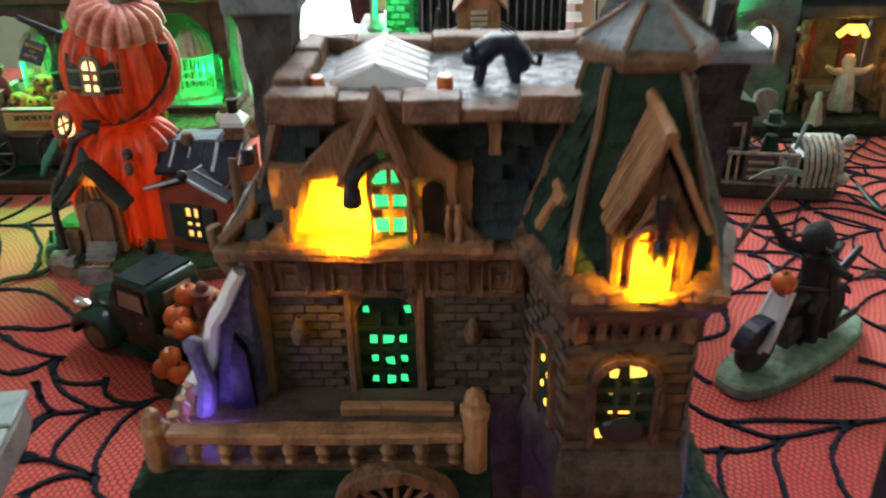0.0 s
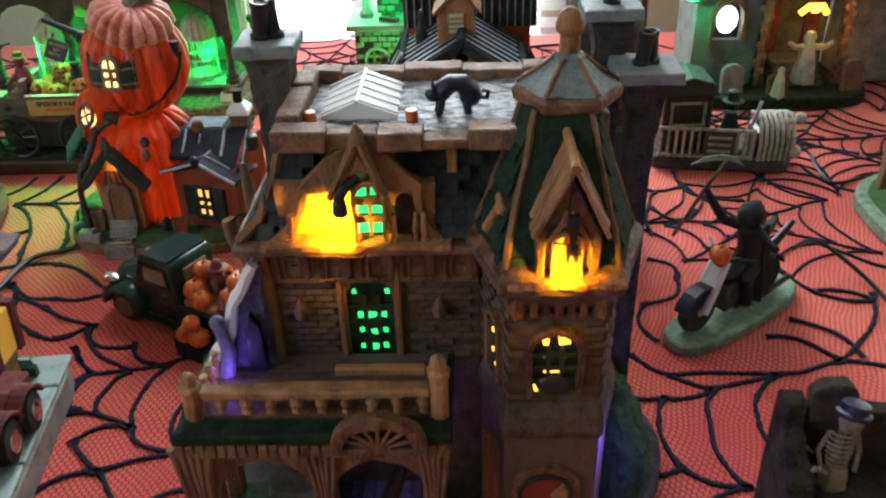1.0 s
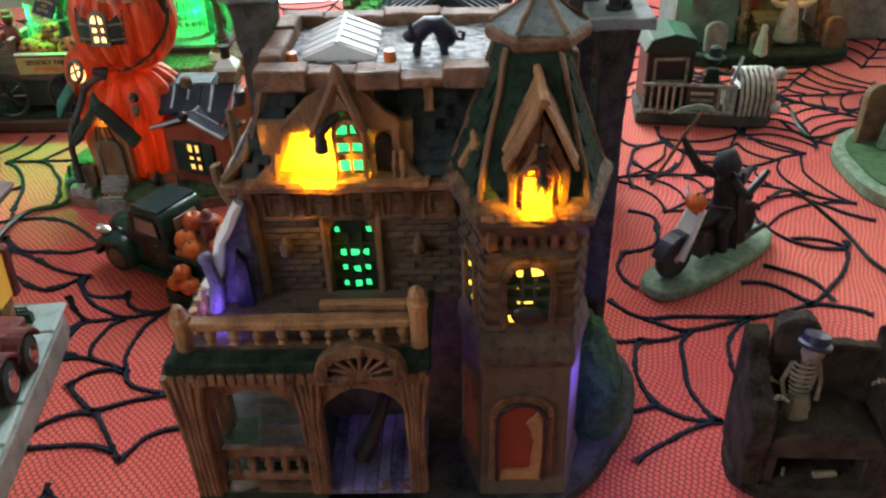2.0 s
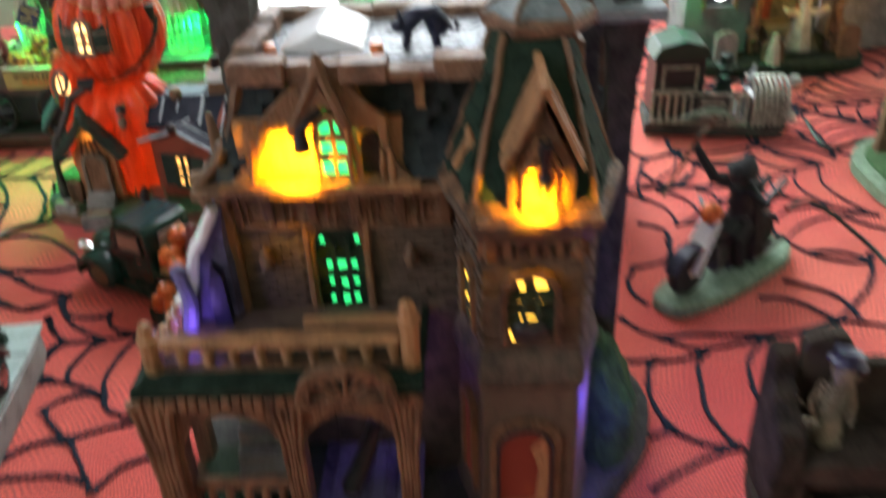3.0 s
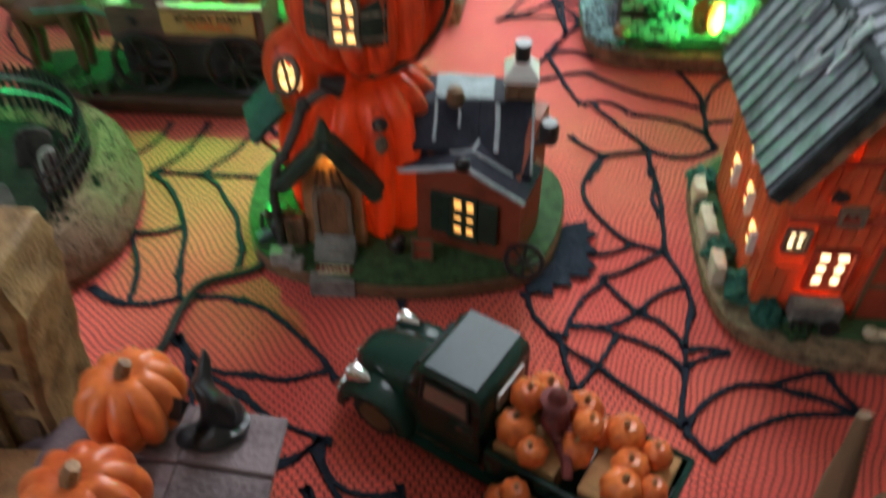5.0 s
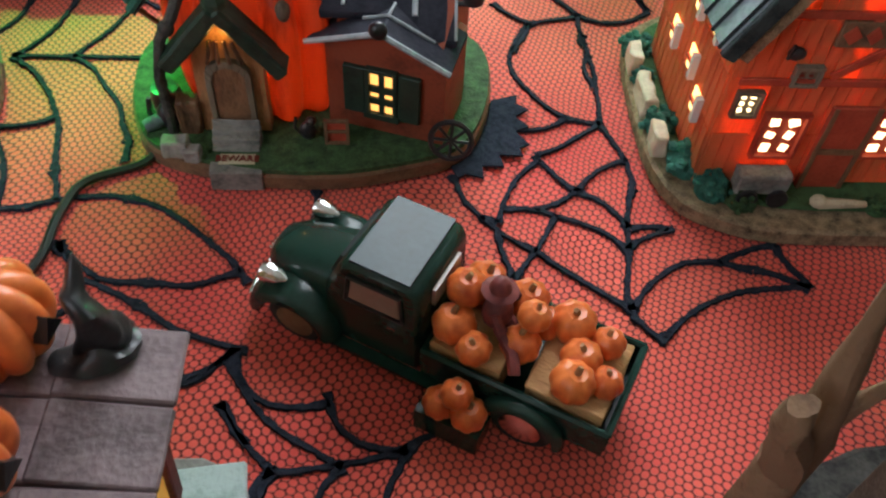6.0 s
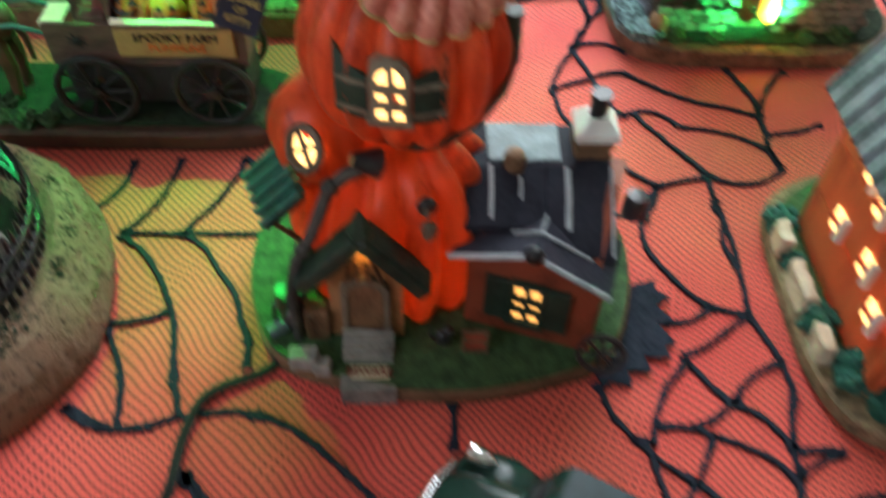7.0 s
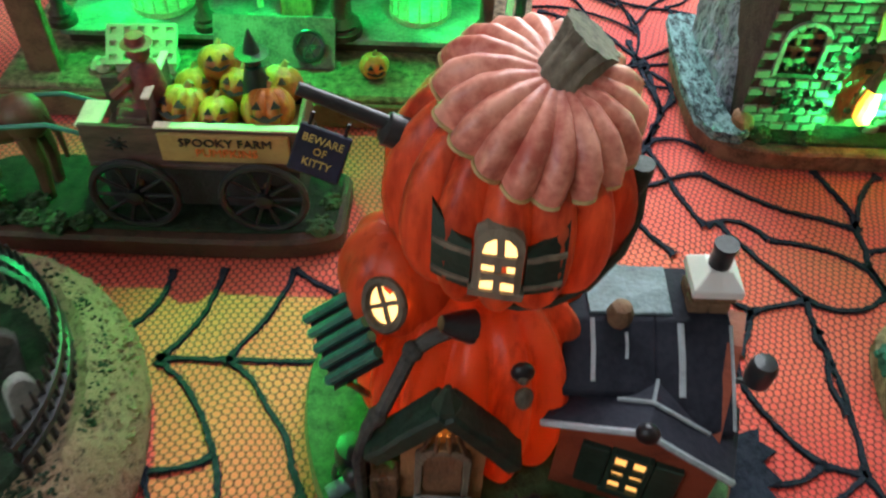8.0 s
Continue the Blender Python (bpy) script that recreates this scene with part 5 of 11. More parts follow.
    wpart("dark_cleft", bm, M["navy"], crag, "dark cleft in the rock")
    # chimneys
    for cx, cy, zt, w, two in ((0.0255, 0.370, 0.241, 0.0118, 2), (0.1885, 0.411, 0.213, 0.0145, 2), (0.174, 0.430, 0.236, 0.0130, 1)):
        ch = bm_new()
        zb = 0.012 if cx > 0.1 else 0.150
        lathe(ch, [(0.0088, zb), (0.0088, zt - 0.055), (0.0095, zt - 0.035), (0.0115, zt - 0.018), (0.0135, zt - 0.006), (0.0135, zt - 0.004)], 4, turn=math.pi / 4)
        for v in ch.verts:
            v.co += Vector((cx, cy, 0))
        ruffle(ch, 2, 0.0016, 120)
        col = wpart("chimney", ch, M["darkstone"], man, "dark brick chimney")
        bm = bm_new()
        box(bm, cx - w * 1.05, cx + w * 1.05, cy - w * 1.05, cy + w * 1.05, zt - 0.0055, zt)
        ruffle(bm, 3, 0.0007, 130)
        wpart("chimney_slab", bm, M["capslate"], col, "grey slab on the chimney", bevel=0.0006)
        for k in range(two):
            bm = bm_new()
            ox = (k - 0.5) * 0.0052 * (two - 1)
            lathe(bm, [(0.0042, 0), (0.0044, 0.0022), (0.0034, 0.003), (0.0036, 0.0125), (0.0042, 0.0140), (0.0040, 0.0158), (0.0028, 0.0157), (0.0026, 0.0120)], 10, m=pose(cx + ox, cy + ox * 0.5, zt - 0.0005, 4, 7 * (-1) ** k, 0))
            wpart("chimney_pot", bm, M["black"], col, smooth=True)
    # dead tree behind the mansion's corner
    bm = bm_new()
    tube(bm, [(0.0020, 0.4020, 0.004), (0.0010, 0.4030, 0.040), (-0.0030, 0.4050, 0.080), (-0.0010, 0.4070, 0.115), (-0.0030, 0.4080, 0.142), (-0.0058, 0.4085, 0.167)], 0.0105, 10, 0.0014)
    tube(bm, [(-0.0015, 0.4060, 0.100), (-0.0080, 0.4020, 0.118), (-0.0135, 0.4000, 0.132), (-0.0140, 0.4000, 0.140)], 0.0058, 9, 0.0030)
    tube(bm, [(-0.0015, 0.4070, 0.118), (0.0050, 0.4060, 0.128), (0.0075, 0.4060, 0.140)], 0.0034, 8, 0.0012)
    ruffle(bm, 1, 0.0022, 130)
    wpart("dead_tree", bm, M["mud"], man, "gnarled brown dead tree trunk", smooth=True)
    # shingles and bricks, row by row
    sh = bm_new()
    v = box(sh, -0.0033, 0.0033, -0.0012, 0.0, -0.0034, 0.0034)
    sh.verts.ensure_lookup_table()
    me = piece("shingle", sh, M["shingle"])
    inv = man.matrix_basis.inverted()
    rnd = random.Random(4)
    spots = []
    for r in range(7):
        z = 0.1755 + r * 0.0056
        t = min(max((z - 0.170) / 0.045, 0), 1)
        y = 0.3222 + 0.0135 * (1 - (1 - t) ** 1.7)
        lean = 38 * (1 - t) ** 1.5 + 6
        for c in range(22):
            x = 0.0235 + t * 0.012 + c * 0.0066 + (r % 2) * 0.0033
            left = float(np.interp(z, [0.172, 0.178, 0.185, 0.193, 0.199, 0.208, 0.213], [0.025, 0.033, 0.038, 0.041, 0.0435, 0.050, 0.056]))
            right = float(np.interp(z, [0.172, 0.179, 0.187, 0.194, 0.199, 0.206, 0.213], [0.098, 0.092, 0.0888, 0.088, 0.0865, 0.080, 0.074]))
            if x > 0.109 or left - 0.001 < x < right + 0.001 or rnd.random() < 0.06:
                continue
            spots.append(inv @ pose(x, y, z, -lean, rnd.uniform(-4, 4), rnd.uniform(-3, 3)))
    for r in range(6):
        z = 0.1775 + r * 0.0060
        t = min(max((z - 0.170) / 0.045, 0), 1)
        x = 0.0125 + 0.021 * (1 - (1 - t) ** 1.7)
        for c in range(10):
            spots.append(inv @ pose(x, 0.332 + t * 0.006 + c * 0.0066 + (r % 2) * 0.0033, z, 0, 0, -90) @ pose(0, 0, 0, -(40 * (1 - t) ** 1.5 + 14)))
    scatter("shingle", me, None, roof, spots)
    sh = bm_new()
    box(sh, -0.0029, 0.0029, -0.0011, 0.0, -0.0036, 0.0036)
    me = piece("tower_shingle", sh, M["greenroof"])
    spots = []
    lv = [(0.0345, 0.176), (0.0275, 0.190), (0.0205, 0.208), (0.0155, 0.222)]
    for i in range(6):
        for r in range(8):
            z = 0.1775 + r * 0.0060
            rad = float(np.interp(z, [q[1] for q in lv], [q[0] for q in lv]))
            a, b = hexagon(rad)[i], hexagon(rad)[(i + 1) % 6]
            L = math.dist(a, b)
            k = int((L - 0.005) / 0.0058)
            ang = math.degrees(math.atan2(b[1] - a[1], b[0] - a[0]))
            for c in range(k):
                u = 0.5 + (c - (k - 1) / 2 + 0.25 * (1 if r % 2 else -1)) * 0.0058 / L
                if i == 4 and z < 0.208 and abs(u - 0.5) < 0.34:
                    continue
                p = (a[0] + (b[0] - a[0]) * u, a[1] + (b[1] - a[1]) * u)
                spots.append(inv @ pose(tx + p[0], ty + p[1], z, 0, 0, ang) @ pose(0, 0, 0, -26, rnd.uniform(-4, 4), 0))
    scatter("tower_shingle", me, None, troof, spots)
    wl = next(o for o in man.children if o.name.startswith("wall"))
    sh = bm_new()
    box(sh, -0.0036, 0.0036, -0.0011, 0.0, -0.0014, 0.0014)
    me = piece("brick", sh, M["brick"])
    spots = []
    for r in range(15):
        z = 0.1065 + r * 0.0034
        for c in range(12):
            x = 0.0285 + c * 0.0078 + (r % 2) * 0.0039
            if x > 0.108 or 0.048 < x < 0.0792 or rnd.random() < 0.12:
                continue
            spots.append(inv @ pose(x, 0.3302, z, 0, rnd.uniform(-2, 2), 0))
    scatter("brick", me, None, wl, spots)
    tw_wall = next(o for o in man.children if o.name.startswith("tower_wall"))
    spots = []
    for i in (3, 4, 5):
        for r in range(12):
            z = 0.1125 + r * 0.0037
            a, b = hexagon(0.0285)[i], hexagon(0.0285)[(i + 1) % 6]
            ang = math.degrees(math.atan2(b[1] - a[1], b[0] - a[0]))
            for c in range(4):
                u = 0.5 + (c - 1.5 + 0.25 * (1 if r % 2 else -1)) * 0.0086 / math.dist(a, b)
                if (i == 4 and (abs(u - 0.5) < 0.30 or rnd.random() < 0.5) or i == 3 and 0.32 < u < 0.86) and z < 0.15:
                    continue
                spots.append(inv @ pose(tx + a[0] + (b[0] - a[0]) * u, ty + a[1] + (b[1] - a[1]) * u, z, 0, 0, ang))
    scatter("brick", me, None, tw_wall, spots)
    # lamps of the house
    spot_lamp("dormer_lamp", (0.0535, 0.3105, 0.1815), (0.0535, 0.3270, 0.1785), 0.56, (1.0, 0.46, 0.006), 136, 0.0015)
    spot_lamp("tower_dormer_lamp", (0.1400, 0.2800, 0.1825), (0.1400, 0.2930, 0.1795), 0.29, (1.0, 0.44, 0.006), 136, 0.0015)
    bulb("violet_lamp", (0.006, 0.306, 0.1150), 0.006, (0.35, 0.2, 1.0), 0.0012)
    bulb("porch_violet_lamp", (0.075, 0.315, 0.085), 0.011, (0.35, 0.2, 1.0), 0.0012)
    bulb("bank_blue_lamp", (0.1790, 0.3110, 0.0680), 0.045, (0.15, 0.1, 1.0), 0.0012)


mansion()


def roof_cat():
    bm = bm_new()
    tube(bm, [(-0.0075, 0, 0.0110), (-0.0050, 0, 0.0145), (-0.0015, 0, 0.0172), (0.0025, 0, 0.0170), (0.0060, 0, 0.0130), (0.0072, 0, 0.0085)], 0.0046, 12, 0.0052)
    sphere(bm, (-0.0095, -0.001, 0.0120), 0.0042, 0.0040, 0.0040, 12, 8)
    sphere(bm, (0.0066, 0, 0.0090), 0.0050, 0.0044, 0.0052, 12, 8)
    for s in (-1, 1):
        lathe(bm, [(0.0015, 0), (0.0002, 0.0042)], 6, (-0.0100, s * 0.0020 - 0.001, 0.0145))
        tube(bm, [(-0.0062, s * 0.002, 0.011), (-0.0068, s * 0.0026, 0.005), (-0.0078, s * 0.0026, 0)], 0.0022, 8, 0.0016)
        tube(bm, [(0.0062, s * 0.002, 0.009), (0.0050, s * 0.0028, 0.0045), (0.0056, s * 0.0028, 0)], 0.0026, 8, 0.0017)
    tube(bm, [(0.0100, 0, 0.0090), (0.0140, 0.001, 0.0070), (0.0150, 0.001, 0.0110), (0.0120, 0.001, 0.0120)], 0.0013, 6, 0.0009)
    ruffle(bm, 0, 0.0005, 300)
    lone("cat_figurine", bm, M["navy"], "black arched cat figurine on the flat roof", "figurine", pose(0.1015, 0.3480, 0.2158, 0, 0, 6) @ Matrix.Diagonal((0.88, 0.88, 0.72, 1)))


roof_cat()


def lettering(name, words, size, material, parent, m, depth=0.0004):
    """Raised letters in the built-in font, centred on the origin of m and standing in its x and y."""
    cu = bpy.data.curves.new(name, "FONT")
    cu.body, cu.size, cu.align_x, cu.align_y, cu.extrude, cu.resolution_u = words, size, "CENTER", "CENTER", depth, 2
    tmp = bpy.data.objects.new(name, cu)
    me = bpy.data.meshes.new_from_object(tmp)
    bpy.data.objects.remove(tmp)
    me.materials.clear()
    me.materials.append(material)
    ob = new(name, me)
    ob.parent = parent
    top = parent
    while top.parent:
        top = top.parent
    ob.matrix_basis = top.matrix_basis.inverted() @ m
    return ob


def gourd(bm, at, r, h, ribs=10, depth=0.10, seg=60, rows=14, dent=0.12, m=None, full=0.85, low=None):
    """A ribbed pumpkin body, dented at the top."""
    prof = []
    for i in range(rows + 1):
        a = radians(-88 + 176 * i / rows)
        rr, z = math.cos(a) ** (low if low and a < 0 else full), math.sin(a)
        z -= dent * max(0, 1 - rr / 0.45) * (1 if z > 0 else -0.6)
        prof.append((max(rr, 0.03), z))
    v = lathe(bm, prof, seg, ribs=ribs, depth=depth)
    bmesh.ops.transform(bm, matrix=Matrix.Translation(at) @ (m or Matrix()) @ Matrix.Diagonal((r, r, h, 1)), verts=v)


M["nightroof"] = paint("blue_black_roof_paint", (0.010, 0.011, 0.018), (0.03, 0.032, 0.045), 0.7, 70, 400, 0.4, spec=0.15)


# ---- the stacked pumpkin house ----
def pumpkin_house():
    ph = thing("pumpkin_house", "two stacked orange pumpkins lit from inside as a cottage", "model house", pose(-0.137, 0.657, 0))
    bm = bm_new()
    poly = []
    for i in range(56):
        a = 2 * math.pi * i / 56
        c, s = math.cos(a), math.sin(a)
        poly.append((-0.137 + 0.0905 * math.copysign(abs(c) ** 0.75, c) * (1 + 0.02 * math.sin(5 * a)), 0.660 + 0.067 * math.copysign(abs(s) ** 0.8, s) * (1 + 0.02 * math.sin(7 * a))))
    prism(bm, poly, -0.001, 0.009, "z")
    base = wpart("base", bm, M["mud"], ph, "dark earth base", bevel=0.0015)
    bm = bm_new()
    prism(bm, [(-0.137 + (x + 0.137) * 0.985, 0.660 + (y - 0.660) * 0.985) for x, y in poly], 0.0088, 0.0115, "z")
    bmesh.ops.subdivide_edges(bm, edges=bm.edges[:], cuts=1)
    bmesh.ops.triangulate(bm, faces=bm.faces[:])
    wpart("lawn", bm, M["grass"], base, "dark green flocked lawn", bevel=0.001)
    # lower pumpkin and its side lobe
    bm = bm_new()
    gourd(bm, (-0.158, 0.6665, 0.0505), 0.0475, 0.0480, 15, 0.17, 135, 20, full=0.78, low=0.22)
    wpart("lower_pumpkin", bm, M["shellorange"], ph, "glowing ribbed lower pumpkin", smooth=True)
    bm = bm_new()
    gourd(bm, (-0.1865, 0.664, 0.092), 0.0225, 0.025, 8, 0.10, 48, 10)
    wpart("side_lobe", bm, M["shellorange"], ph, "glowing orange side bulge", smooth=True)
    # upper pumpkin
    bm = bm_new()
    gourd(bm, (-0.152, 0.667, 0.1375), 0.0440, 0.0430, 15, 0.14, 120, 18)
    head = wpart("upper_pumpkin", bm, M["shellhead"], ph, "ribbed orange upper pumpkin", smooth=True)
    # scalloped lid, tilted, with a rim of grooves
    tilt = pose(-0.1460, 0.6610, 0.1752, 14, 13, 0) @ Matrix.Diagonal((1.17, 1.17, 0.98, 1))
    cap = tilt @ Matrix.Translation((0, 0, 0.0030)) @ Matrix.Diagonal((0.95, 0.95, 1, 1))
    bm = bm_new()
    seg, ribs = 108, 18
    rings = []
    for r, z, d in ((0.0270, -0.0050, 0.06), (0.0300, -0.0066, 0.15), (0.0308, -0.0048, 0.17), (0.0284, 0.0030, 0.15), (0.0226, 0.0088, 0.13), (0.0142, 0.0118, 0.10), (0.0062, 0.0118, 0.04)):
        ring = []
        for i in range(seg):
            a = 2 * math.pi * i / seg
            g = 1 - abs(math.cos(ribs * a / 2))
            k = 1 - d * 0.80 * g
            ring.append(bm.verts.new((r * k * math.cos(a), r * k * math.sin(a), z - 0.0022 * g * (r / 0.030) + 0.0018 * math.sin(2 * a + 1) * (r / 0.030) + 0.0010 * math.sin(5 * a) * (r / 0.030) ** 4)))
        rings.append(ring)
    for a, b in zip(rings, rings[1:]):
        for i in range(seg):
            bm.faces.new((a[i], a[(i + 1) % seg], b[(i + 1) % seg], b[i]))
    bm.faces.new(rings[0][::-1]), bm.faces.new(rings[-1])
    bmesh.ops.transform(bm, matrix=cap, verts=bm.verts)
    edge = [cap @ Vector((0.0304 * (1 - 0.13 * (1 - abs(math.cos(9 * a)))) * math.cos(a), 0.0304 * (1 - 0.13 * (1 - abs(math.cos(9 * a)))) * math.sin(a), -0.0064 - 0.0022 * (1 - abs(math.cos(9 * a))) + 0.0018 * math.sin(2 * a + 1) + 0.0010 * math.sin(5 * a))) for a in [2 * math.pi * i / 144 for i in range(145)]]
    lid = wpart("lid", bm, M["lid"], ph, "pale pink-orange scalloped pumpkin lid", smooth=True)
    bm = bm_new()
    tube(bm, edge, 0.0009, 6)
    wpart("lid_rim", bm, M["rimyellow"], lid, "pale yellow wavy lid edge", smooth=True)
    bm = bm_new()
    seg = 40
    rings = []
    for t in range(9):
        u = t / 8
        c = Vector((0.0005 + 0.0010 * u + 0.0060 * u * u, -0.001 + 0.0045 * u + 0.007 * u * u, 0.0095 + 0.0105 * u))
        r = 0.0036 * (1 - u) ** 2 + 0.0056 + 0.0036 * u ** 2
        q = pose(0, 0, 0, -18 * u, 26 * u, 0)
        rings.append([bm.verts.new(c + (q @ Vector((r * (1 - 0.16 * (1 - abs(math.cos(5 * a + u)))) * math.cos(a), r * (1 - 0.16 * (1 - abs(math.cos(5 * a + u)))) * math.sin(a), 0)))) for a in [2 * math.pi * i / seg for i in range(seg)]])
    for a, b in zip(rings, rings[1:]):
        for i in range(seg):
            bm.faces.new((a[i], a[(i + 1) % seg], b[(i + 1) % seg], b[i]))
    bm.faces.new(rings[0][::-1]), bm.faces.new(rings[-1])
    bmesh.ops.transform(bm, matrix=tilt, verts=bm.verts)
    wpart("stem", bm, M["stem"], lid, "grey-brown twisted stem", smooth=True)

    # upper window with two shutters, on the curved front
    def front(x, z, c=(-0.152, 0.667, 0.1375), r=0.0430, out=0.0):
        dx, dz = x - c[0], z - c[2]
        return c[1] - math.sqrt(max((r * 0.985 + out) ** 2 - dx * dx - dz * dz, 1e-6))

    def board(bm, poly, out, thick, **kw):
        lo = [bm.verts.new((x, front(x, z, out=out, **kw), z)) for x, z in poly]
        hi = [bm.verts.new((x, front(x, z, out=out, **kw) + thick, z)) for x, z in poly]
        n = len(poly)
        bm.faces.new(lo), bm.faces.new(hi[::-1])
        for i in range(n):
            bm.faces.new((lo[i], lo[(i + 1) % n], hi[(i + 1) % n], hi[i]))

    wx, wz = -0.1575, 0.1420
    pts = [(wx - 0.0052, wz - 0.0105)] + arc(wx, wz + 0.0062, 0.0052, 180, 0, 6) + [(wx + 0.0052, wz - 0.0105)]
    out2 = [(wx + (x - wx) * 1.45, wz + (z - wz) * 1.25) for x, z in pts]
    bm = bm_new()
    for a, b, c, d in zip(pts, pts[1:], out2[1:], out2):
        board(bm, [a, b, c, d], 0.0032, 0.005)
    board(bm, [(wx - 0.0085, wz - 0.0138), (wx + 0.0085, wz - 0.0138), (wx + 0.0085, wz - 0.0105), (wx - 0.0085, wz - 0.0105)], 0.0040, 0.005)
    wf = wpart("window_frame", bm, M["stem"], head, "grey-brown arched window frame")
    bm = bm_new()
    board(bm, [(wx - 0.0012, wz - 0.0105), (wx + 0.0012, wz - 0.0105), (wx + 0.0012, wz + 0.0112), (wx - 0.0012, wz + 0.0112)], 0.0029, 0.0016)
    for z in (wz - 0.0040, wz + 0.0030):
        board(bm, [(wx - 0.0052, z - 0.0016), (wx + 0.0052, z - 0.0016), (wx + 0.0052, z + 0.0016), (wx - 0.0052, z + 0.0016)], 0.0029, 0.0016)
    wpart("glazing_cross", bm, M["stem"], wf)
    bm = bm_new()
    board(bm, pts, 0.0022, 0.0012)
    wpart("pane", bm, M["warm"], wf, "glowing warm pane")
    for s in (-1, 1):
        bm = bm_new()
        x0, x1 = (wx + s * 0.0083, wx + s * 0.0205)
        top = lambda u: wz + 0.0060 + 0.0080 * u ** 1.4
        for i in range(6):
            for j in range(5):
                cs = []
                for a, b in ((i, j), (i + 1, j), (i + 1, j + 1), (i, j + 1)):
                    u, v = a / 6, b / 5
                    cs.append((x0 + (x1 - x0) * u, wz - 0.0130 + (top(u) - wz + 0.0130) * v))
                board(bm, cs, 0.0016, 0.0024)
        bmesh.ops.remove_doubles(bm, verts=bm.verts[:], dist=0.00005)
        st = wpart("shutter", bm, M["darkgreen"], wf, "dark green shutter")
        bm = bm_new()
        for z in (wz - 0.0085, wz + 0.0035):
            for i in range(6):
                a, b = x0 + (x1 - x0) * i / 6, x0 + (x1 - x0) * (i + 1) / 6
                board(bm, [(a, z - 0.0008), (b, z - 0.0008), (b, z + 0.0008), (a, z + 0.0008)], 0.0024, 0.0016)
        wpart("shutter_brace", bm, M["stem"], wf)
    # round window of the side lobe
    m = pose(-0.1905, 0.6435, 0.1000) @ pose(0, 0, 0, 62, -14, -16)
    bm = bm_new()
    tube(bm, [(0.0068 * math.cos(2 * math.pi * i / 20), 0.0085 * math.sin(2 * math.pi * i / 20), 0.0012) for i in range(21)], 0.0017, 7)
    bmesh.ops.transform(bm, matrix=m, verts=bm.verts)
    rw = wpart("round_window", bm, M["stem"], ph, "grey-brown oval window frame", smooth=True)
    bm = bm_new()
    prism(bm, [(0.0066 * math.cos(2 * math.pi * i / 18), 0.0083 * math.sin(2 * math.pi * i / 18)) for i in range(18)], -0.004, 0.0004, "z")
    bmesh.ops.transform(bm, matrix=m, verts=bm.verts)
    wpart("pane", bm, M["warm"], rw)
    bm = bm_new()
    box(bm, -0.0007, 0.0007, -0.008, 0.008, 0.0004, 0.0014), box(bm, -0.0065, 0.0065, -0.0007, 0.0007, 0.0005, 0.0015)
    bmesh.ops.transform(bm, matrix=m @ pose(0, 0, 0, 0, 0, 12), verts=bm.verts)
    wpart("glazing_cross", bm, M["stem"], rw)
    # corrugated green awning
    bm = bm_new()
    n, rows = 30, 6
    ib, inf, ob_, of = Vector((-0.2030, 0.660, 0.088)), Vector((-0.1905, 0.6285, 0.088)), Vector((-0.2225, 0.6655, 0.065)), Vector((-0.2085, 0.6320, 0.065))
    grid = []
    for j in range(rows + 1):
        v = j / rows
        row = []
        for i in range(n + 1):
            u = i / n
            p = (ib.lerp(inf, u)).lerp(ob_.lerp(of, u), v)
            row.append(bm.verts.new(p + Vector((-0.6, 0.15, 0.78)) * 0.0008 * math.sin(u * 10 * math.pi)))
        grid.append(row)
    for a, b in zip(grid, grid[1:]):
        for i in range(n):
            bm.faces.new((a[i], a[i + 1], b[i + 1], b[i]))
    bmesh.ops.solidify(bm, geom=bm.faces[:], thickness=0.0012)
    aw = wpart("awning", bm, M["black"], ph, "black and green corrugated awning", smooth=True)
    for k in range(5):
        u = (k + 0.45) / 5
        a, b = ib.lerp(inf, u), ob_.lerp(of, u)
        bm = bm_new()
        up = Vector((-0.6, 0.15, 0.78)) * 0.0012
        tube(bm, [a + up, a.lerp(b, 0.33) + up, a.lerp(b, 0.66) + up, b + up], 0.0021, 8)
        wpart("awning_rib", bm, M["greenpaint"], aw, smooth=True)
    bm = bm_new()
    tube(bm, [(-0.196, 0.640, 0.050), (-0.207, 0.636, 0.0665)], 0.0012, 6)
    wpart("awning_prop", bm, M["brownwash"], ph)
    # spout: lantern head on the right cheek, pipe round the seam, and down the left
    bm = bm_new()
    pts = []
    for a, z in ((-12, 0.148), (-20, 0.138), (-30, 0.127), (-45, 0.116), (-62, 0.108), (-80, 0.1030), (-98, 0.1000), (-114, 0.0985)):
        k = math.sqrt(max(0.0430 ** 2 - (z - 0.1375) ** 2, 0)) * 0.985 + 0.002
        pts.append((-0.152 + k * math.cos(radians(a)), 0.667 + k * math.sin(radians(a)), z))
    tube(bm, pts, 0.0016, 7)
    spout = wpart("drain_pipe", bm, M["darkgreen"], ph, "dark pipe wound round the pumpkin", smooth=True)
    bm = bm_new()
    tube(bm, [(-0.1670, 0.6330, 0.1000), (-0.176, 0.6310, 0.0965), (-0.1835, 0.6280, 0.0915), (-0.1875, 0.6250, 0.0810), (-0.1930, 0.6195, 0.0690), (-0.1990, 0.6160, 0.0600), (-0.2030, 0.6150, 0.0400), (-0.2030, 0.6150, 0.0040)], 0.0030, 8, 0.0026)
    for q in ((-0.1830, 0.6280, 0.0920), (-0.1955, 0.6180, 0.0650)):
        sphere(bm, q, 0.0040, 0.0040, 0.0040, 10, 6)
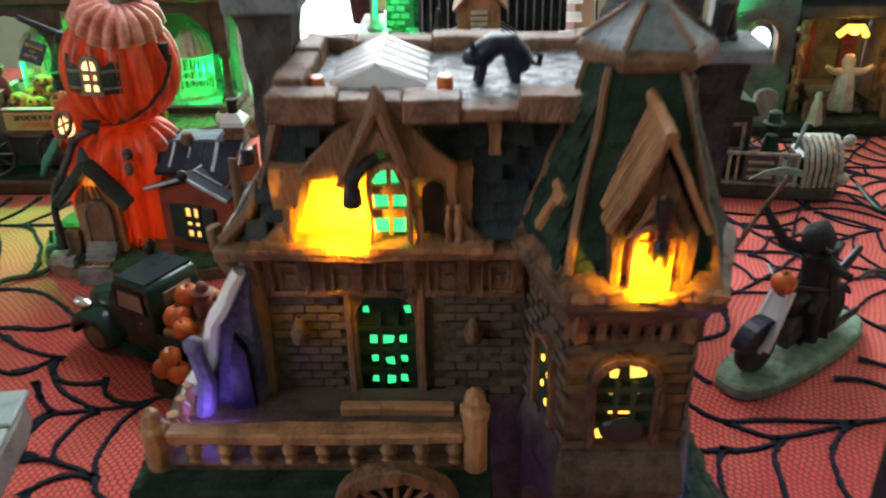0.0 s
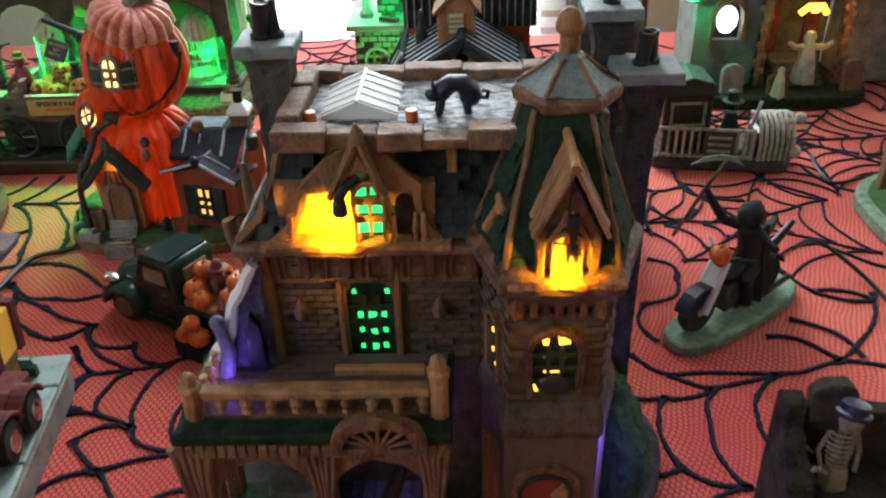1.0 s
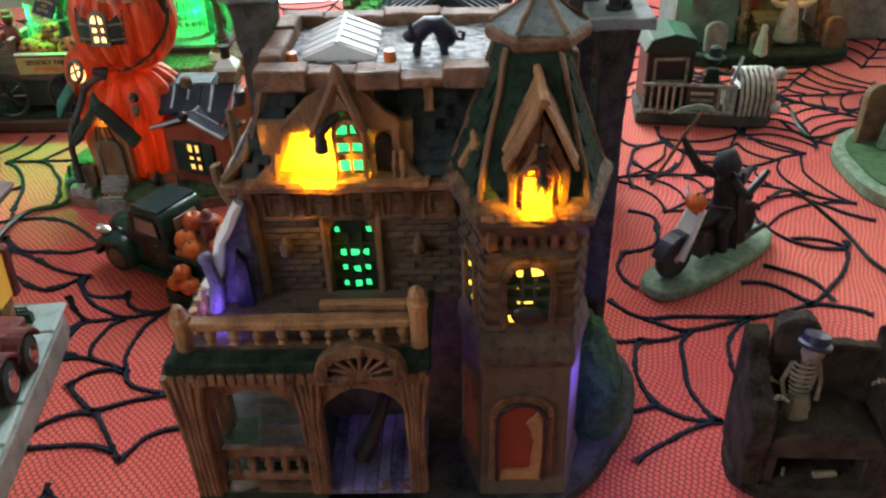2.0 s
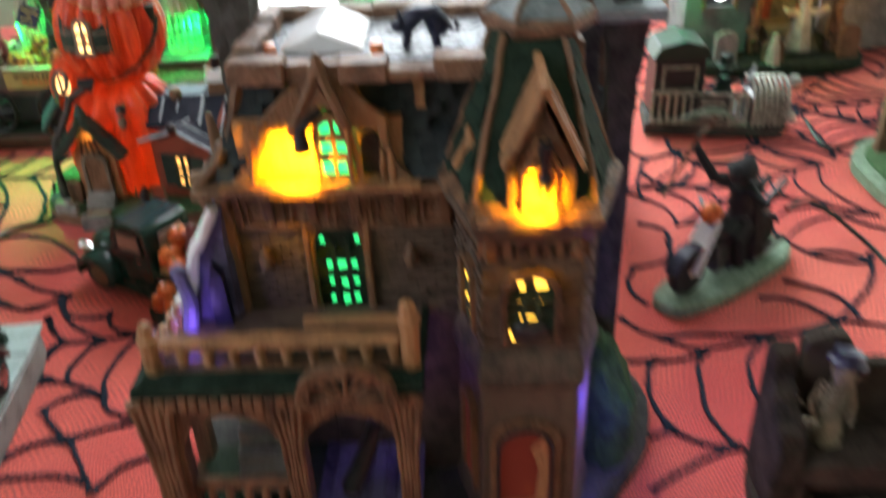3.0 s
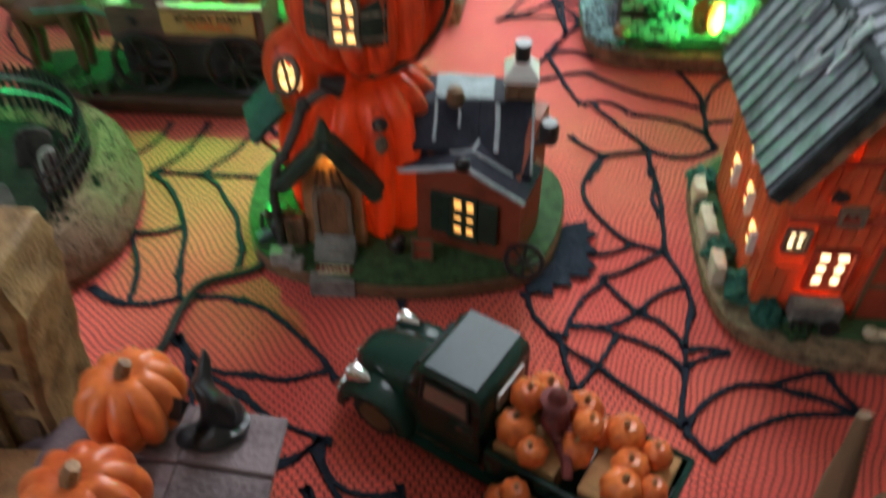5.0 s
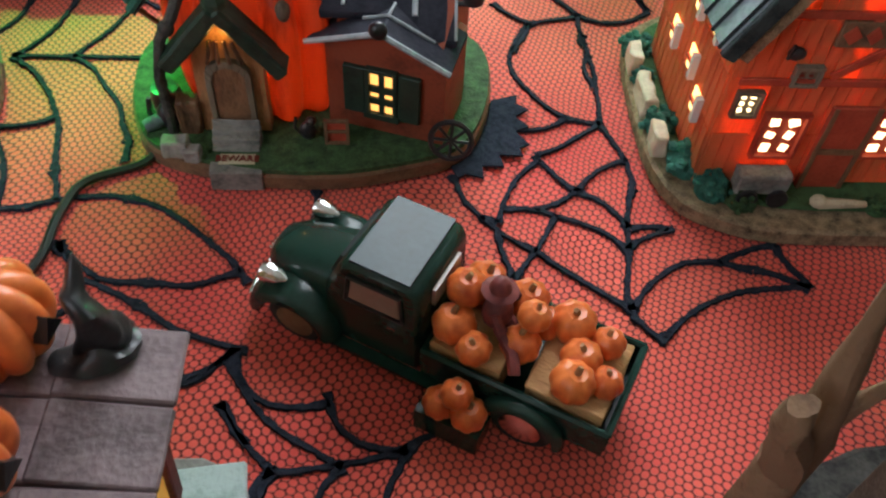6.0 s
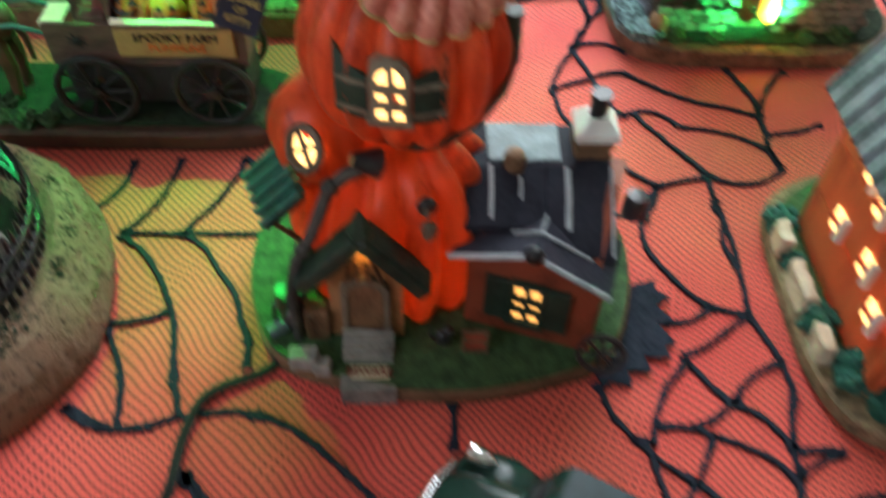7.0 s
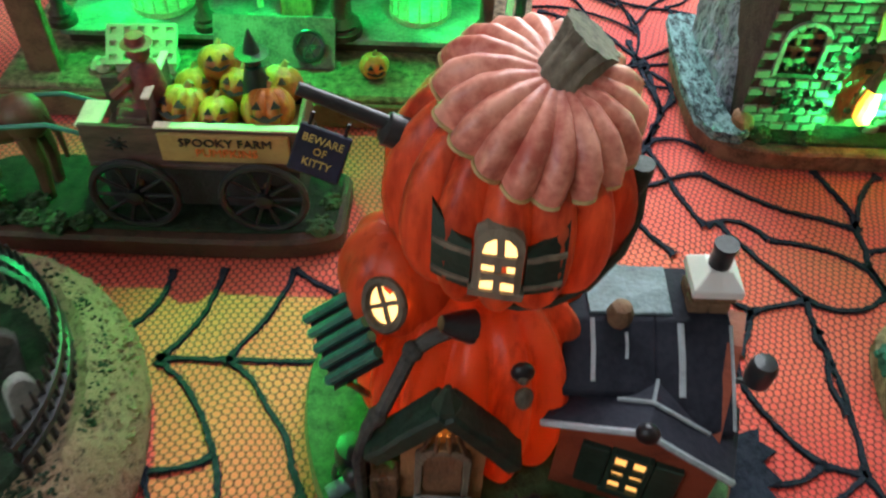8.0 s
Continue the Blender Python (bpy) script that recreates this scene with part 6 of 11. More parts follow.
    wpart("down_pipe", bm, M["darkstone"], spout, smooth=True)
    bm = bm_new()
    lathe(bm, [(0.0064, 0), (0.0056, 0.004), (0.0028, 0.012)], 10, m=pose(-0.1630, 0.6325, 0.1010, 0, -68, 14))
    wpart("funnel", bm, M["black"], spout, smooth=True)
    bm = bm_new()
    lathe(bm, [(0.0022, -0.006), (0.0036, 0.0), (0.0042, 0.004), (0.0042, 0.007), (0.002, 0.007)], 10, (-0.1128, 0.6545, 0.1512))
    wpart("gutter_head", bm, M["darkgreen"], spout, smooth=True)
    # telescope arm with the hanging board
    bm = bm_new()
    tube(bm, [(-0.1889, 0.6638, 0.161), (-0.2023, 0.6638, 0.1674), (-0.2199, 0.6638, 0.1754)], 0.0030, 9, 0.0022)
    lathe(bm, [(0.0056, -0.004), (0.0056, 0.003), (0.003, 0.005)], 10, m=pose(-0.1905, 0.6638, 0.1599, 0, -66, 0))
    arm = wpart("sign_arm", bm, M["black"], ph, "black pipe arm", smooth=True)
    sgn = pose(-0.2151, 0.6638, 0.1497, 62, 18, -6)
    bm = bm_new()
    box(bm, -0.0088, 0.0088, -0.0082, 0.0082, -0.001, 0.001)
    bmesh.ops.transform(bm, matrix=sgn, verts=bm.verts)
    wpart("hanging_board", bm, M["navy"], arm, "dark purple board with yellow letters", bevel=0.0006)
    bm = bm_new()
    for s in (-1, 1):
        tube(bm, [sgn @ Vector((s * 0.006, 0.008, 0)), sgn @ Vector((s * 0.006, 0.0125, 0.001))], 0.0007, 5)
    wpart("hanging_ring", bm, M["black"], arm)
    for w, y in (("BEWARE", 0.0040), ("OF", 0.0002), ("KITTY", -0.0038)):
        lettering("board_letters", w, 0.0036, M["yellowsign"], arm, sgn @ pose(0, y, 0.0011))
    # the upper pumpkin sits a little smaller and lower on its seam
    shrink = Matrix.Translation(Vector((-0.015, 0.010, 0.100))) @ Matrix.Scale(0.935, 4) @ Matrix.Translation(Vector((0.015, -0.010, -0.100)))
    for ob in (head, lid, spout, arm):
        ob.matrix_basis = shrink
    # porch gable: two heavy dark beams, a carved top, the door
    for s, (x1, z1) in ((-1, (-0.1950, 0.0520)), (1, (-0.1445, 0.0500))):
        bm = bm_new()
        d = Vector((x1 + 0.1695, 0, z1 - 0.0815))
        box(bm, 0, d.length, -0.0065, 0.0065, -0.0036, 0.0036, pose(-0.1695, 0.6175, 0.0815, 0, -math.degrees(math.atan2(d.z, d.x)), 0))
        ruffle(bm, 3, 0.0009, 120)
        wpart("porch_beam", bm, M["darkgreen"], ph, "dark green porch beam", bevel=0.0012)
    bm = bm_new()
    lathe(bm, [(0.0045, -0.004), (0.0050, 0.003), (0.0028, 0.008), (0.0012, 0.012)], 6, (-0.1695, 0.6160, 0.0820))
    wpart("porch_knob", bm, M["darkgreen"], ph)
    bm = bm_new()
    prism(bm, [(-0.1850, 0.012), (-0.1540, 0.012), (-0.1540, 0.053), (-0.1695, 0.0755), (-0.1850, 0.053)], 0.6195, 0.6260)
    dr = wpart("door_wall", bm, M["tanwood"], ph, "amber-lit wooden porch gable")
    bm = bm_new()
    pts = [(-0.1770, 0.019)] + arc(-0.1695, 0.043, 0.0075, 180, 0, 8) + [(-0.1620, 0.019)]
    prism(bm, pts, 0.6170, 0.6190)
    wpart("door", bm, M["brownwash"], dr, "dark arched wooden door", bevel=0.0004)
    bm = bm_new()
    for (a, b, c, d) in zip(pts, pts[1:], [(-0.1695 + (x + 0.1695) * 1.35, 0.019 + (z - 0.019) * 1.12) for x, z in pts][1:], [(-0.1695 + (x + 0.1695) * 1.35, 0.019 + (z - 0.019) * 1.12) for x, z in pts]):
        prism(bm, [a, b, c, d], 0.6160, 0.6195)
    wpart("door_frame", bm, M["stem"], dr, bevel=0.0003)
    bm = bm_new()
    for k in range(4):
        tube(bm, [(-0.1770 + k * 0.005, 0.6165, 0.053), (-0.1740 + k * 0.003, 0.6160, 0.065)], 0.0010, 5)
    wpart("door_carving", bm, M["brownwash"], dr)
    # stone steps with a lettered riser
    st = bm_new()
    for k in range(4):
        box(st, -0.1800, -0.1580, 0.6050 + k * 0.0030, 0.6150, 0.0, 0.0130 + k * 0.0032)
    ruffle(st, 2, 0.0005, 200)
    steps = wpart("front_steps", st, M["greystone"], ph, "grey stone steps with a lettered slab", bevel=0.0006)
    bm = bm_new()
    box(bm, -0.1800, -0.1560, 0.5915, 0.6060, -0.0005, 0.0112)
    ruffle(bm, 2, 0.0004, 200)
    slab = wpart("step_slab", bm, M["greystone"], steps, "pale stone slab lettered in red", bevel=0.0006)
    bm = bm_new()
    box(bm, -0.1762, -0.1598, 0.5968, 0.6034, 0.0105, 0.0118)
    wpart("slab_panel", bm, M["bone"], slab)
    lettering("slab_letters", "BEWARE", 0.0052, M["letterred"], steps, pose(-0.1680, 0.6000, 0.0120, 0, 0, 0))
    # keyhole ornament
    bm = bm_new()
    sphere(bm, (-0.1443, 0.6300, 0.0830), 0.0042, 0.0030, 0.0044, 12, 8)
    orn = wpart("wall_ornament", bm, M["black"], ph, "dark keyhole ornament with a pale drop", smooth=True)
    bm = bm_new()
    sphere(bm, (-0.1435, 0.6255, 0.0740), 0.0032, 0.0030, 0.0050, 12, 8), sphere(bm, (-0.1440, 0.6272, 0.0820), 0.0018, 0.0018, 0.002, 8, 6)
    wpart("ornament_drop", bm, M["stem"], orn, smooth=True)
    # cottage wing, turned a little to the side: a slope towards the front, with a low gable over the window
    bm = bm_new()
    prism(bm, [(-0.1300, 0.011), (-0.0735, 0.011), (-0.0735, 0.0545), (-0.1023, 0.0665), (-0.1300, 0.0565)], 0.6205, 0.6560)
    prism(bm, [(0.6240, 0.011), (0.6720, 0.011), (0.6720, 0.0790), (0.6560, 0.0790), (0.6240, 0.0595)], -0.1270, -0.0770, "x")
    cot = wpart("cottage_wall", bm, M["cottageplaster"], ph, "orange plaster cottage wing")
    bm = bm_new()
    prism(bm, [(0.6320, 0.0660), (0.6320, 0.0694), (0.6540, 0.0826), (0.6800, 0.0826), (0.6800, 0.0798), (0.6556, 0.0794)], -0.1290, -0.0960, "x")
    prism(bm, [(0.6210, 0.0594), (0.6210, 0.0628), (0.6540, 0.0826), (0.6800, 0.0826), (0.6800, 0.0798), (0.6556, 0.0794)], -0.0960, -0.0690, "x")
    ruffle(bm, 1, 0.0006, 150)
    rf = wpart("cottage_roof", bm, M["nightroof"], ph, "blue-black slab roof with pale edges", bevel=0.0006)
    bm = bm_new()
    prism(bm, [(-0.1373, 0.0565), (-0.1373, 0.0592), (-0.1023, 0.0715), (-0.0703, 0.0580), (-0.0710, 0.0550), (-0.1023, 0.0685)], 0.6155, 0.6460)
    for v in bm.verts:
        if v.co.y > 0.64 and v.co.x < -0.12:
            v.co.x = -0.1290
    ruffle(bm, 1, 0.0005, 150)
    turned = [cot]
    turned.append(wpart("front_gable", bm, M["nightroof"], rf, "low blue-black gable over the window", bevel=0.0005))
    slope = lambda y: 0.0595 + (y - 0.6155) * 0.60
    for x, ya, yb, w in ((-0.1185, 0.6350, 0.6540, 0.0009), (-0.1065, 0.6420, 0.6500, 0.0007), (-0.0872, 0.6310, 0.6530, 0.0013), (-0.0694, 0.6215, 0.6530, 0.0007)):
        bm = bm_new()
        tube(bm, [(x, ya, slope(ya) + 0.0004), (x + 0.0003, (ya + yb) / 2, slope((ya + yb) / 2) + 0.0004), (x, yb, slope(yb) + 0.0004)], w, 6)
        wpart("roof_seam", bm, M["slate"], rf, "worn pale roof seam", smooth=True)
    for pts in ([(-0.1373, 0.0586), (-0.1023, 0.0709)], [(-0.1023, 0.0709), (-0.0703, 0.0573)]):
        bm = bm_new()
        tube(bm, [(pts[0][0], 0.6151, pts[0][1]), ((pts[0][0] + pts[1][0]) / 2, 0.6149, (pts[0][1] + pts[1][1]) / 2), (pts[1][0], 0.6151, pts[1][1])], 0.0013, 6)
        turned.append(wpart("verge_board", bm, M["slate"], rf, "pale worn verge", smooth=True))
    bm = bm_new()
    tube(bm, [(-0.1140, 0.6275, 0.0680), (-0.1023, 0.6273, 0.0721), (-0.0810, 0.6275, 0.0631)], 0.0008, 6)
    tube(bm, [(-0.1023, 0.6273, 0.0721), (-0.1023, 0.6370, 0.0722)], 0.0007, 6)
    turned.append(wpart("gable_seam", bm, M["slate"], rf, "thin pale seam across the gable", smooth=True))
    bm = bm_new()
    box(bm, -0.1195, -0.0895, 0.6560, 0.6790, 0.0826, 0.0840)
    ruffle(bm, 3, 0.0005, 200)
    wpart("upper_roof", bm, M["tealslate"], rf, "teal-grey upper roof patch", bevel=0.0004)
    ch = bm_new()
    box(ch, -0.0825, -0.0700, 0.6590, 0.6710, 0.058, 0.0940)
    col = wpart("chimney", ch, M["mud"], ph, "brown brick cottage chimney")
    pc = bm_new()
    box(pc, -0.0036, 0.0036, -0.0036, 0.0036, -0.0024, 0.0024)
    bmesh.ops.bevel(pc, geom=pc.edges[:], offset=0.0006, segments=1, affect="EDGES")
    bk = piece("brick", pc, M["mud"])
    scatter("brick", bk, None, col, [ph.matrix_basis.inverted() @ pose(-0.0762 + sx * 0.0037 + (0.0005 if k % 2 else -0.0005), 0.665 + sy * 0.0037, 0.0625 + k * 0.0056) for k in range(6) for sx in (-1, 1) for sy in (-1, 1)])
    bm = bm_new()
    lathe(bm, [(0.0125, 0.0925), (0.0125, 0.0960), (0.0060, 0.1015), (0.0055, 0.1015)], 4, (-0.0762, 0.665, 0), turn=math.pi / 4)
    wpart("chimney_cap", bm, M["white"], col, "off-white chimney cap", bevel=0.0005)
    bm = bm_new()
    lathe(bm, [(0.0040, 0.1005), (0.0038, 0.108), (0.0044, 0.110), (0.0044, 0.1115), (0.003, 0.1115)], 12, (-0.0762, 0.665, 0))
    wpart("chimney_pot", bm, M["black"], col, smooth=True)
    bm = bm_new()
    lathe(bm, [(0.0042, 0.0), (0.0050, 0.004), (0.0036, 0.008), (0.0012, 0.009)], 9, (-0.1090, 0.6545, 0.0815))
    wpart("roof_stub", bm, M["mud"], rf, smooth=True)
    bm = bm_new()
    sphere(bm, (-0.1023, 0.6135, 0.0735), 0.0042, 0.0034, 0.0042, 12, 8)
    turned.append(wpart("gable_lamp", bm, M["black"], rf, "black ball on the gable's peak", smooth=True))
    # cottage window
    cx, z0, z1, hw, y = -0.1030, 0.0240, 0.0470, 0.0056, 0.6200
    fr = bm_new()
    for q in ((cx - hw - 0.002, cx - hw, z0 - 0.002, z1 + 0.002), (cx + hw, cx + hw + 0.002, z0 - 0.002, z1 + 0.002), (cx - hw, cx + hw, z1, z1 + 0.002), (cx - hw - 0.003, cx + hw + 0.003, z0 - 0.0035, z0)):
        box(fr, q[0], q[1], y - 0.0028, y + 0.001, q[2], q[3])
    fo = wpart("window_frame", fr, M["darkgreen"], cot, bevel=0.0003)
    bm = bm_new()
    box(bm, cx - 0.0013, cx + 0.0013, y - 0.0016, y, z0, z1)
    for z in (z0 + 0.0068, z0 + 0.0136):
        box(bm, cx - hw, cx + hw, y - 0.0017, y, z - 0.0018, z + 0.0018)
    wpart("glazing_cross", bm, M["darkgreen"], fo)
    bm = bm_new()
    box(bm, cx - hw, cx + hw, y - 0.0004, y + 0.0001, z0, z1)
    wpart("pane", bm, M["cottagepane"], fo)
    for s in (-1, 1):
        bm = bm_new()
        x = cx + s * (hw + 0.0075)
        box(bm, x - 0.0052, x + 0.0052, y - 0.0020, y + 0.001, z0 - 0.002, z1 + 0.001)
        wpart("shutter", bm, M["darkgreen"], fo, "dark cottage shutter", bevel=0.0004)
    aside = Matrix.Translation((0.0347, -0.0415, 0)) @ Matrix.Rotation(radians(-18), 4, "Z") @ Matrix.Translation((-0.0347, 0.0415, 0))
    for ob in turned:
        ob.matrix_basis = aside
    bm = bm_new()
    lathe(bm, [(0.0046, -0.0055), (0.0050, -0.003), (0.0050, 0.003), (0.0040, 0.0055), (0.001, 0.006)], 12, (-0.0617, 0.6360, 0.0790))
    tube(bm, [(-0.0720, 0.638, 0.071), (-0.0627, 0.636, 0.0725)], 0.0012, 6)
    wpart("side_lantern", bm, M["black"], ph, "black hanging lantern", smooth=True)
    # wagon wheel, crate, barrel and small black cats round the house
    bm = bm_new()
    tube(bm, [(0.0095 * math.cos(2 * math.pi * i / 20), 0, 0.0095 * math.sin(2 * math.pi * i / 20)) for i in range(21)], 0.0014, 6)
    for i in range(4):
        a = math.pi * i / 4
        tube(bm, [(-0.009 * math.cos(a), 0, -0.009 * math.sin(a)), (0.009 * math.cos(a), 0, 0.009 * math.sin(a))], 0.0008, 5)
    bmesh.ops.transform(bm, matrix=pose(-0.0700, 0.6035, 0.0215, -14, 0, -10), verts=bm.verts)
    wpart("leaning_wheel", bm, M["black"], ph, "black cart wheel leaning on the wall", smooth=True)
    bm = bm_new()
    for x in (-0.1285, -0.1185):
        box(bm, x, x + 0.0014, 0.6105, 0.6125, 0.0115, 0.0260)
    for z in (0.0115, 0.0185, 0.0246):
        box(bm, -0.1271, -0.1185, 0.6107, 0.6123, z, z + 0.0014)
    wpart("small_notice_frame", bm, M["mud"], ph, "brown wooden notice frame")
    bm = bm_new()
    box(bm, -0.1271, -0.1185, 0.6117, 0.6122, 0.0129, 0.0246)
    wpart("small_notice", bm, M["red"], ph)
    for x, y, sc in ((-0.1365, 0.6150, 1.0), (-0.2020, 0.6240, 1.5)):
        bm = bm_new()
        sphere(bm, (x, y, 0.0165), 0.004 * sc, 0.003 * sc, 0.0052 * sc, 10, 6), sphere(bm, (x + 0.002 * sc, y - 0.001, 0.0165 + 0.0065 * sc), 0.0026 * sc, 0.0026 * sc, 0.0024 * sc, 8, 6)
        tube(bm, [(x - 0.003 * sc, y, 0.014), (x - 0.006 * sc, y, 0.018), (x - 0.005 * sc, y, 0.018 + 0.006 * sc)], 0.0008 * sc, 5)
        wpart("cat_ornament", bm, M["black"], ph, "small black cat ornament", smooth=True)
    bm = bm_new()
    lathe(bm, [(0.0060, 0.0110), (0.0072, 0.0150), (0.0074, 0.0210), (0.0064, 0.0260), (0.0050, 0.0262)], 14, (-0.2040, 0.6330, 0), ribs=14, depth=0.05)
    wpart("rain_barrel", bm, M["black"], ph, "dark rain barrel under the down pipe", smooth=True)
    bm = bm_new()
    box(bm, -0.1965, -0.1855, 0.6170, 0.6260, 0.0105, 0.0300)
    ruffle(bm, 2, 0.0009, 220)
    wpart("porch_pier", bm, M["brownwash"], ph, "dark brown pier beside the door", bevel=0.0008)
    bm = bm_new()
    lathe(bm, [(0.0030, -0.0050), (0.0034, -0.0030), (0.0034, 0.0030), (0.0028, 0.0052)], 10, m=pose(-0.2085, 0.6210, 0.0148, 0, 80, 30))
    wpart("milk_can", bm, M["tealslate"], ph, "grey-green can lying on the lawn", smooth=True)
    for x, y, sx, sy, sz in ((-0.196, 0.605, 0.006, 0.004, 0.008), (-0.188, 0.6015, 0.004, 0.003, 0.006)):
        bm = bm_new()
        box(bm, x - sx, x + sx, y - sy, y + sy, 0.010, 0.0115 + sz)
        ruffle(bm, 2, 0.0008, 260)
        wpart("garden_stone", bm, M["greystone"], ph, bevel=0.0008)
    bulb("lower_pumpkin_bulb", (-0.158, 0.664, 0.042), 0.068, (1.0, 0.42, 0.13), 0.006)
    bulb("upper_pumpkin_bulb", (-0.152, 0.667, 0.135), 0.05, (1.0, 0.32, 0.08), 0.006)
    bulb("cottage_bulb", (-0.098, 0.650, 0.040), 0.025, (1.0, 0.35, 0.08), 0.004)
    bulb("porch_bulb", (-0.1695, 0.6145, 0.0670), 0.0030, (1.0, 0.5, 0.1), 0.001)


pumpkin_house()


# ---- the green pick-up truck ----
def small_pumpkin(name, r, at, label, rz=0, tilt=0, group="pumpkins", face=False, flesh="pumpkin"):
    """A loose pumpkin: ribbed body and stem."""
    th = thing(name, label, "pumpkin", pose(*at, tilt, 0, rz), group)
    bm = bm_new()
    big = r > 0.012
    gourd(bm, (0, 0, r * 0.82), r, r * 0.86, 10 if big else 8, 0.17 if big else 0.12, 100 if big else 40, 20 if big else 9, 0.2)
    part("flesh", bm, M[flesh], th, smooth=True)
    bm = bm_new()
    tube(bm, [(0, 0, r * 1.40), (r * 0.05, 0, r * 1.65), (r * 0.15, 0, r * 1.82)], r * 0.18, 7, r * 0.12)
    part("stem", bm, M["tanwood"], th, smooth=True)
    if face:
        for nm, poly in (("carved_eye", [(-0.52, 0.95), (-0.16, 0.90), (-0.30, 1.22)]), ("carved_eye", [(0.52, 0.95), (0.16, 0.90), (0.30, 1.22)]), ("carved_mouth", [(-0.58, 0.72), (-0.3, 0.5), (0, 0.42), (0.3, 0.5), (0.58, 0.72), (0.24, 0.66), (0.1, 0.56), (-0.1, 0.70), (-0.26, 0.6)])):
            bm = bm_new()
            prism(bm, [(x * r, z * r) for x, z in poly], -r * 0.99, -r * 0.62)
            part(nm, bm, M["letterblack"], th)
    return th


def truck():
    m = pose(-0.0792, 0.5055, 0, 0, 0, -29) @ Matrix.Diagonal((1.05, 1.0, 0.96, 1))
    tr = thing("pickup_truck", "dark green vintage pickup truck with straw in its bed", "truck", m)
    w = 0.0205
    # bonnet, cab, bed; x runs from nose (minus) to tail (plus)
    bm = bm_new()
    rings = []
    for x, hw, top in ((-0.0675, 0.0070, 0.0290), (-0.0660, 0.0098, 0.0325), (-0.0600, 0.0125, 0.0360), (-0.0500, 0.0145, 0.0390), (-0.0350, 0.0165, 0.0415)):
        rings.append([bm.verts.new((x, hw * y, 0.012 + (top - 0.012) * z)) for y, z in ((-1, 0), (-1.04, 0.45), (-0.96, 0.74), (-0.72, 0.92), (-0.35, 0.985), (0, 1), (0.35, 0.985), (0.72, 0.92), (0.96, 0.74), (1.04, 0.45), (1, 0))])
    for a, b in zip(rings, rings[1:]):
        for i in range(11):
            bm.faces.new((a[i], a[(i + 1) % 11], b[(i + 1) % 11], b[i]))
    bm.faces.new(rings[0][::-1]), bm.faces.new(rings[-1])
    bmesh.ops.recalc_face_normals(bm, faces=bm.faces[:])
    bonnet = part("bonnet", bm, M["truck"], tr, "rounded dark green bonnet", smooth=True)
    bm = bm_new()
    for k in range(7):
        box(bm, -0.0690, -0.0672, -0.0058 + k * 0.0017, -0.0050 + k * 0.0017, 0.014, 0.0275)
    part("grille_bar", bm, M["chrome"], bonnet)
    cab = bm_new()
    prism(cab, [(-0.038, 0.010), (-0.036, 0.040), (-0.029, 0.0575), (-0.024, 0.0600), (-0.003, 0.0600), (0.002, 0.0570), (0.003, 0.010)], -w * 0.94, w * 0.94)
    cb = part("cab", cab, M["truck"], tr, "dark green rounded cab", bevel=0.0022, smooth=True)
    bm = bm_new()
    box(bm, -0.0255, -0.0025, -w * 0.86, w * 0.86, 0.0592, 0.0606)
    part("cab_roof", bm, M["roofgloss"], cb, "flat glossy roof of the cab", bevel=0.0005)
    for s in (-1, 1):
        bm = bm_new()
        prism(bm, [(-0.0255, 0.0405), (-0.0240, 0.0525), (-0.0060, 0.0525), (-0.0050, 0.0405)], s * (w * 0.94 - 0.0008), s * (w * 0.94 + 0.0006))
        part("side_window", bm, M["pane"], cb, "pinkish-grey cab window", bevel=0.0004)
        bm = bm_new()
        tube(bm, [(-0.0265, s * (w * 0.94 + 0.0006), 0.0395), (-0.0250, s * (w * 0.94 + 0.0006), 0.0535), (-0.0050, s * (w * 0.94 + 0.0006), 0.0535), (-0.0040, s * (w * 0.94 + 0.0006), 0.0395), (-0.0265, s * (w * 0.94 + 0.0006), 0.0395)], 0.0008, 5)
        part("window_trim", bm, M["black"], cb)
        bm = bm_new()
        box(bm, -0.0095, -0.0065, s * w * 0.94, s * (w * 0.94 + 0.0014), 0.0335, 0.0345)
        part("door_handle", bm, M["chrome"], cb)
    bm = bm_new()
    box(bm, -0.0010, 0.0004, -0.013, 0.013, 0.0, 0.0125, pose(-0.0352, 0, 0.0425, 0, 22))
    part("windscreen", bm, M["black"], cb, "dark glossy windscreen")
    bm = bm_new()
    box(bm, 0.0022, 0.0036, -0.010, 0.010, 0.044, 0.053)
    part("rear_window", bm, M["pane"], cb, "pale cab back window")
    bed = bm_new()
    box(bed, 0.004, 0.0725, -w, w, 0.014, 0.018)
    for s in (-1, 1):
        box(bed, 0.004, 0.0725, s * w - 0.0012, s * w + 0.0012, 0.018, 0.0290)
    box(bed, 0.0708, 0.0730, -w, w, 0.018, 0.0290), box(bed, 0.0035, 0.0055, -w, w, 0.018, 0.0290)
    bd = part("truck_bed", bed, M["truck"], tr, "open dark green cargo bed", bevel=0.0006)
    bm = bm_new()
    for s in (-1, 1):
        tube(bm, [(0.004, s * w, 0.0295), (0.0725, s * w, 0.0295)], 0.0014, 6)
    tube(bm, [(0.0722, -w, 0.0295), (0.0722, w, 0.0295)], 0.0014, 6)
    part("bed_rail", bm, M["truck"], bd, smooth=True)
    # fenders, wheels, running board, lamps
    for x in (-0.048, 0.044):
        for s in (-1, 1):
            bm = bm_new()
            y0, y1 = (s * 0.0110, s * 0.0262) if x < 0 else (s * w, s * 0.0262)
            ro, ri = (0.0190, 0.0128) if x < 0 else (0.0165, 0.0128)
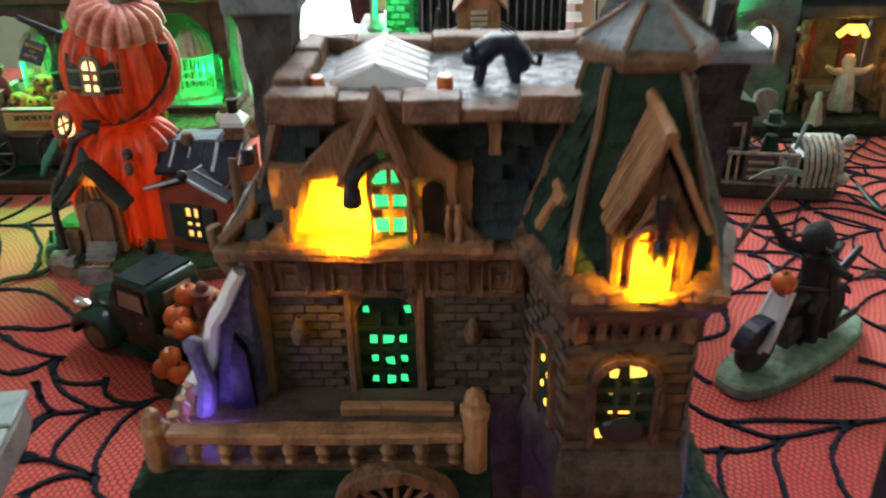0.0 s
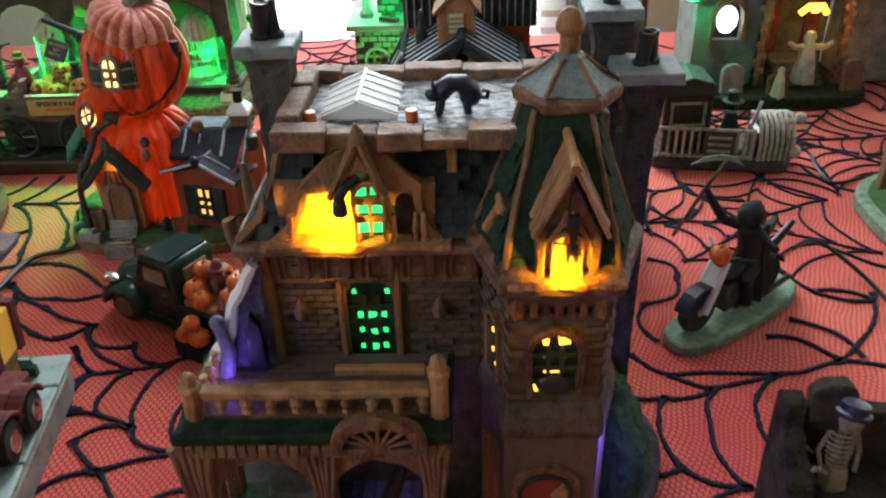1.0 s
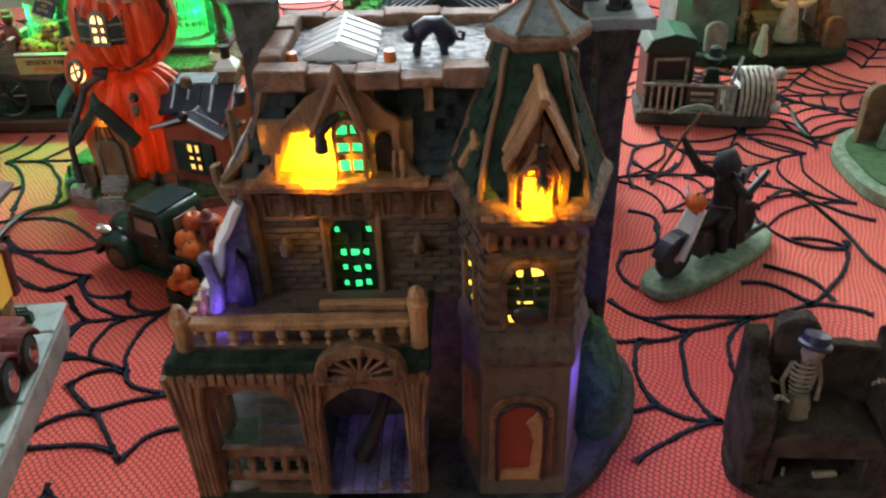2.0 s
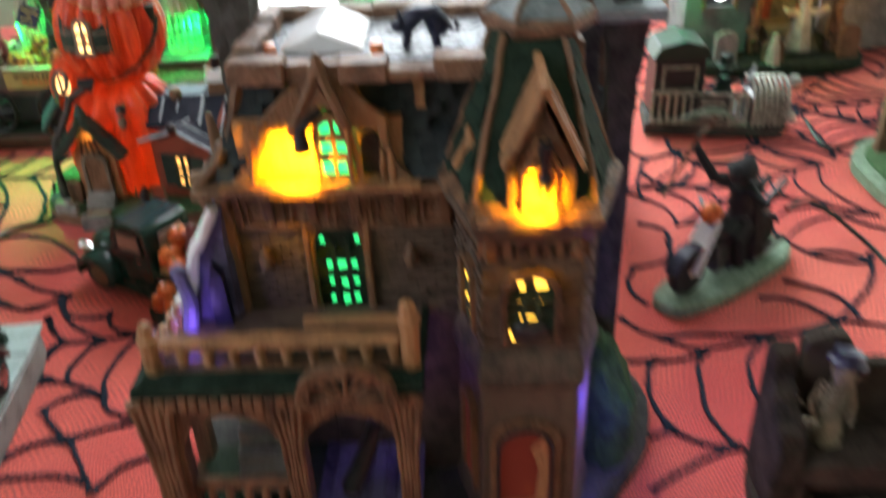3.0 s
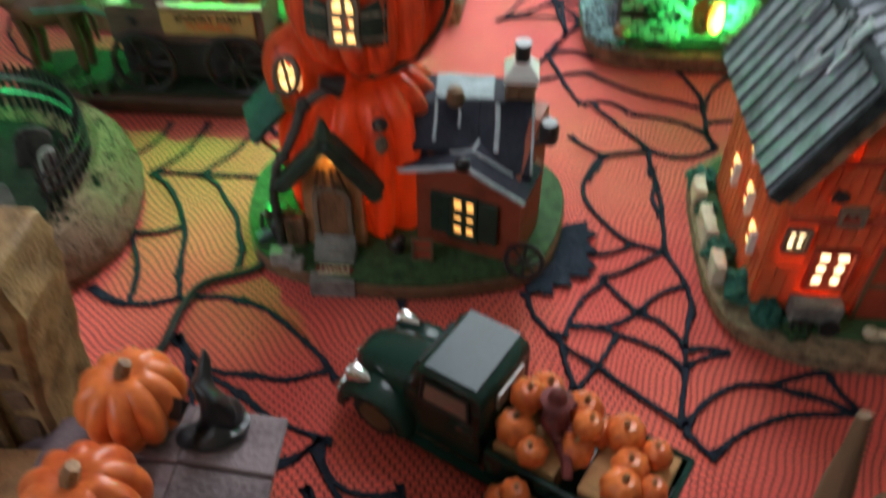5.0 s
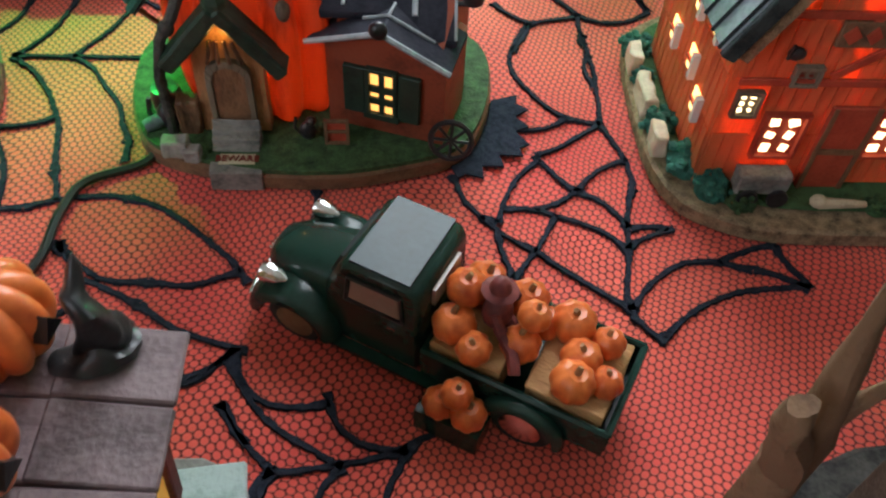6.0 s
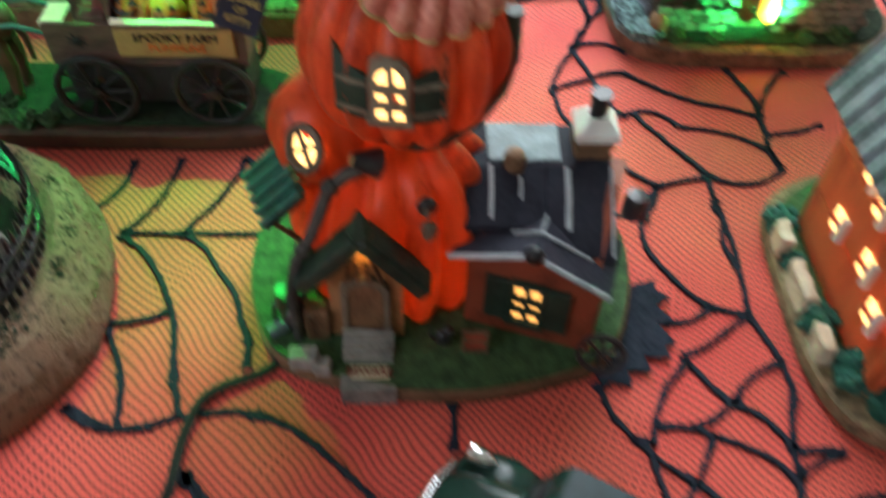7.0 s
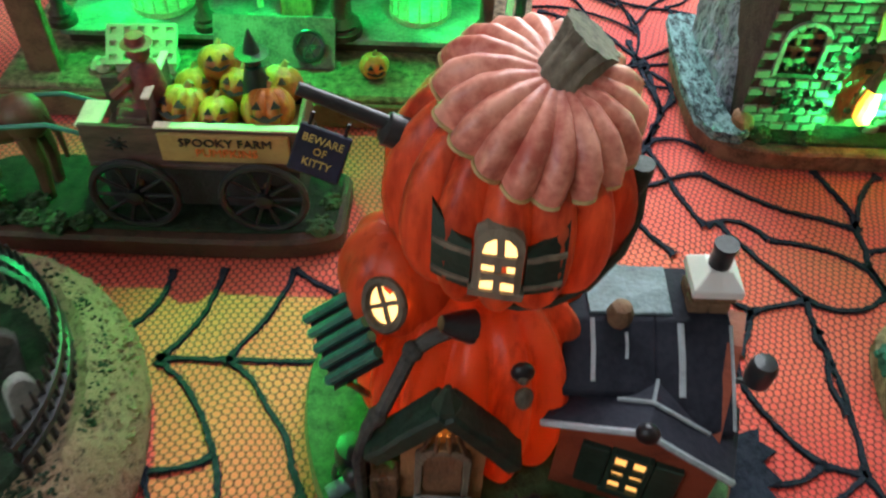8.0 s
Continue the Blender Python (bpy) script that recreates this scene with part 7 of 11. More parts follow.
            sect = ((ro * 0.97, y0), (ro, y0 + (y1 - y0) * 0.35), (ro * 0.985, y0 + (y1 - y0) * 0.65), (ro * 0.92, y0 + (y1 - y0) * 0.9), (ro * 0.82, y1), (ri, y1), (ri, y0))
            rings = []
            for i in range(17):
                a = radians(-2 + 184 * i / 16)
                k = 1.10 if x < 0 and i > 10 else 1.0
                rings.append([bm.verts.new((x + r * k * math.cos(a), y, 0.0125 + r * 0.95 * math.sin(a))) for r, y in sect])
            for a, b in zip(rings, rings[1:]):
                for i in range(7):
                    bm.faces.new((a[i], a[(i + 1) % 7], b[(i + 1) % 7], b[i]))
            bm.faces.new(rings[0][::-1]), bm.faces.new(rings[-1])
            bmesh.ops.recalc_face_normals(bm, faces=bm.faces[:])
            part("fender", bm, M["truck"], tr, smooth=True)
            bm = bm_new()
            lathe(bm, [(0.0085, -0.004), (0.0115, -0.0035), (0.0120, 0.0), (0.0115, 0.0035), (0.0085, 0.004)], 24, m=pose(x, s * 0.0190, 0.0118, 90))
            wh = part("tyre", bm, M["tyre"], tr, smooth=True)
            bm = bm_new()
            lathe(bm, [(0.0078, -0.0044), (0.0078, 0.0044), (0.0045, 0.0050), (0.0022, 0.0058), (0.0008, 0.006)], 18, m=pose(x, s * 0.0190, 0.0118, -90 * s))
            part("rim", bm, M["chrome"] if x > 0 else M["mud"], wh, smooth=True)
    for s in (-1, 1):
        bm = bm_new()
        box(bm, -0.032, 0.028, s * 0.0215 - 0.0025, s * 0.0215 + 0.0025, 0.0095, 0.0112)
        part("running_board", bm, M["truck"], tr, bevel=0.0004)
        bm = bm_new()
        lathe(bm, [(0.0010, -0.007), (0.0032, -0.004), (0.0044, 0.001), (0.0042, 0.003), (0.0028, 0.0036)], 14, m=pose(-0.0590, s * 0.0188, 0.0315, 0, -90, 0))
        part("headlight", bm, M["chrome"], tr, "bright chrome headlight", smooth=True)
    bm = bm_new()
    tube(bm, [(-0.0685, -0.021, 0.0135), (-0.0715, -0.010, 0.0130), (-0.0720, 0.0, 0.0130), (-0.0715, 0.010, 0.0130), (-0.0685, 0.021, 0.0135)], 0.0014, 7)
    part("bumper", bm, M["chrome"], tr, "thin chrome bumper", smooth=True)
    # straw bales
    for x0, x1, y0, y1, z in ((0.0065, 0.0325, -0.0180, 0.0180, 0.0340), (0.0415, 0.0690, -0.0175, 0.0165, 0.0325)):
        bm = bm_new()
        box(bm, x0, x1, y0, y1, 0.0182, z)
        ruffle(bm, 4, 0.0012, 300)
        lone("straw_bale", bm, M["straw"], "golden straw bale in the truck bed", "straw bale", m, "straw bales", bevel=0.0006)
    rnd = random.Random(8)
    for x, y, z, r in ((0.0120, 0.0110, 0.0325, 0.0088), (0.0290, 0.0125, 0.0325, 0.0082), (0.0120, -0.0110, 0.0325, 0.0084), (0.0345, -0.0060, 0.0300, 0.0078), (0.0470, 0.0110, 0.0315, 0.0088), (0.0545, -0.0010, 0.0310, 0.0078), (0.0545, -0.0120, 0.0310, 0.0084), (0.0610, 0.0100, 0.0310, 0.0066), (0.0385, 0.0075, 0.0300, 0.0070), (0.0650, -0.0060, 0.0305, 0.0064), (0.0215, -0.0150, 0.0320, 0.0068), (0.0345, 0.0010, 0.0410, 0.0064), (0.0105, 0.0000, 0.0420, 0.0078)):
        p = m @ Vector((x, y, z))
        small_pumpkin("small_pumpkin", r, p, "small orange pumpkin heaped on straw in the truck", rnd.uniform(0, 360), rnd.uniform(-12, 12), "pumpkins on the truck")
    for x, y, z, r in ((0.0160, -0.0300, 0.0115, 0.0068), (0.0265, -0.0295, 0.0115, 0.0072), (0.0215, -0.0290, 0.0215, 0.0062)):
        p = m @ Vector((x, y, z))
        small_pumpkin("small_pumpkin", r, p, "small orange pumpkin on the truck's running board", 40, 6, "pumpkins on the truck")
    bm = bm_new()
    box(bm, 0.0090, 0.0335, -0.0350, -0.0238, 0.0, 0.0125)
    lone("step_crate", bm, M["truck"], "dark green crate beside the truck", "crate", m, bevel=0.0012)
    # seated scarecrow doll among the pumpkins
    bm = bm_new()
    sphere(bm, (0.0230, -0.0010, 0.0440), 0.0055, 0.0065, 0.0075, 12, 8), sphere(bm, (0.0225, 0.0, 0.0530), 0.0042, 0.0042, 0.0042, 12, 8)
    for s in (-1, 1):
        tube(bm, [(0.026, s * 0.003 - 0.002, 0.0400), (0.034, s * 0.004 - 0.008, 0.0385), (0.0370, s * 0.004 - 0.0130, 0.0345)], 0.0026, 7, 0.0022)
        tube(bm, [(0.0235, s * 0.006, 0.048), (0.028, s * 0.009, 0.043)], 0.0022, 7, 0.0018)
    lathe(bm, [(0.0066, 0.0), (0.0040, 0.0012), (0.0030, 0.0050), (0.0008, 0.0066)], 12, (0.0225, 0.0, 0.0550))
    lone("scarecrow_doll", bm, M["maroon"], "small seated scarecrow doll in dull red clothes", "doll", m)


truck()


def slab_base(name, bm, poly, h, material, parent, label="", amp=0.0012, bevel=0.0015):
    prism(bm, poly, -0.001, h, "z")
    return wpart(name, bm, material, parent, label, bevel=bevel)


def rounded(cx, cy, rx, ry, n=48, p=0.6, wob=0.02, seed=0):
    out = []
    for i in range(n):
        a = 2 * math.pi * i / n
        c, s = math.cos(a), math.sin(a)
        k = 1 + wob * noise.noise((c * 2 + seed, s * 2, seed))
        out.append((cx + rx * math.copysign(abs(c) ** p, c) * k, cy + ry * math.copysign(abs(s) ** p, s) * k))
    return out


def tuft(bm, at, r, n=26, seed=1):
    """A small clump of flocking: many little leaves on a lumpy heap."""
    rnd = random.Random(seed)
    sphere(bm, (at[0], at[1], at[2] + r * 0.3), r * 0.8, r * 0.8, r * 0.6, 10, 6)
    for _ in range(n):
        d = Vector((rnd.gauss(0, 1), rnd.gauss(0, 1), abs(rnd.gauss(0.3, 0.8)))).normalized()
        p = Vector(at) + Vector((0, 0, r * 0.3)) + d * r * rnd.uniform(0.6, 0.95)
        sphere(bm, p, r * 0.24, r * 0.24, r * 0.2, 5, 3)


# ---- the red barn with its silo ----
def barn():
    bn = thing("red_barn", "red wooden barn lit from inside, under a ribbed grey roof", "model house", pose(0.11, 0.64, 0))
    bm = bm_new()
    base = slab_base("base", bm, rounded(0.130, 0.645, 0.105, 0.086, p=0.5, wob=0.03, seed=3), 0.009, M["sand"], bn, "tan earth base")
    bm = bm_new()
    prism(bm, rounded(0.133, 0.650, 0.099, 0.078, p=0.5, wob=0.03, seed=3), 0.0088, 0.0108, "z")
    wpart("lawn", bm, M["grass"], base, "dark green lawn", bevel=0.0008)
    rnd = random.Random(3)
    for k, (x, y, r) in enumerate(((0.034, 0.690, 0.010), (0.033, 0.664, 0.007), (0.035, 0.628, 0.010), (0.042, 0.600, 0.012), (0.050, 0.584, 0.010), (0.062, 0.577, 0.008), (0.125, 0.574, 0.007))):
        bm = bm_new()
        tuft(bm, (x, y, 0.008), r, 30, k)
        wpart("shrub", bm, M["tealturf"] if k < 5 else M["grass"], bn, "teal green shrub" if k < 5 else "", smooth=True)
    for ya, yb in ((0.6070, 0.6210), (0.6340, 0.6580), (0.6690, 0.6830)):
        bm = bm_new()
        box(bm, 0.0270, 0.0335, ya, yb, 0.0085, 0.0210)
        ruffle(bm, 3, 0.0016, 160)
        wpart("low_wall", bm, M["cream"], bn, "pale tan low stone wall", bevel=0.0008)
    fy, by = 0.5900, 0.690
    xl, xr, zb, ze = 0.0425, 0.1640, 0.0105, 0.100
    # gable front, board by board: lit gaps between the upper boards
    bm = bm_new()
    prism(bm, [(xl, zb), (xr, zb), (xr, ze + 0.008), (0.146, 0.141), (0.1035, 0.166), (0.062, 0.141), (xl, ze + 0.008)], fy, fy + 0.002)
    front = wpart("front_wall", bm, M["barnwall"], bn, "glowing red board front")
    bm = bm_new()
    box(bm, xl, xl + 0.003, fy + 0.002, by, zb, ze), box(bm, xr - 0.003, xr, fy + 0.002, by, zb, ze)
    box(bm, xl + 0.003, xr - 0.003, by - 0.003, by, zb, ze + 0.01)
    wpart("side_wall", bm, M["barnwall"], bn, "red board side wall")
    spots = []
    pc = bm_new()
    box(pc, -0.0026, 0.0026, -0.0008, 0.0002, -0.014, 0.014)
    me = piece("wall_board", pc, M["barnwall"])
    inv = bn.matrix_basis.inverted()
    for r in range(3):
        for c in range(21):
            x = xl + 0.0035 + c * 0.0057
            z = zb + 0.016 + r * 0.0295
            if rnd.random() < 0.06 or (r == 0 and 0.064 < x < 0.082) or (r == 1 and x < 0.062):
                continue
            spots.append(inv @ pose(x, fy - 0.0001, z, 0, rnd.uniform(-1.5, 1.5), 0))
    for r in (3, 4):
        for c in range(21):
            x = xl + 0.0035 + c * 0.0057
            if abs(x - 0.1035) < (0.052 if r == 3 else 0.030) and rnd.random() > 0.07:
                spots.append(inv @ pose(x, fy - 0.0001, 0.1135 + (r - 3) * 0.0255, 0, rnd.uniform(-2.5, 2.5), 0))
    for r in range(3):
        for c in range(15):
            spots.append(inv @ pose(xl - 0.0001, fy + 0.005 + c * 0.0064, zb + 0.0155 + r * 0.0292, 0, 0, -90))
    scatter("wall_board", me, None, front, spots)
    for z in (0.103, 0.0705, 0.140):
        bm = bm_new()
        h = 0.058 if z < 0.13 else 0.036
        box(bm, 0.1035 - h, 0.1035 + h, fy - 0.0028, fy - 0.0010, z - 0.0018, z + 0.0018)
        wpart("cross_rail", bm, M["red"], front, bevel=0.0004)
    for s in (-1, 1):
        bm = bm_new()
        box(bm, -0.001, 0.044, -0.0014, 0.0, -0.0018, 0.0018, pose(0.1035 - s * 0.020, fy - 0.0012, 0.074, 0, -38 if s > 0 else -142, 0))
        wpart("cross_brace", bm, M["red"], front)
    # carved band of diamonds across the front
    bm = bm_new()
    box(bm, 0.0775, 0.1480, fy - 0.0030, fy - 0.0008, 0.0885, 0.1005)
    band = wpart("carved_band", bm, M["mud"], front, "dark carved band with red diamonds", bevel=0.0004)
    for k in range(8):
        bm = bm_new()
        x, q = 0.0822 + k * 0.0088, rnd.uniform(0.8, 1.1)
        prism(bm, [(x - 0.0036 * q, 0.0945), (x, 0.0905), (x + 0.0036 * q, 0.0945), (x, 0.0988)], fy - 0.0040, fy - 0.0026)
        wpart("diamond", bm, M["red"], band)
    # upper lit openings
    def opening(x, z, hw, hh, parent, frame_mat="red", glass="white_hot", bars=1):
        bm = bm_new()
        for q in ((-hw - 0.0016, -hw, -hh - 0.0016, hh + 0.0016), (hw, hw + 0.0016, -hh - 0.0016, hh + 0.0016), (-hw, hw, hh, hh + 0.0016), (-hw, hw, -hh - 0.0016, -hh)):
            box(bm, x + q[0], x + q[1], fy - 0.0040, fy - 0.0008, z + q[2], z + q[3])
        fr = wpart("window_frame", bm, M[frame_mat], parent)
        cols, rows = (2, 3) if bars else (1, 1)
        if bars:
            bm = bm_new()
            box(bm, x - hw, x + hw, fy - 0.0016, fy - 0.0010, z - hh, z + hh)
            wpart("window_board", bm, M[frame_mat], fr)
        for c in range(cols):
            for r in range(rows):
                k = 0.48 if bars else 0.85
                pw, pv = hw / cols * k * rnd.uniform(0.75, 1.2), hh / rows * k * rnd.uniform(0.75, 1.25)
                bm = bm_new()
                box(bm, -pw, pw, -0.0006, 0.0002, -pv, pv, pose(x - hw + (2 * c + 1) * hw / cols, fy - 0.0019, z - hh + (2 * r + 1) * hh / rows, 0, rnd.uniform(-22, 22), 0))
                wpart("pane", bm, M[glass], fr)

    opening(0.0790, 0.1275, 0.0042, 0.0058, front, bars=0), opening(0.1200, 0.1275, 0.0052, 0.0058, front, bars=0)
    opening(0.0955, 0.1255, 0.0032, 0.0026, front, bars=0), opening(0.1050, 0.1270, 0.0030, 0.0030, front, bars=0)
    opening(0.1030, 0.1455, 0.0042, 0.0044, front), opening(0.1075, 0.1185, 0.0042, 0.0026, front, bars=0), opening(0.0900, 0.1195, 0.0024, 0.0018, front, glass="amber", bars=0)
    opening(0.0725, 0.0415, 0.0085, 0.0110, front), opening(0.0520, 0.0590, 0.0042, 0.0052, front, "stem"), opening(0.0720, 0.0740, 0.0042, 0.0034, front, "stem", "redglow")
    opening(0.1220, 0.0420, 0.0085, 0.0110, front)
    bm = bm_new()
    sphere(bm, (0.0635, fy - 0.003, 0.0855), 0.0040, 0.0025, 0.0030, 10, 6)
    tube(bm, [(0.0600, fy - 0.004, 0.0835), (0.0610, fy - 0.004, 0.0900)], 0.0009, 5)
    wpart("wall_lamp", bm, M["black"], front, "small black lamp over the wall", smooth=True)
    # double door
    bm = bm_new()
    box(bm, 0.0905, 0.1120, fy - 0.0034, fy - 0.0008, zb, 0.058)
    dr = wpart("barn_door", bm, M["red"], front, "dark red barn door", bevel=0.0005)
    bm = bm_new()
    box(bm, 0.0905, 0.1120, fy - 0.0044, fy - 0.0034, 0.032, 0.035), box(bm, 0.0905, 0.0925, fy - 0.0044, fy - 0.0034, zb, 0.058), box(bm, 0.1100, 0.1120, fy - 0.0044, fy - 0.0034, zb, 0.058)
    wpart("door_ledge", bm, M["brownwash"], dr)
    # side windows with white shutters
    for y, z in ((0.612, 0.040), (0.640, 0.075), (0.660, 0.045), (0.630, 0.050), (0.615, 0.080), (0.655, 0.080)):
        bm = bm_new()
        box(bm, xl - 0.0022, xl - 0.0012, y - 0.004, y + 0.004, z - 0.006, z + 0.006)
        wd = wpart("side_window", bm, M["warm"], bn, "lit side window")
        bm = bm_new()
        box(bm, xl - 0.0040, xl - 0.0008, y - 0.0075, y - 0.0042, z - 0.0065, z + 0.0065)
        wpart("shutter", bm, M["white"], wd, "chipped white shutter")
        bm = bm_new()
        box(bm, xl - 0.0034, xl - 0.0022, y - 0.004, y + 0.004, z - 0.0008, z + 0.0008)
        wpart("glazing_cross", bm, M["red"], wd)
    # gambrel roof of ribbed sheets, with thick dark edge
    prof = [(0.0310, 0.0905), (0.0600, 0.1440), (0.1035, 0.1705), (0.1470, 0.1440), (0.1760, 0.0905)]
    for k, ((xa, za), (xb, zb2)) in enumerate(zip(prof, prof[1:])):
        d = Vector((xb - xa, 0, zb2 - za))
        ang = -math.degrees(math.atan2(d.z, d.x))
        bm = bm_new()
        box(bm, 0, d.length, 0.5790 - 0.5790, 0.118, 0, 0.0025, pose(xa, 0.5790, za, 0, ang, 0))
        sheet = wpart("roof_sheet", bm, M["metalroof"], bn, "weathered grey-blue roof slope", bevel=0.0005)
        for r in range(11 if k in (0, 1) else 11):
            bm = bm_new()
            y = 0.5815 + r * 0.0112
            tube(bm, [Vector((xa, y, za)) + (pose(0, 0, 0, 0, ang, 0) @ Vector((u * d.length, 0, 0.0028))) for u in (0, 0.33, 0.66, 1)], 0.0010, 5)
            wpart("roof_rib", bm, M["shingle"], sheet)
        bm = bm_new()
        box(bm, -0.0005, d.length + 0.0005, -0.0030, 0.0, -0.0040, 0.0030, pose(xa, 0.5790, za, 0, ang, 0))
        wpart("verge_board", bm, M["shingle"], sheet, "dark roof edge", bevel=0.0005)
        bm = bm_new()
        box(bm, 0.001, d.length - 0.001, 0.0002, 0.0100, -0.0110, -0.0006, pose(xa, 0.5790, za, 0, ang, 0))
        wpart("barge_board", bm, M["sand"], sheet, "tan barge board")
    for xa, za in prof[1:4]:
        bm = bm_new()
        tube(bm, [(xa, 0.5755, za + 0.0022), (xa, 0.698, za + 0.0022)], 0.0034, 8)
        wpart("roof_cap", bm, M["shingle"], bn, "dark roof ridge cap", smooth=True)
    rnd = random.Random(9)
    for _ in range(16):
        x = rnd.uniform(0.048, 0.062)
        z = 0.0905 + (x - 0.031) / 0.029 * 0.0535 if x < 0.06 else 0.146
        bm = bm_new()
        box(bm, -0.006, 0.006, -0.0012, 0.0012, 0, 0.0012, pose(x - 0.002, rnd.uniform(0.61, 0.66), z + 0.003, 0, -60, rnd.uniform(-30, 30)))
        wpart("broken_batten", bm, M["slate"], bn, "splintered pale roof batten")
    # cupola
    cu = bm_new()
    prism(cu, [(0.0870, 0.160), (0.1130, 0.160), (0.1130, 0.1880), (0.1000, 0.2010), (0.0870, 0.1880)], 0.6030, 0.6280)
    cup = wpart("cupola", cu, M["tanwood"], bn, "tan wooden cupola", bevel=0.0006)
    for s in (-1, 1):
        bm = bm_new()
        d = Vector((0.0165, 0, -0.0170))
        box(bm, -0.001, d.length, 0, 0.031, 0, 0.0018, pose(0.1000, 0.6000, 0.2020, 0, 46 if s > 0 else 134, 0))
        wpart("cupola_roof", bm, M["tanwood"], cup, bevel=0.0004)
    for z in (0.172, 0.1755, 0.179, 0.1825):
        bm = bm_new()
        box(bm, 0.0950, 0.1050, 0.6010, 0.6030, z, z + 0.0022, pose(0, 0, 0))
        wpart("louvre", bm, M["cream"], cup)
    # transverse rear wing with parapet-like dark roof
    bm = bm_new()
    box(bm, 0.0640, 0.1560, 0.668, 0.716, 0.011, 0.160)
    rear = wpart("rear_wing", bm, M["red"], bn, "dull red rear wing", bevel=0.0006)
    bm = bm_new()
    prism(bm, [(0.662, 0.158), (0.664, 0.184), (0.692, 0.190), (0.720, 0.184), (0.722, 0.158)], 0.0600, 0.1600, "x")
    rr = wpart("rear_roof", bm, M["shingle"], rear, "dark ribbed rear roof", bevel=0.0008)
    for k in range(17):
        bm = bm_new()
        box(bm, 0.0620 + k * 0.0058, 0.0632 + k * 0.0058, 0.6605, 0.6630, 0.1585, 0.184)
        wpart("roof_rib", bm, M["greystone"], rr)
    # gable-end scrap of dark roof at the right, and low lean-to
    bm = bm_new()
    prism(bm, [(0.1640, 0.011), (0.2260, 0.011), (0.2260, 0.094), (0.1640, 0.112)], 0.604, 0.690)
    lean = wpart("lean_to", bm, M["shingle"], bn, "charcoal lean-to beside the silo", bevel=0.0008)
    # silo
    sl = bm_new()
    lathe(sl, [(0.0270, 0.010), (0.0270, 0.162), (0.0250, 0.164)], 28, (0.2060, 0.638, 0))
    si = wpart("silo", sl, M["arcadewood"], bn, "weathered brown silo", smooth=True)
    bm = bm_new()
    lathe(bm, [(0.0295, 0.160), (0.0295, 0.164), (0.0280, 0.174), (0.0230, 0.186), (0.0150, 0.194), (0.0060, 0.198), (0.001, 0.199)], 28, (0.2060, 0.638, 0), ribs=14, depth=0.03)
    wpart("silo_dome", bm, M["darkstone"], si, "dark domed silo cap", smooth=True)
    for z in (0.04, 0.075, 0.11, 0.145):
        bm = bm_new()
        tube(bm, [(0.2060 + 0.0276 * math.cos(2 * math.pi * i / 28), 0.638 + 0.0276 * math.sin(2 * math.pi * i / 28), z) for i in range(29)], 0.0008, 5)
        wpart("silo_hoop", bm, M["darkstone"], si)
    for z in (0.1010, 0.0945):
        bm = bm_new()
        box(bm, 0.1900, 0.1965, 0.6095, 0.6135, z, z + 0.0035, pose(0, 0, 0))
        wpart("silo_window", bm, M["amber"], si)
    bm = bm_new()
    for k in range(2):
        tube(bm, [(0.1780 + k * 0.005, 0.628, 0.012), (0.1780 + k * 0.005, 0.628, 0.165)], 0.0011, 5)
    for k in range(18):
        tube(bm, [(0.1780, 0.628, 0.016 + k * 0.008), (0.1830, 0.628, 0.016 + k * 0.008)], 0.0008, 5)
    wpart("silo_ladder", bm, M["paleturf"], si, "pale green ladder")
    # cats on the roofs
    for x, y, z, h in ((0.1060, 0.694, 0.1895, 0.014), (0.1330, 0.692, 0.1895, 0.019), (0.0740, 0.640, 0.1540, 0.024)):
        bm = bm_new()
        lathe(bm, [(0.0045, 0), (0.0050, h * 0.2), (0.0034, h * 0.5), (0.0022, h * 0.62), (0.0026, h * 0.8), (0.0010, h)], 10, (x, y, z))
        tube(bm, [(x + 0.004, y, z + 0.002), (x + 0.008, y, z + 0.003), (x + 0.009, y, z + 0.008)], 0.0010, 5)
        wpart("cat_ornament", bm, M["black"], bn, "black sitting cat ornament", smooth=True)
    bm = bm_new()
    sphere(bm, (0.166, 0.605, 0.1150), 0.009, 0.003, 0.004, 12, 6), sphere(bm, (0.158, 0.604, 0.1175), 0.0032, 0.003, 0.003, 8, 6)
    for dx in (-0.005, 0.005):
        tube(bm, [(0.166 + dx, 0.605, 0.114), (0.166 + dx, 0.605, 0.1075)], 0.0012, 5)
    wpart("cat_ornament", bm, M["black"], bn, "black prowling cat ornament", smooth=True)
    # toy cart and stones before the wall
    bm = bm_new()
    box(bm, 0.058, 0.082, 0.5770, 0.5865, 0.0150, 0.0260)
    ruffle(bm, 2, 0.0008, 200)
    cart = wpart("small_cart", bm, M["greystone"], bn, "grey hand cart by the wall", bevel=0.0008)
    for x in (0.0630, 0.0770):
        bm = bm_new()
        lathe(bm, [(0.0048, -0.001), (0.0048, 0.001)], 14, m=pose(x, 0.5745, 0.0150, 90))
        wpart("cart_wheel", bm, M["black"], cart, smooth=True)
    bm = bm_new()
    tube(bm, [(0.0970, 0.5740, 0.0130), (0.1080, 0.5720, 0.0150), (0.1190, 0.5740, 0.0125)], 0.0030, 7, 0.0016)
    sphere(bm, (0.0960, 0.5735, 0.0150), 0.0040, 0.0034, 0.0034, 10, 6)
    wpart("bone_pile", bm, M["bone"], bn, smooth=True)
    bulb("barn_bulb", (0.104, 0.625, 0.110), 1.3, (1.0, 0.46, 0.12), 0.006)
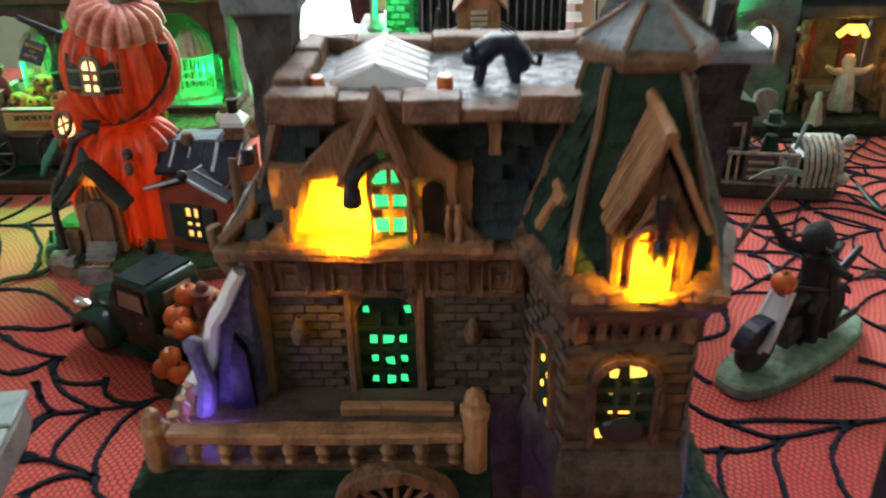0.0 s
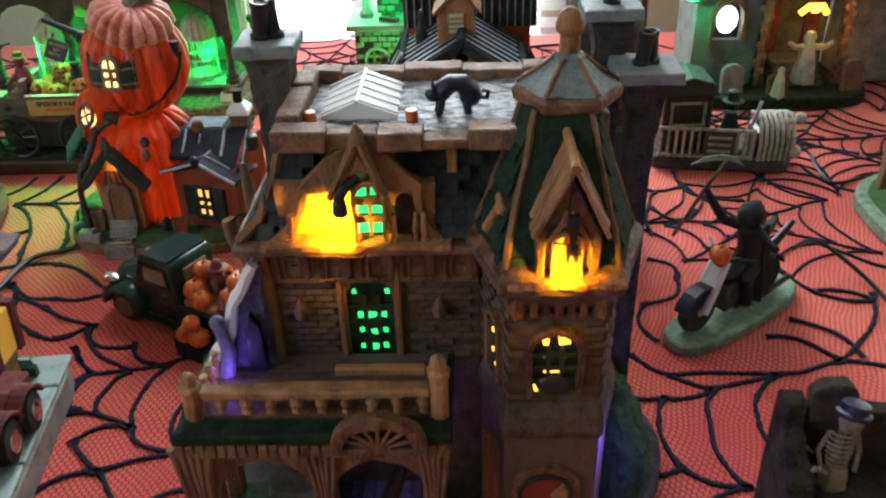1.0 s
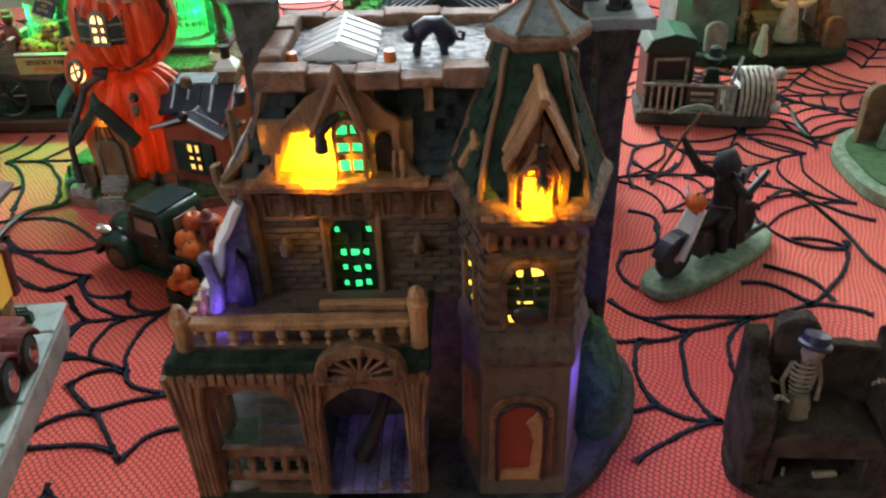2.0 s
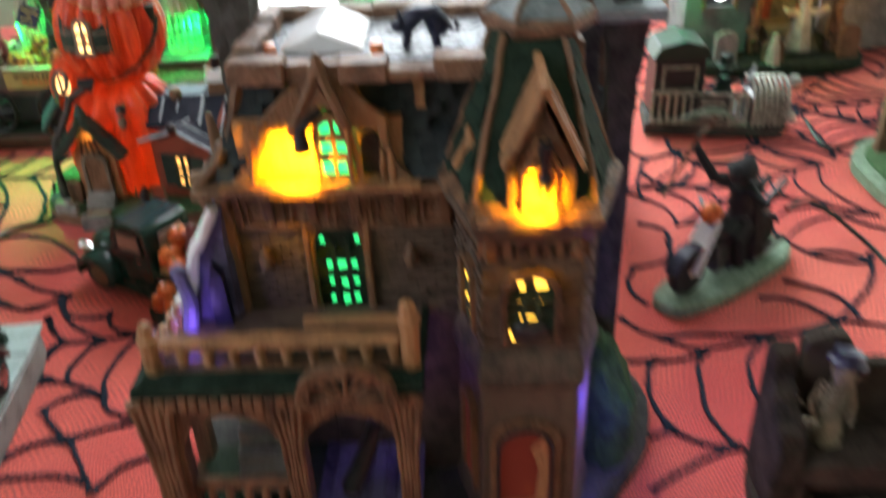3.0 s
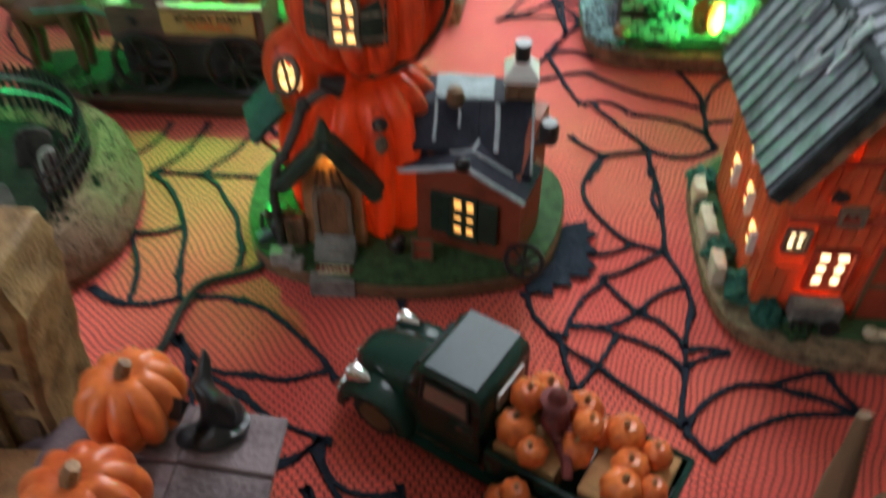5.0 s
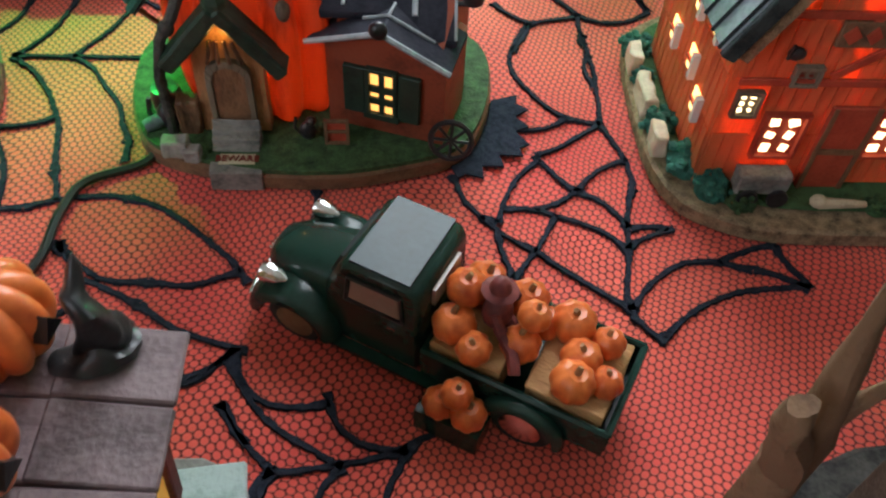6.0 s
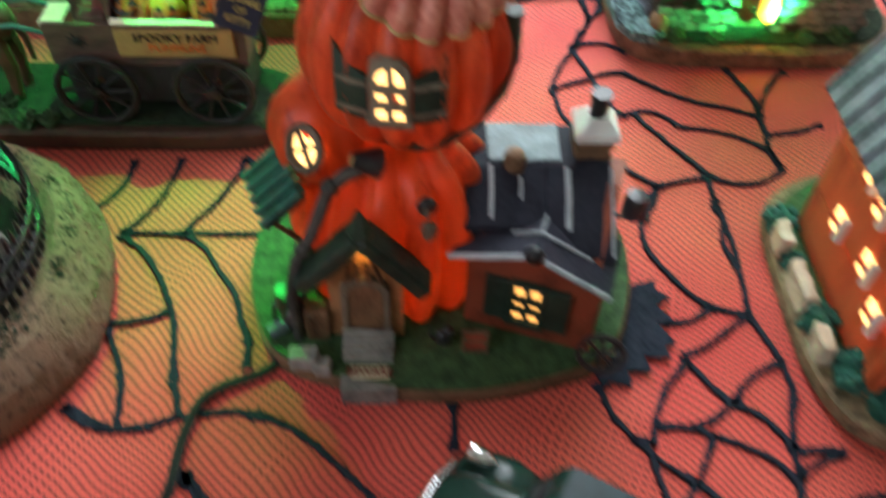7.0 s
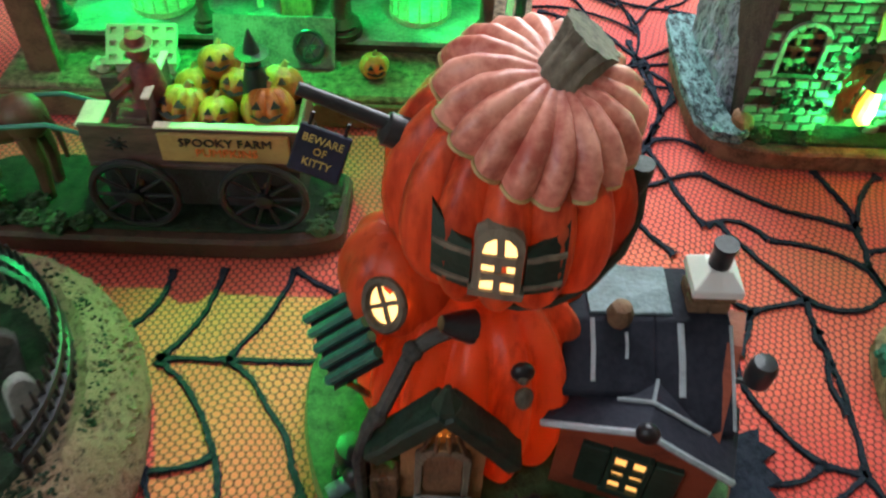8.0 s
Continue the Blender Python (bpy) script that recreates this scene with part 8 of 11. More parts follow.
    bulb("barn_floor_bulb", (0.095, 0.625, 0.050), 1.0, (1.0, 0.46, 0.12), 0.006)


barn()


# ---- the mossy stone tavern under green light ----
def stone_house():
    sh = thing("stone_tavern", "two-storey dark stone house under bright green lamps", "model house", pose(0.06, 0.89, 0))
    bm = bm_new()
    base = slab_base("base", bm, rounded(0.064, 0.900, 0.090, 0.068, p=0.45, wob=0.02, seed=6), 0.012, M["rimstone"], sh, "tan earth base")
    bm = bm_new()
    prism(bm, rounded(0.064, 0.902, 0.086, 0.063, p=0.45, wob=0.02, seed=6), 0.0118, 0.0140, "z")
    wpart("lawn", bm, M["darkturf"], base, bevel=0.0008)
    # rocky flank beside the wall, a fuzzy teal bank before it, and a tan boulder
    bm = bm_new()
    prism(bm, [(-0.012, 0.006), (0.014, 0.006), (0.008, 0.026), (0.002, 0.036), (-0.004, 0.028), (-0.009, 0.016)], 0.862, 0.945)
    ruffle(bm, 9, 0.0034, 110)
    for v in bm.verts:
        v.co += noise.noise_vector(v.co * 320) * 0.0024
        if v.co.y < 0.90:
            v.co.y += max(v.co.z - 0.008, 0) * 0.7
        v.co.z = 0.006 + (v.co.z - 0.006) * (0.7 + max(v.co.y - 0.862, 0) * 40)
    wpart("rock_flank", bm, M["rockblue"], sh, "pale blue-grey rock flank")
    bm = bm_new()
    prism(bm, [(-0.024, 0.965), (-0.0275, 0.930), (-0.0280, 0.885), (-0.0255, 0.856), (-0.0180, 0.8425), (-0.0030, 0.8390), (0.0020, 0.8430), (-0.0060, 0.8600), (-0.0080, 0.8800), (-0.0060, 0.9650)], 0.0118, 0.0185, "z")
    bmesh.ops.triangulate(bm, faces=bm.faces[:])
    bmesh.ops.subdivide_edges(bm, edges=bm.edges[:], cuts=5, use_grid_fill=True)
    for v in bm.verts:
        if v.co.z > 0.013:
            v.co += noise.noise_vector(v.co * 300) * 0.0016 + noise.noise_vector(v.co * 700) * 0.0010
    wpart("moss_bank", bm, M["tealmoss"], sh, "pale teal fuzzy moss bank")
    bm = bm_new()
    sphere(bm, (-0.0005, 0.8520, 0.0180), 0.0065, 0.0085, 0.0075, 14, 9)
    ruffle(bm, 0, 0.0016, 130)
    wpart("boulder", bm, M["tanwood"], sh, "tan rounded boulder", smooth=True)
    # ground floor
    bm = bm_new()
    arched_wall(bm, -0.003, 0.126, 0.012, 0.104, 0.852, 0.860, [(0.018, 0.010, 0.052, 0.072), (0.058, 0.012, 0.0125, 0.050), (0.100, 0.010, 0.052, 0.072)])
    box(bm, -0.003, 0.004, 0.860, 0.945, 0.012, 0.104), box(bm, 0.119, 0.126, 0.860, 0.945, 0.012, 0.104), box(bm, 0.004, 0.119, 0.938, 0.945, 0.012, 0.104)
    gf = wpart("ground_floor", bm, M["thronestone"], sh, "dark stone ground floor")
    for x, z0, z1, hw in ((0.018, 0.052, 0.082, 0.010), (0.100, 0.052, 0.082, 0.010)):
        sash(sh, x, z0, z1, hw, 0.853, M["black"], 3, 4, bars="brownwash", frame_mat="greystone")
    bm = bm_new()
    prism(bm, [(0.046, 0.0125)] + arc(0.058, 0.050, 0.012, 180, 0, 8) + [(0.070, 0.0125)], 0.8565, 0.8585)
    wpart("door", bm, M["brownwash"], sh, "dark arched plank door")
    inv = sh.matrix_basis.inverted()
    rnd = random.Random(12)
    pc = bm_new()
    box(pc, -0.0042, 0.0042, -0.0018, 0.0, -0.0026, 0.0026)
    bmesh.ops.bevel(pc, geom=pc.edges[:], offset=0.0006, segments=1, affect="EDGES")
    me = piece("stone", pc, M["tavernstone"])
    spots = []
    for r in range(15):
        for c in range(14):
            x, z = 0.001 + c * 0.0092 + (r % 2) * 0.0046, 0.0165 + r * 0.0059
            if abs(x - 0.058) < 0.015 and z < 0.066 or (abs(x - 0.018) < 0.013 or abs(x - 0.100) < 0.013) and 0.048 < z < 0.087 or rnd.random() < 0.10:
                continue
            spots.append(inv @ pose(x, 0.8524 + rnd.uniform(-0.0004, 0.0004), z, 0, rnd.uniform(-4, 4), 0))
    scatter("stone", me, None, gf, spots)
    # hanging board and the burning lamp by the door
    bm = bm_new()
    box(bm, -0.0135, 0.0135, -0.0010, 0.0010, -0.0085, 0.0085, pose(0.063, 0.8470, 0.0880, 0, -10, 0))
    board = wpart("tavern_board", bm, M["yellowsign"], sh, "mustard-yellow hanging board", bevel=0.0006)
    for k, (w, z) in enumerate(((0.018, 0.0030), (0.014, -0.0025))):
        bm = bm_new()
        box(bm, -w / 2, w / 2, -0.0016, -0.0009, z - 0.0012, z + 0.0012, pose(0.063, 0.8470, 0.0880, 0, -10, 0))
        wpart("board_writing", bm, M["letterblack"], board)
    bm = bm_new()
    lathe(bm, [(0.0008, 0.0), (0.0052, 0.004), (0.0058, 0.012), (0.0040, 0.022), (0.0010, 0.032)], 12, (0.0625, 0.8450, 0.0240), ribs=5, depth=0.2)
    wpart("flame_lamp", bm, glow("orange_flame_light", (1.0, 0.35, 0.04), 2.2), sh, "glowing orange flame lamp", smooth=True)
    bm = bm_new()
    lathe(bm, [(0.0078, 0.0500), (0.0070, 0.0525), (0.0042, 0.0600), (0.0010, 0.0690)], 6, (0.0625, 0.8450, 0))
    tube(bm, [(0.0625, 0.8450, 0.0640), (0.0625, 0.8520, 0.0660)], 0.0012, 6)
    tube(bm, [(0.0560, 0.8470, 0.0500), (0.0560, 0.8510, 0.0240)], 0.0010, 5)
    wpart("lamp_hood", bm, M["brownwash"], sh, "brown pointed lamp hood")
    for x, y, r in ((0.010, 0.8440, 0.007), (0.034, 0.8430, 0.006), (0.090, 0.8430, 0.007), (0.112, 0.8450, 0.008)):
        bm = bm_new()
        tuft(bm, (x, y, 0.012), r, 24, int(x * 1000))
        wpart("bush", bm, M["grass"], sh, smooth=True)
    # ivy over the wall
    bm = bm_new()
    for _ in range(70):
        x = rnd.uniform(0.012, 0.070)
        z = 0.030 + rnd.random() ** 1.3 * 0.055 * (1 - abs(x - 0.045) / 0.06)
        box(bm, -0.0018, 0.0018, -0.0006, 0.0, -0.0016, 0.0016, pose(x, 0.8495 + rnd.uniform(-0.002, 0.001), z, rnd.uniform(-30, 30), rnd.uniform(-40, 40), rnd.uniform(-40, 40)))
    wpart("ivy", bm, M["darkturf"], sh, "ivy over the stone wall")
    # ledge between the storeys
    bm = bm_new()
    box(bm, -0.010, 0.133, 0.838, 0.950, 0.104, 0.110)
    ruffle(bm, 4, 0.0008, 90)
    wpart("terrace", bm, M["greystone"], sh, "grey terrace slab", bevel=0.001)
    # upper storey
    bm = bm_new()
    arched_wall(bm, 0.018, 0.096, 0.110, 0.255, 0.885, 0.893, [(0.057, 0.013, 0.1105, 0.165)])
    box(bm, 0.018, 0.025, 0.893, 0.945, 0.110, 0.255), box(bm, 0.089, 0.096, 0.893, 0.945, 0.110, 0.255), box(bm, 0.025, 0.089, 0.938, 0.945, 0.110, 0.255)
    bmesh.ops.remove_doubles(bm, verts=bm.verts[:], dist=0.0001)
    uf = wpart("upper_floor", bm, M["darkstone"], sh, "grey stone upper floor lit green")
    spots = []
    for r in range(20):
        for c in range(9):
            x, z = 0.022 + c * 0.0092 + (r % 2) * 0.0046, 0.1145 + r * 0.0068
            if abs(x - 0.057) < 0.017 and z < 0.182 or x > 0.094:
                continue
            spots.append(inv @ pose(x, 0.8854, z, 0, rnd.uniform(-4, 4), 0))
    scatter("stone", me, None, uf, spots)
    bm = bm_new()
    prism(bm, [(0.044, 0.1105)] + arc(0.057, 0.165, 0.013, 180, 0, 8) + [(0.070, 0.1105)], 0.8880, 0.8900)
    ud = wpart("upper_door", bm, M["shingle"], sh, "dark plank upper door")
    for k in range(7):
        bm = bm_new()
        box(bm, 0.0445, 0.0695, 0.8866, 0.8882, 0.114 + k * 0.0088, 0.1200 + k * 0.0088)
        wpart("plank", bm, M["shingle"], ud)
    bm = bm_new()
    sphere(bm, (0.0600, 0.8850, 0.1500), 0.0050, 0.003, 0.0055, 12, 8)
    wpart("door_mask", bm, M["pumpkin"], ud, "orange door ornament", smooth=True)
    bm = bm_new()
    box(bm, 0.012, 0.102, 0.880, 0.950, 0.255, 0.262)
    wpart("roof_slab", bm, M["darkstone"], sh, bevel=0.001)
    for x in (0.112, 0.008):
        bm = bm_new()
        lathe(bm, [(0.0070, 0.0), (0.0074, 0.004), (0.0040, 0.008), (0.0034, 0.040), (0.0060, 0.046), (0.0052, 0.056), (0.0022, 0.062), (0.0006, 0.070)], 12, (x, 0.872, 0.110))
        wpart("terrace_urn", bm, M["greystone"], sh, "pale stone terrace post", smooth=True)
    for x, y, r in ((0.030, 0.868, 0.008), (0.086, 0.870, 0.009), (0.100, 0.862, 0.006)):
        bm = bm_new()
        tuft(bm, (x, y, 0.109), r, 26, int(x * 900))
        wpart("bush", bm, M["grass"], sh, smooth=True)
    bm = bm_new()
    box(bm, -0.010, 0.010, -0.003, 0.003, 0, 0.004, pose(0.032, 0.852, 0.110, 0, 0, -30))
    wpart("fallen_board", bm, M["darkstone"], sh)
    bulb("terrace_green_lamp", (0.098, 0.866, 0.150), 0.24, (0.0, 1.0, 0.22), 0.003)
    bulb("terrace_green_lamp", (0.014, 0.862, 0.150), 0.24, (0.0, 1.0, 0.22), 0.003)
    spot_lamp("door_green_lamp", (0.068, 0.8300, 0.034), (0.055, 0.8600, 0.048), 1.7, (0.02, 1.0, 0.2), 150)
    bulb("flame_bulb", (0.0625, 0.8370, 0.0420), 0.02, (1.0, 0.4, 0.05), 0.002)


stone_house()


# ---- the long market stall under green light ----
def bird_cage(bm, at, r, h):
    """A cylinder of wires under a ribbed tin dome."""
    x0, y0, z0 = at
    for i in range(16):
        a = 2 * math.pi * i / 16
        tube(bm, [(x0 + r * math.cos(a), y0 + r * math.sin(a), z0), (x0 + r * math.cos(a), y0 + r * math.sin(a), z0 + h * 0.64)], r * 0.040, 4)
    for z in (0.02, 0.30, 0.62):
        tube(bm, [(x0 + r * math.cos(2 * math.pi * i / 24), y0 + r * math.sin(2 * math.pi * i / 24), z0 + h * z) for i in range(25)], r * 0.06, 5)
    lathe(bm, [(r * 1.04, h * 0.62), (r * 1.06, h * 0.66), (r * 0.98, h * 0.74), (r * 0.80, h * 0.86), (r * 0.50, h * 0.95), (r * 0.16, h * 0.99), (r * 0.10, h * 1.06)], 32, at, ribs=16, depth=0.10)
    lathe(bm, [(r * 1.05, 0), (r * 1.05, h * 0.05), (r * 0.9, h * 0.06)], 24, at)


def market():
    mk = thing("market_stall", "long brown stall with three arches and green lamps inside", "model house", pose(-0.27, 0.92, 0))
    bm = bm_new()
    prism(bm, [(-0.43, 0.863), (-0.165, 0.859), (-0.1200, 0.893), (-0.1130, 0.985), (-0.125, 1.010), (-0.43, 1.010)], -0.001, 0.020, "z")
    deck = wpart("deck", bm, M["sand"], mk, "pale planked deck", bevel=0.002)
    bm = bm_new()
    prism(bm, [(-0.43, 0.860), (-0.165, 0.856), (-0.162, 0.861), (-0.43, 0.865)], -0.001, 0.016, "z")
    wpart("deck_edge", bm, M["mud"], deck, bevel=0.001)
    y0, y1 = 0.905, 0.995
    bm = bm_new()
    box(bm, -0.400, -0.142, y0, y1, 0.020, 0.0280)
    wpart("plinth", bm, M["arcadewood"], mk, "dark brown counter plinth", bevel=0.001)
    bm = bm_new()
    box(bm, -0.402, -0.144, y0 - 0.004, y1, 0.0280, 0.0310)
    wpart("counter", bm, M["greystone"], mk, "grey counter top under green light")
    bm = bm_new()
    arched_wall(bm, -0.412, -0.142, 0.082, 0.133, y0, y0 + 0.008, [(-0.3580, 0.0380, 0.082, 0.0830), (-0.2790, 0.0340, 0.082, 0.0880), (-0.1905, 0.0330, 0.082, 0.0880)])
    bmesh.ops.remove_doubles(bm, verts=bm.verts[:], dist=0.0001)
    wpart("arcade", bm, M["arcadewood"], mk, "dark brown arcade with three arches", bevel=0.0008)
    bm = bm_new()
    box(bm, -0.150, -0.142, y0 + 0.040, y1, 0.0310, 0.133), box(bm, -0.372, -0.150, y1 - 0.008, y1, 0.0310, 0.133)
    wpart("back_wall", bm, M["tavernstone"], mk, "grey inner wall under green light")
    bm = bm_new()
    box(bm, -0.420, -0.134, y0 - 0.008, y1 + 0.004, 0.133, 0.139)
    wpart("cornice", bm, M["arcadewood"], mk, bevel=0.001)
    bm = bm_new()
    box(bm, -0.405, -0.142, y0 - 0.002, y0 + 0.016, 0.139, 0.215)
    ruffle(bm, 3, 0.0006, 100)
    sg = wpart("sign_wall", bm, M["signwood"], mk, "tall reddish-brown sign wall", bevel=0.001)
    bm = bm_new()
    box(bm, -0.372, -0.168, y0 - 0.0036, y0 - 0.0018, 0.1445, 0.1950)
    ruffle(bm, 3, 0.0006, 120)
    wpart("sign_panel", bm, M["signwood"], sg, "worn pinkish-brown sign panel", bevel=0.0006)
    rs = random.Random(21)
    for k in range(11):
        bm = bm_new()
        x, w, h = -0.352 + k * 0.0164, rs.uniform(0.0042, 0.0062), rs.uniform(0.0072, 0.0095)
        box(bm, -w, w, -0.0014, 0.0006, -h, h, pose(x, y0 - 0.0040, 0.1785, 0, rs.uniform(-5, 5), 0))
        wpart("sign_writing", bm, M["letterred"], sg, bevel=0.0012)
    for k in range(16):
        bm = bm_new()
        x, w = -0.362 + k * 0.0123, rs.uniform(0.0028, 0.0050)
        box(bm, x - w, x + w, y0 - 0.0048, y0 - 0.0034, 0.1505, 0.1560)
        wpart("small_sign_writing", bm, M["wagonwood"], sg)
    bm = bm_new()
    sphere(bm, (-0.150, y0 - 0.006, 0.172), 0.010, 0.004, 0.014, 12, 8)
    wpart("sign_spider", bm, M["black"], sg, "black ornament on the sign wall", smooth=True)
    bm = bm_new()
    box(bm, -0.300, -0.260, y0 - 0.0060, y0 - 0.0030, 0.1075, 0.1260)
    wpart("hanging_sign", bm, M["brownwash"], mk, "small dark hanging sign", bevel=0.0005)
    for x, w in ((-0.280, 0.026), (-0.280, 0.018)):
        bm = bm_new()
        box(bm, x - w / 2, x + w / 2, y0 - 0.0066, y0 - 0.0059, 0.1190 if w > 0.02 else 0.1125, 0.1215 if w > 0.02 else 0.1150)
        wpart("hanging_sign_writing", bm, M["mud"], mk)
    # turned corner post and the white side frame
    for x, y, k in ((-0.148, y0 + 0.004, 1.0), (-0.402, y0 + 0.004, 1.0), (-0.3160, y0 + 0.004, 0.9), (-0.2345, y0 + 0.004, 1.5)):
        bm = bm_new()
        lathe(bm, [(0.0082 * k, 0.0310), (0.0084 * k, 0.0350), (0.0064 * k, 0.0365), (0.0074 * k, 0.0390), (0.0042 * k, 0.0430), (0.0040 * k, 0.0740), (0.0066 * k, 0.0790), (0.0068 * k, 0.0840), (0.004, 0.0840)], 14, (x, y, 0))
        wpart("turned_post", bm, M["arcadewood"], mk, smooth=True)
    bm = bm_new()
    box(bm, -0.1340, -0.1300, y0 + 0.03, y0 + 0.036, 0.020, 0.225), box(bm, -0.1340, -0.1300, y0 + 0.078, y0 + 0.084, 0.020, 0.225), box(bm, -0.1338, -0.1302, y0 + 0.036, y0 + 0.078, 0.205, 0.225)
    box(bm, -0.0022, 0.0016, -0.003, 0.003, 0, 0.1050, pose(-0.1320, y0 + 0.036, 0.110, -24, 0, 0))
    wpart("side_frame", bm, M["white"], mk, "white timber side frame")
    for x, r in ((-0.3480, 0.0185), (-0.1880, 0.0185)):
        bm = bm_new()
        bird_cage(bm, (x, y0 + 0.030, 0.0312), r, 0.070)
        wpart("bird_cage", bm, M["bone"], mk, "white wire bird cage under the lamp", smooth=True)
    bm = bm_new()
    rnd = random.Random(21)
    tube(bm, [(-0.288, y0 + 0.03, 0.0310), (-0.287, y0 + 0.03, 0.085)], 0.0022, 6)
    for _ in range(16):
        a, z = rnd.uniform(0, 6.28), rnd.uniform(0.060, 0.098)
        tube(bm, [(-0.287, y0 + 0.03, z - 0.008), (-0.287 + 0.012 * math.cos(a), y0 + 0.03 + 0.012 * math.sin(a), z)], 0.0011, 4)
    wpart("bare_tree", bm, M["bone"], mk, "pale twisted twig tree")
    bm = bm_new()
    box(bm, -0.274, -0.254, y0 + 0.02, y0 + 0.05, 0.0310, 0.072)
    wpart("crate", bm, M["tanwood"], mk, bevel=0.0006)
    bulb("cage_green_lamp", (-0.368, y0 + 0.016, 0.062), 0.25, (0.0, 1.0, 0.15), 0.004)
    bulb("middle_green_lamp", (-0.268, y0 + 0.016, 0.062), 0.25, (0.0, 1.0, 0.15), 0.004)
    bulb("cage_green_lamp", (-0.176, y0 + 0.016, 0.062), 0.25, (0.0, 1.0, 0.15), 0.004)
    # unseen green fill under the cornice, added to light deck and wagon
    spot_lamp("deck_green_fill", (-0.295, 0.8930, 0.1280), (-0.295, 0.8250, 0.0200), 1.6, (0.0, 1.0, 0.15), 120, 0.003)
    # things on the deck: lantern post, boxes, wreath board, flowers
    bm = bm_new()
    lathe(bm, [(0.0060, 0.020), (0.0060, 0.026), (0.0034, 0.030), (0.0030, 0.086), (0.0066, 0.092), (0.0066, 0.096), (0.004, 0.097)], 12, (-0.1250, 0.938, 0))
    wpart("lamp_post", bm, M["darkgreen"], mk, "dark green deck post", smooth=True)
    bm = bm_new()
    box(bm, -0.0360, 0.0360, -0.0012, 0.0012, 0.0, 0.0300, pose(-0.2730, 0.8850, 0.0205, -35))
    wb = wpart("leaning_board", bm, M["tavernstone"], mk, "dull olive board leaning on the counter", bevel=0.0005)
    bm = bm_new()
    tube(bm, [(0.0085 * math.cos(2 * math.pi * i / 18), -0.0022, 0.0100 + 0.0085 * math.sin(2 * math.pi * i / 18)) for i in range(19)], 0.0014, 6)
    for a in (0, 60, 120):
        tube(bm, [(0.008 * math.cos(radians(a)), -0.0022, 0.010 + 0.008 * math.sin(radians(a))), (-0.008 * math.cos(radians(a)), -0.0022, 0.010 - 0.008 * math.sin(radians(a)))], 0.0007, 4)
    bmesh.ops.transform(bm, matrix=pose(-0.2520, 0.8850, 0.0240, -35), verts=bm.verts)
    wpart("wreath", bm, M["black"], wb, smooth=True)
    bm = bm_new()
    box(bm, -0.1560, -0.1380, 0.8780, 0.8900, 0.0200, 0.0290)
    pl = wpart("planter", bm, M["white"], mk, "white planter full of dry flowers", bevel=0.0006)
    bm = bm_new()
    tuft(bm, (-0.147, 0.884, 0.028), 0.008, 30, 5)
    wpart("dry_flowers", bm, M["brownwash"], pl, smooth=True)
    bm = bm_new()
    for i in range(5):
        for j in range(3):
            for q in ((0, 0.0080, 0, 0.0020), (0, 0.0080, 0.0060, 0.0080), (0, 0.0020, 0.0020, 0.0060), (0.0060, 0.0080, 0.0020, 0.0060)):
                box(bm, -0.020 + i * 0.008 + q[0], -0.020 + i * 0.008 + q[1], -0.0012, 0.0012, j * 0.008 + q[2], j * 0.008 + q[3])
    box(bm, -0.0195, 0.0195, 0.0013, 0.0040, 0.0005, 0.0235)
    bmesh.ops.transform(bm, matrix=pose(-0.3470, 0.8730, 0.0280, -52, 0, 4), verts=bm.verts)
    box(bm, -0.3640, -0.3300, 0.8760, 0.8900, 0.0200, 0.0300)
    wpart("lattice_crate", bm, M["cream"], mk, "white lattice crate")
    bm = bm_new()
    box(bm, -0.4140, -0.3960, 0.8740, 0.8800, 0.0200, 0.0780)
    wpart("studded_post", bm, M["mud"], mk, "red-brown studded post", bevel=0.0006)
    bm = bm_new()
    tuft(bm, (-0.3720, 0.8790, 0.020), 0.007, 24, 7)
    wpart("melon_heap", bm, M["cream"], mk, smooth=True)


market()


def market_pumpkin():
    small_pumpkin("small_pumpkin", 0.0090, (-0.2130, 0.8800, 0.020), "small carved orange pumpkin on the stall deck", 12, -10, face=True, flesh="pumpkin")


market_pumpkin()


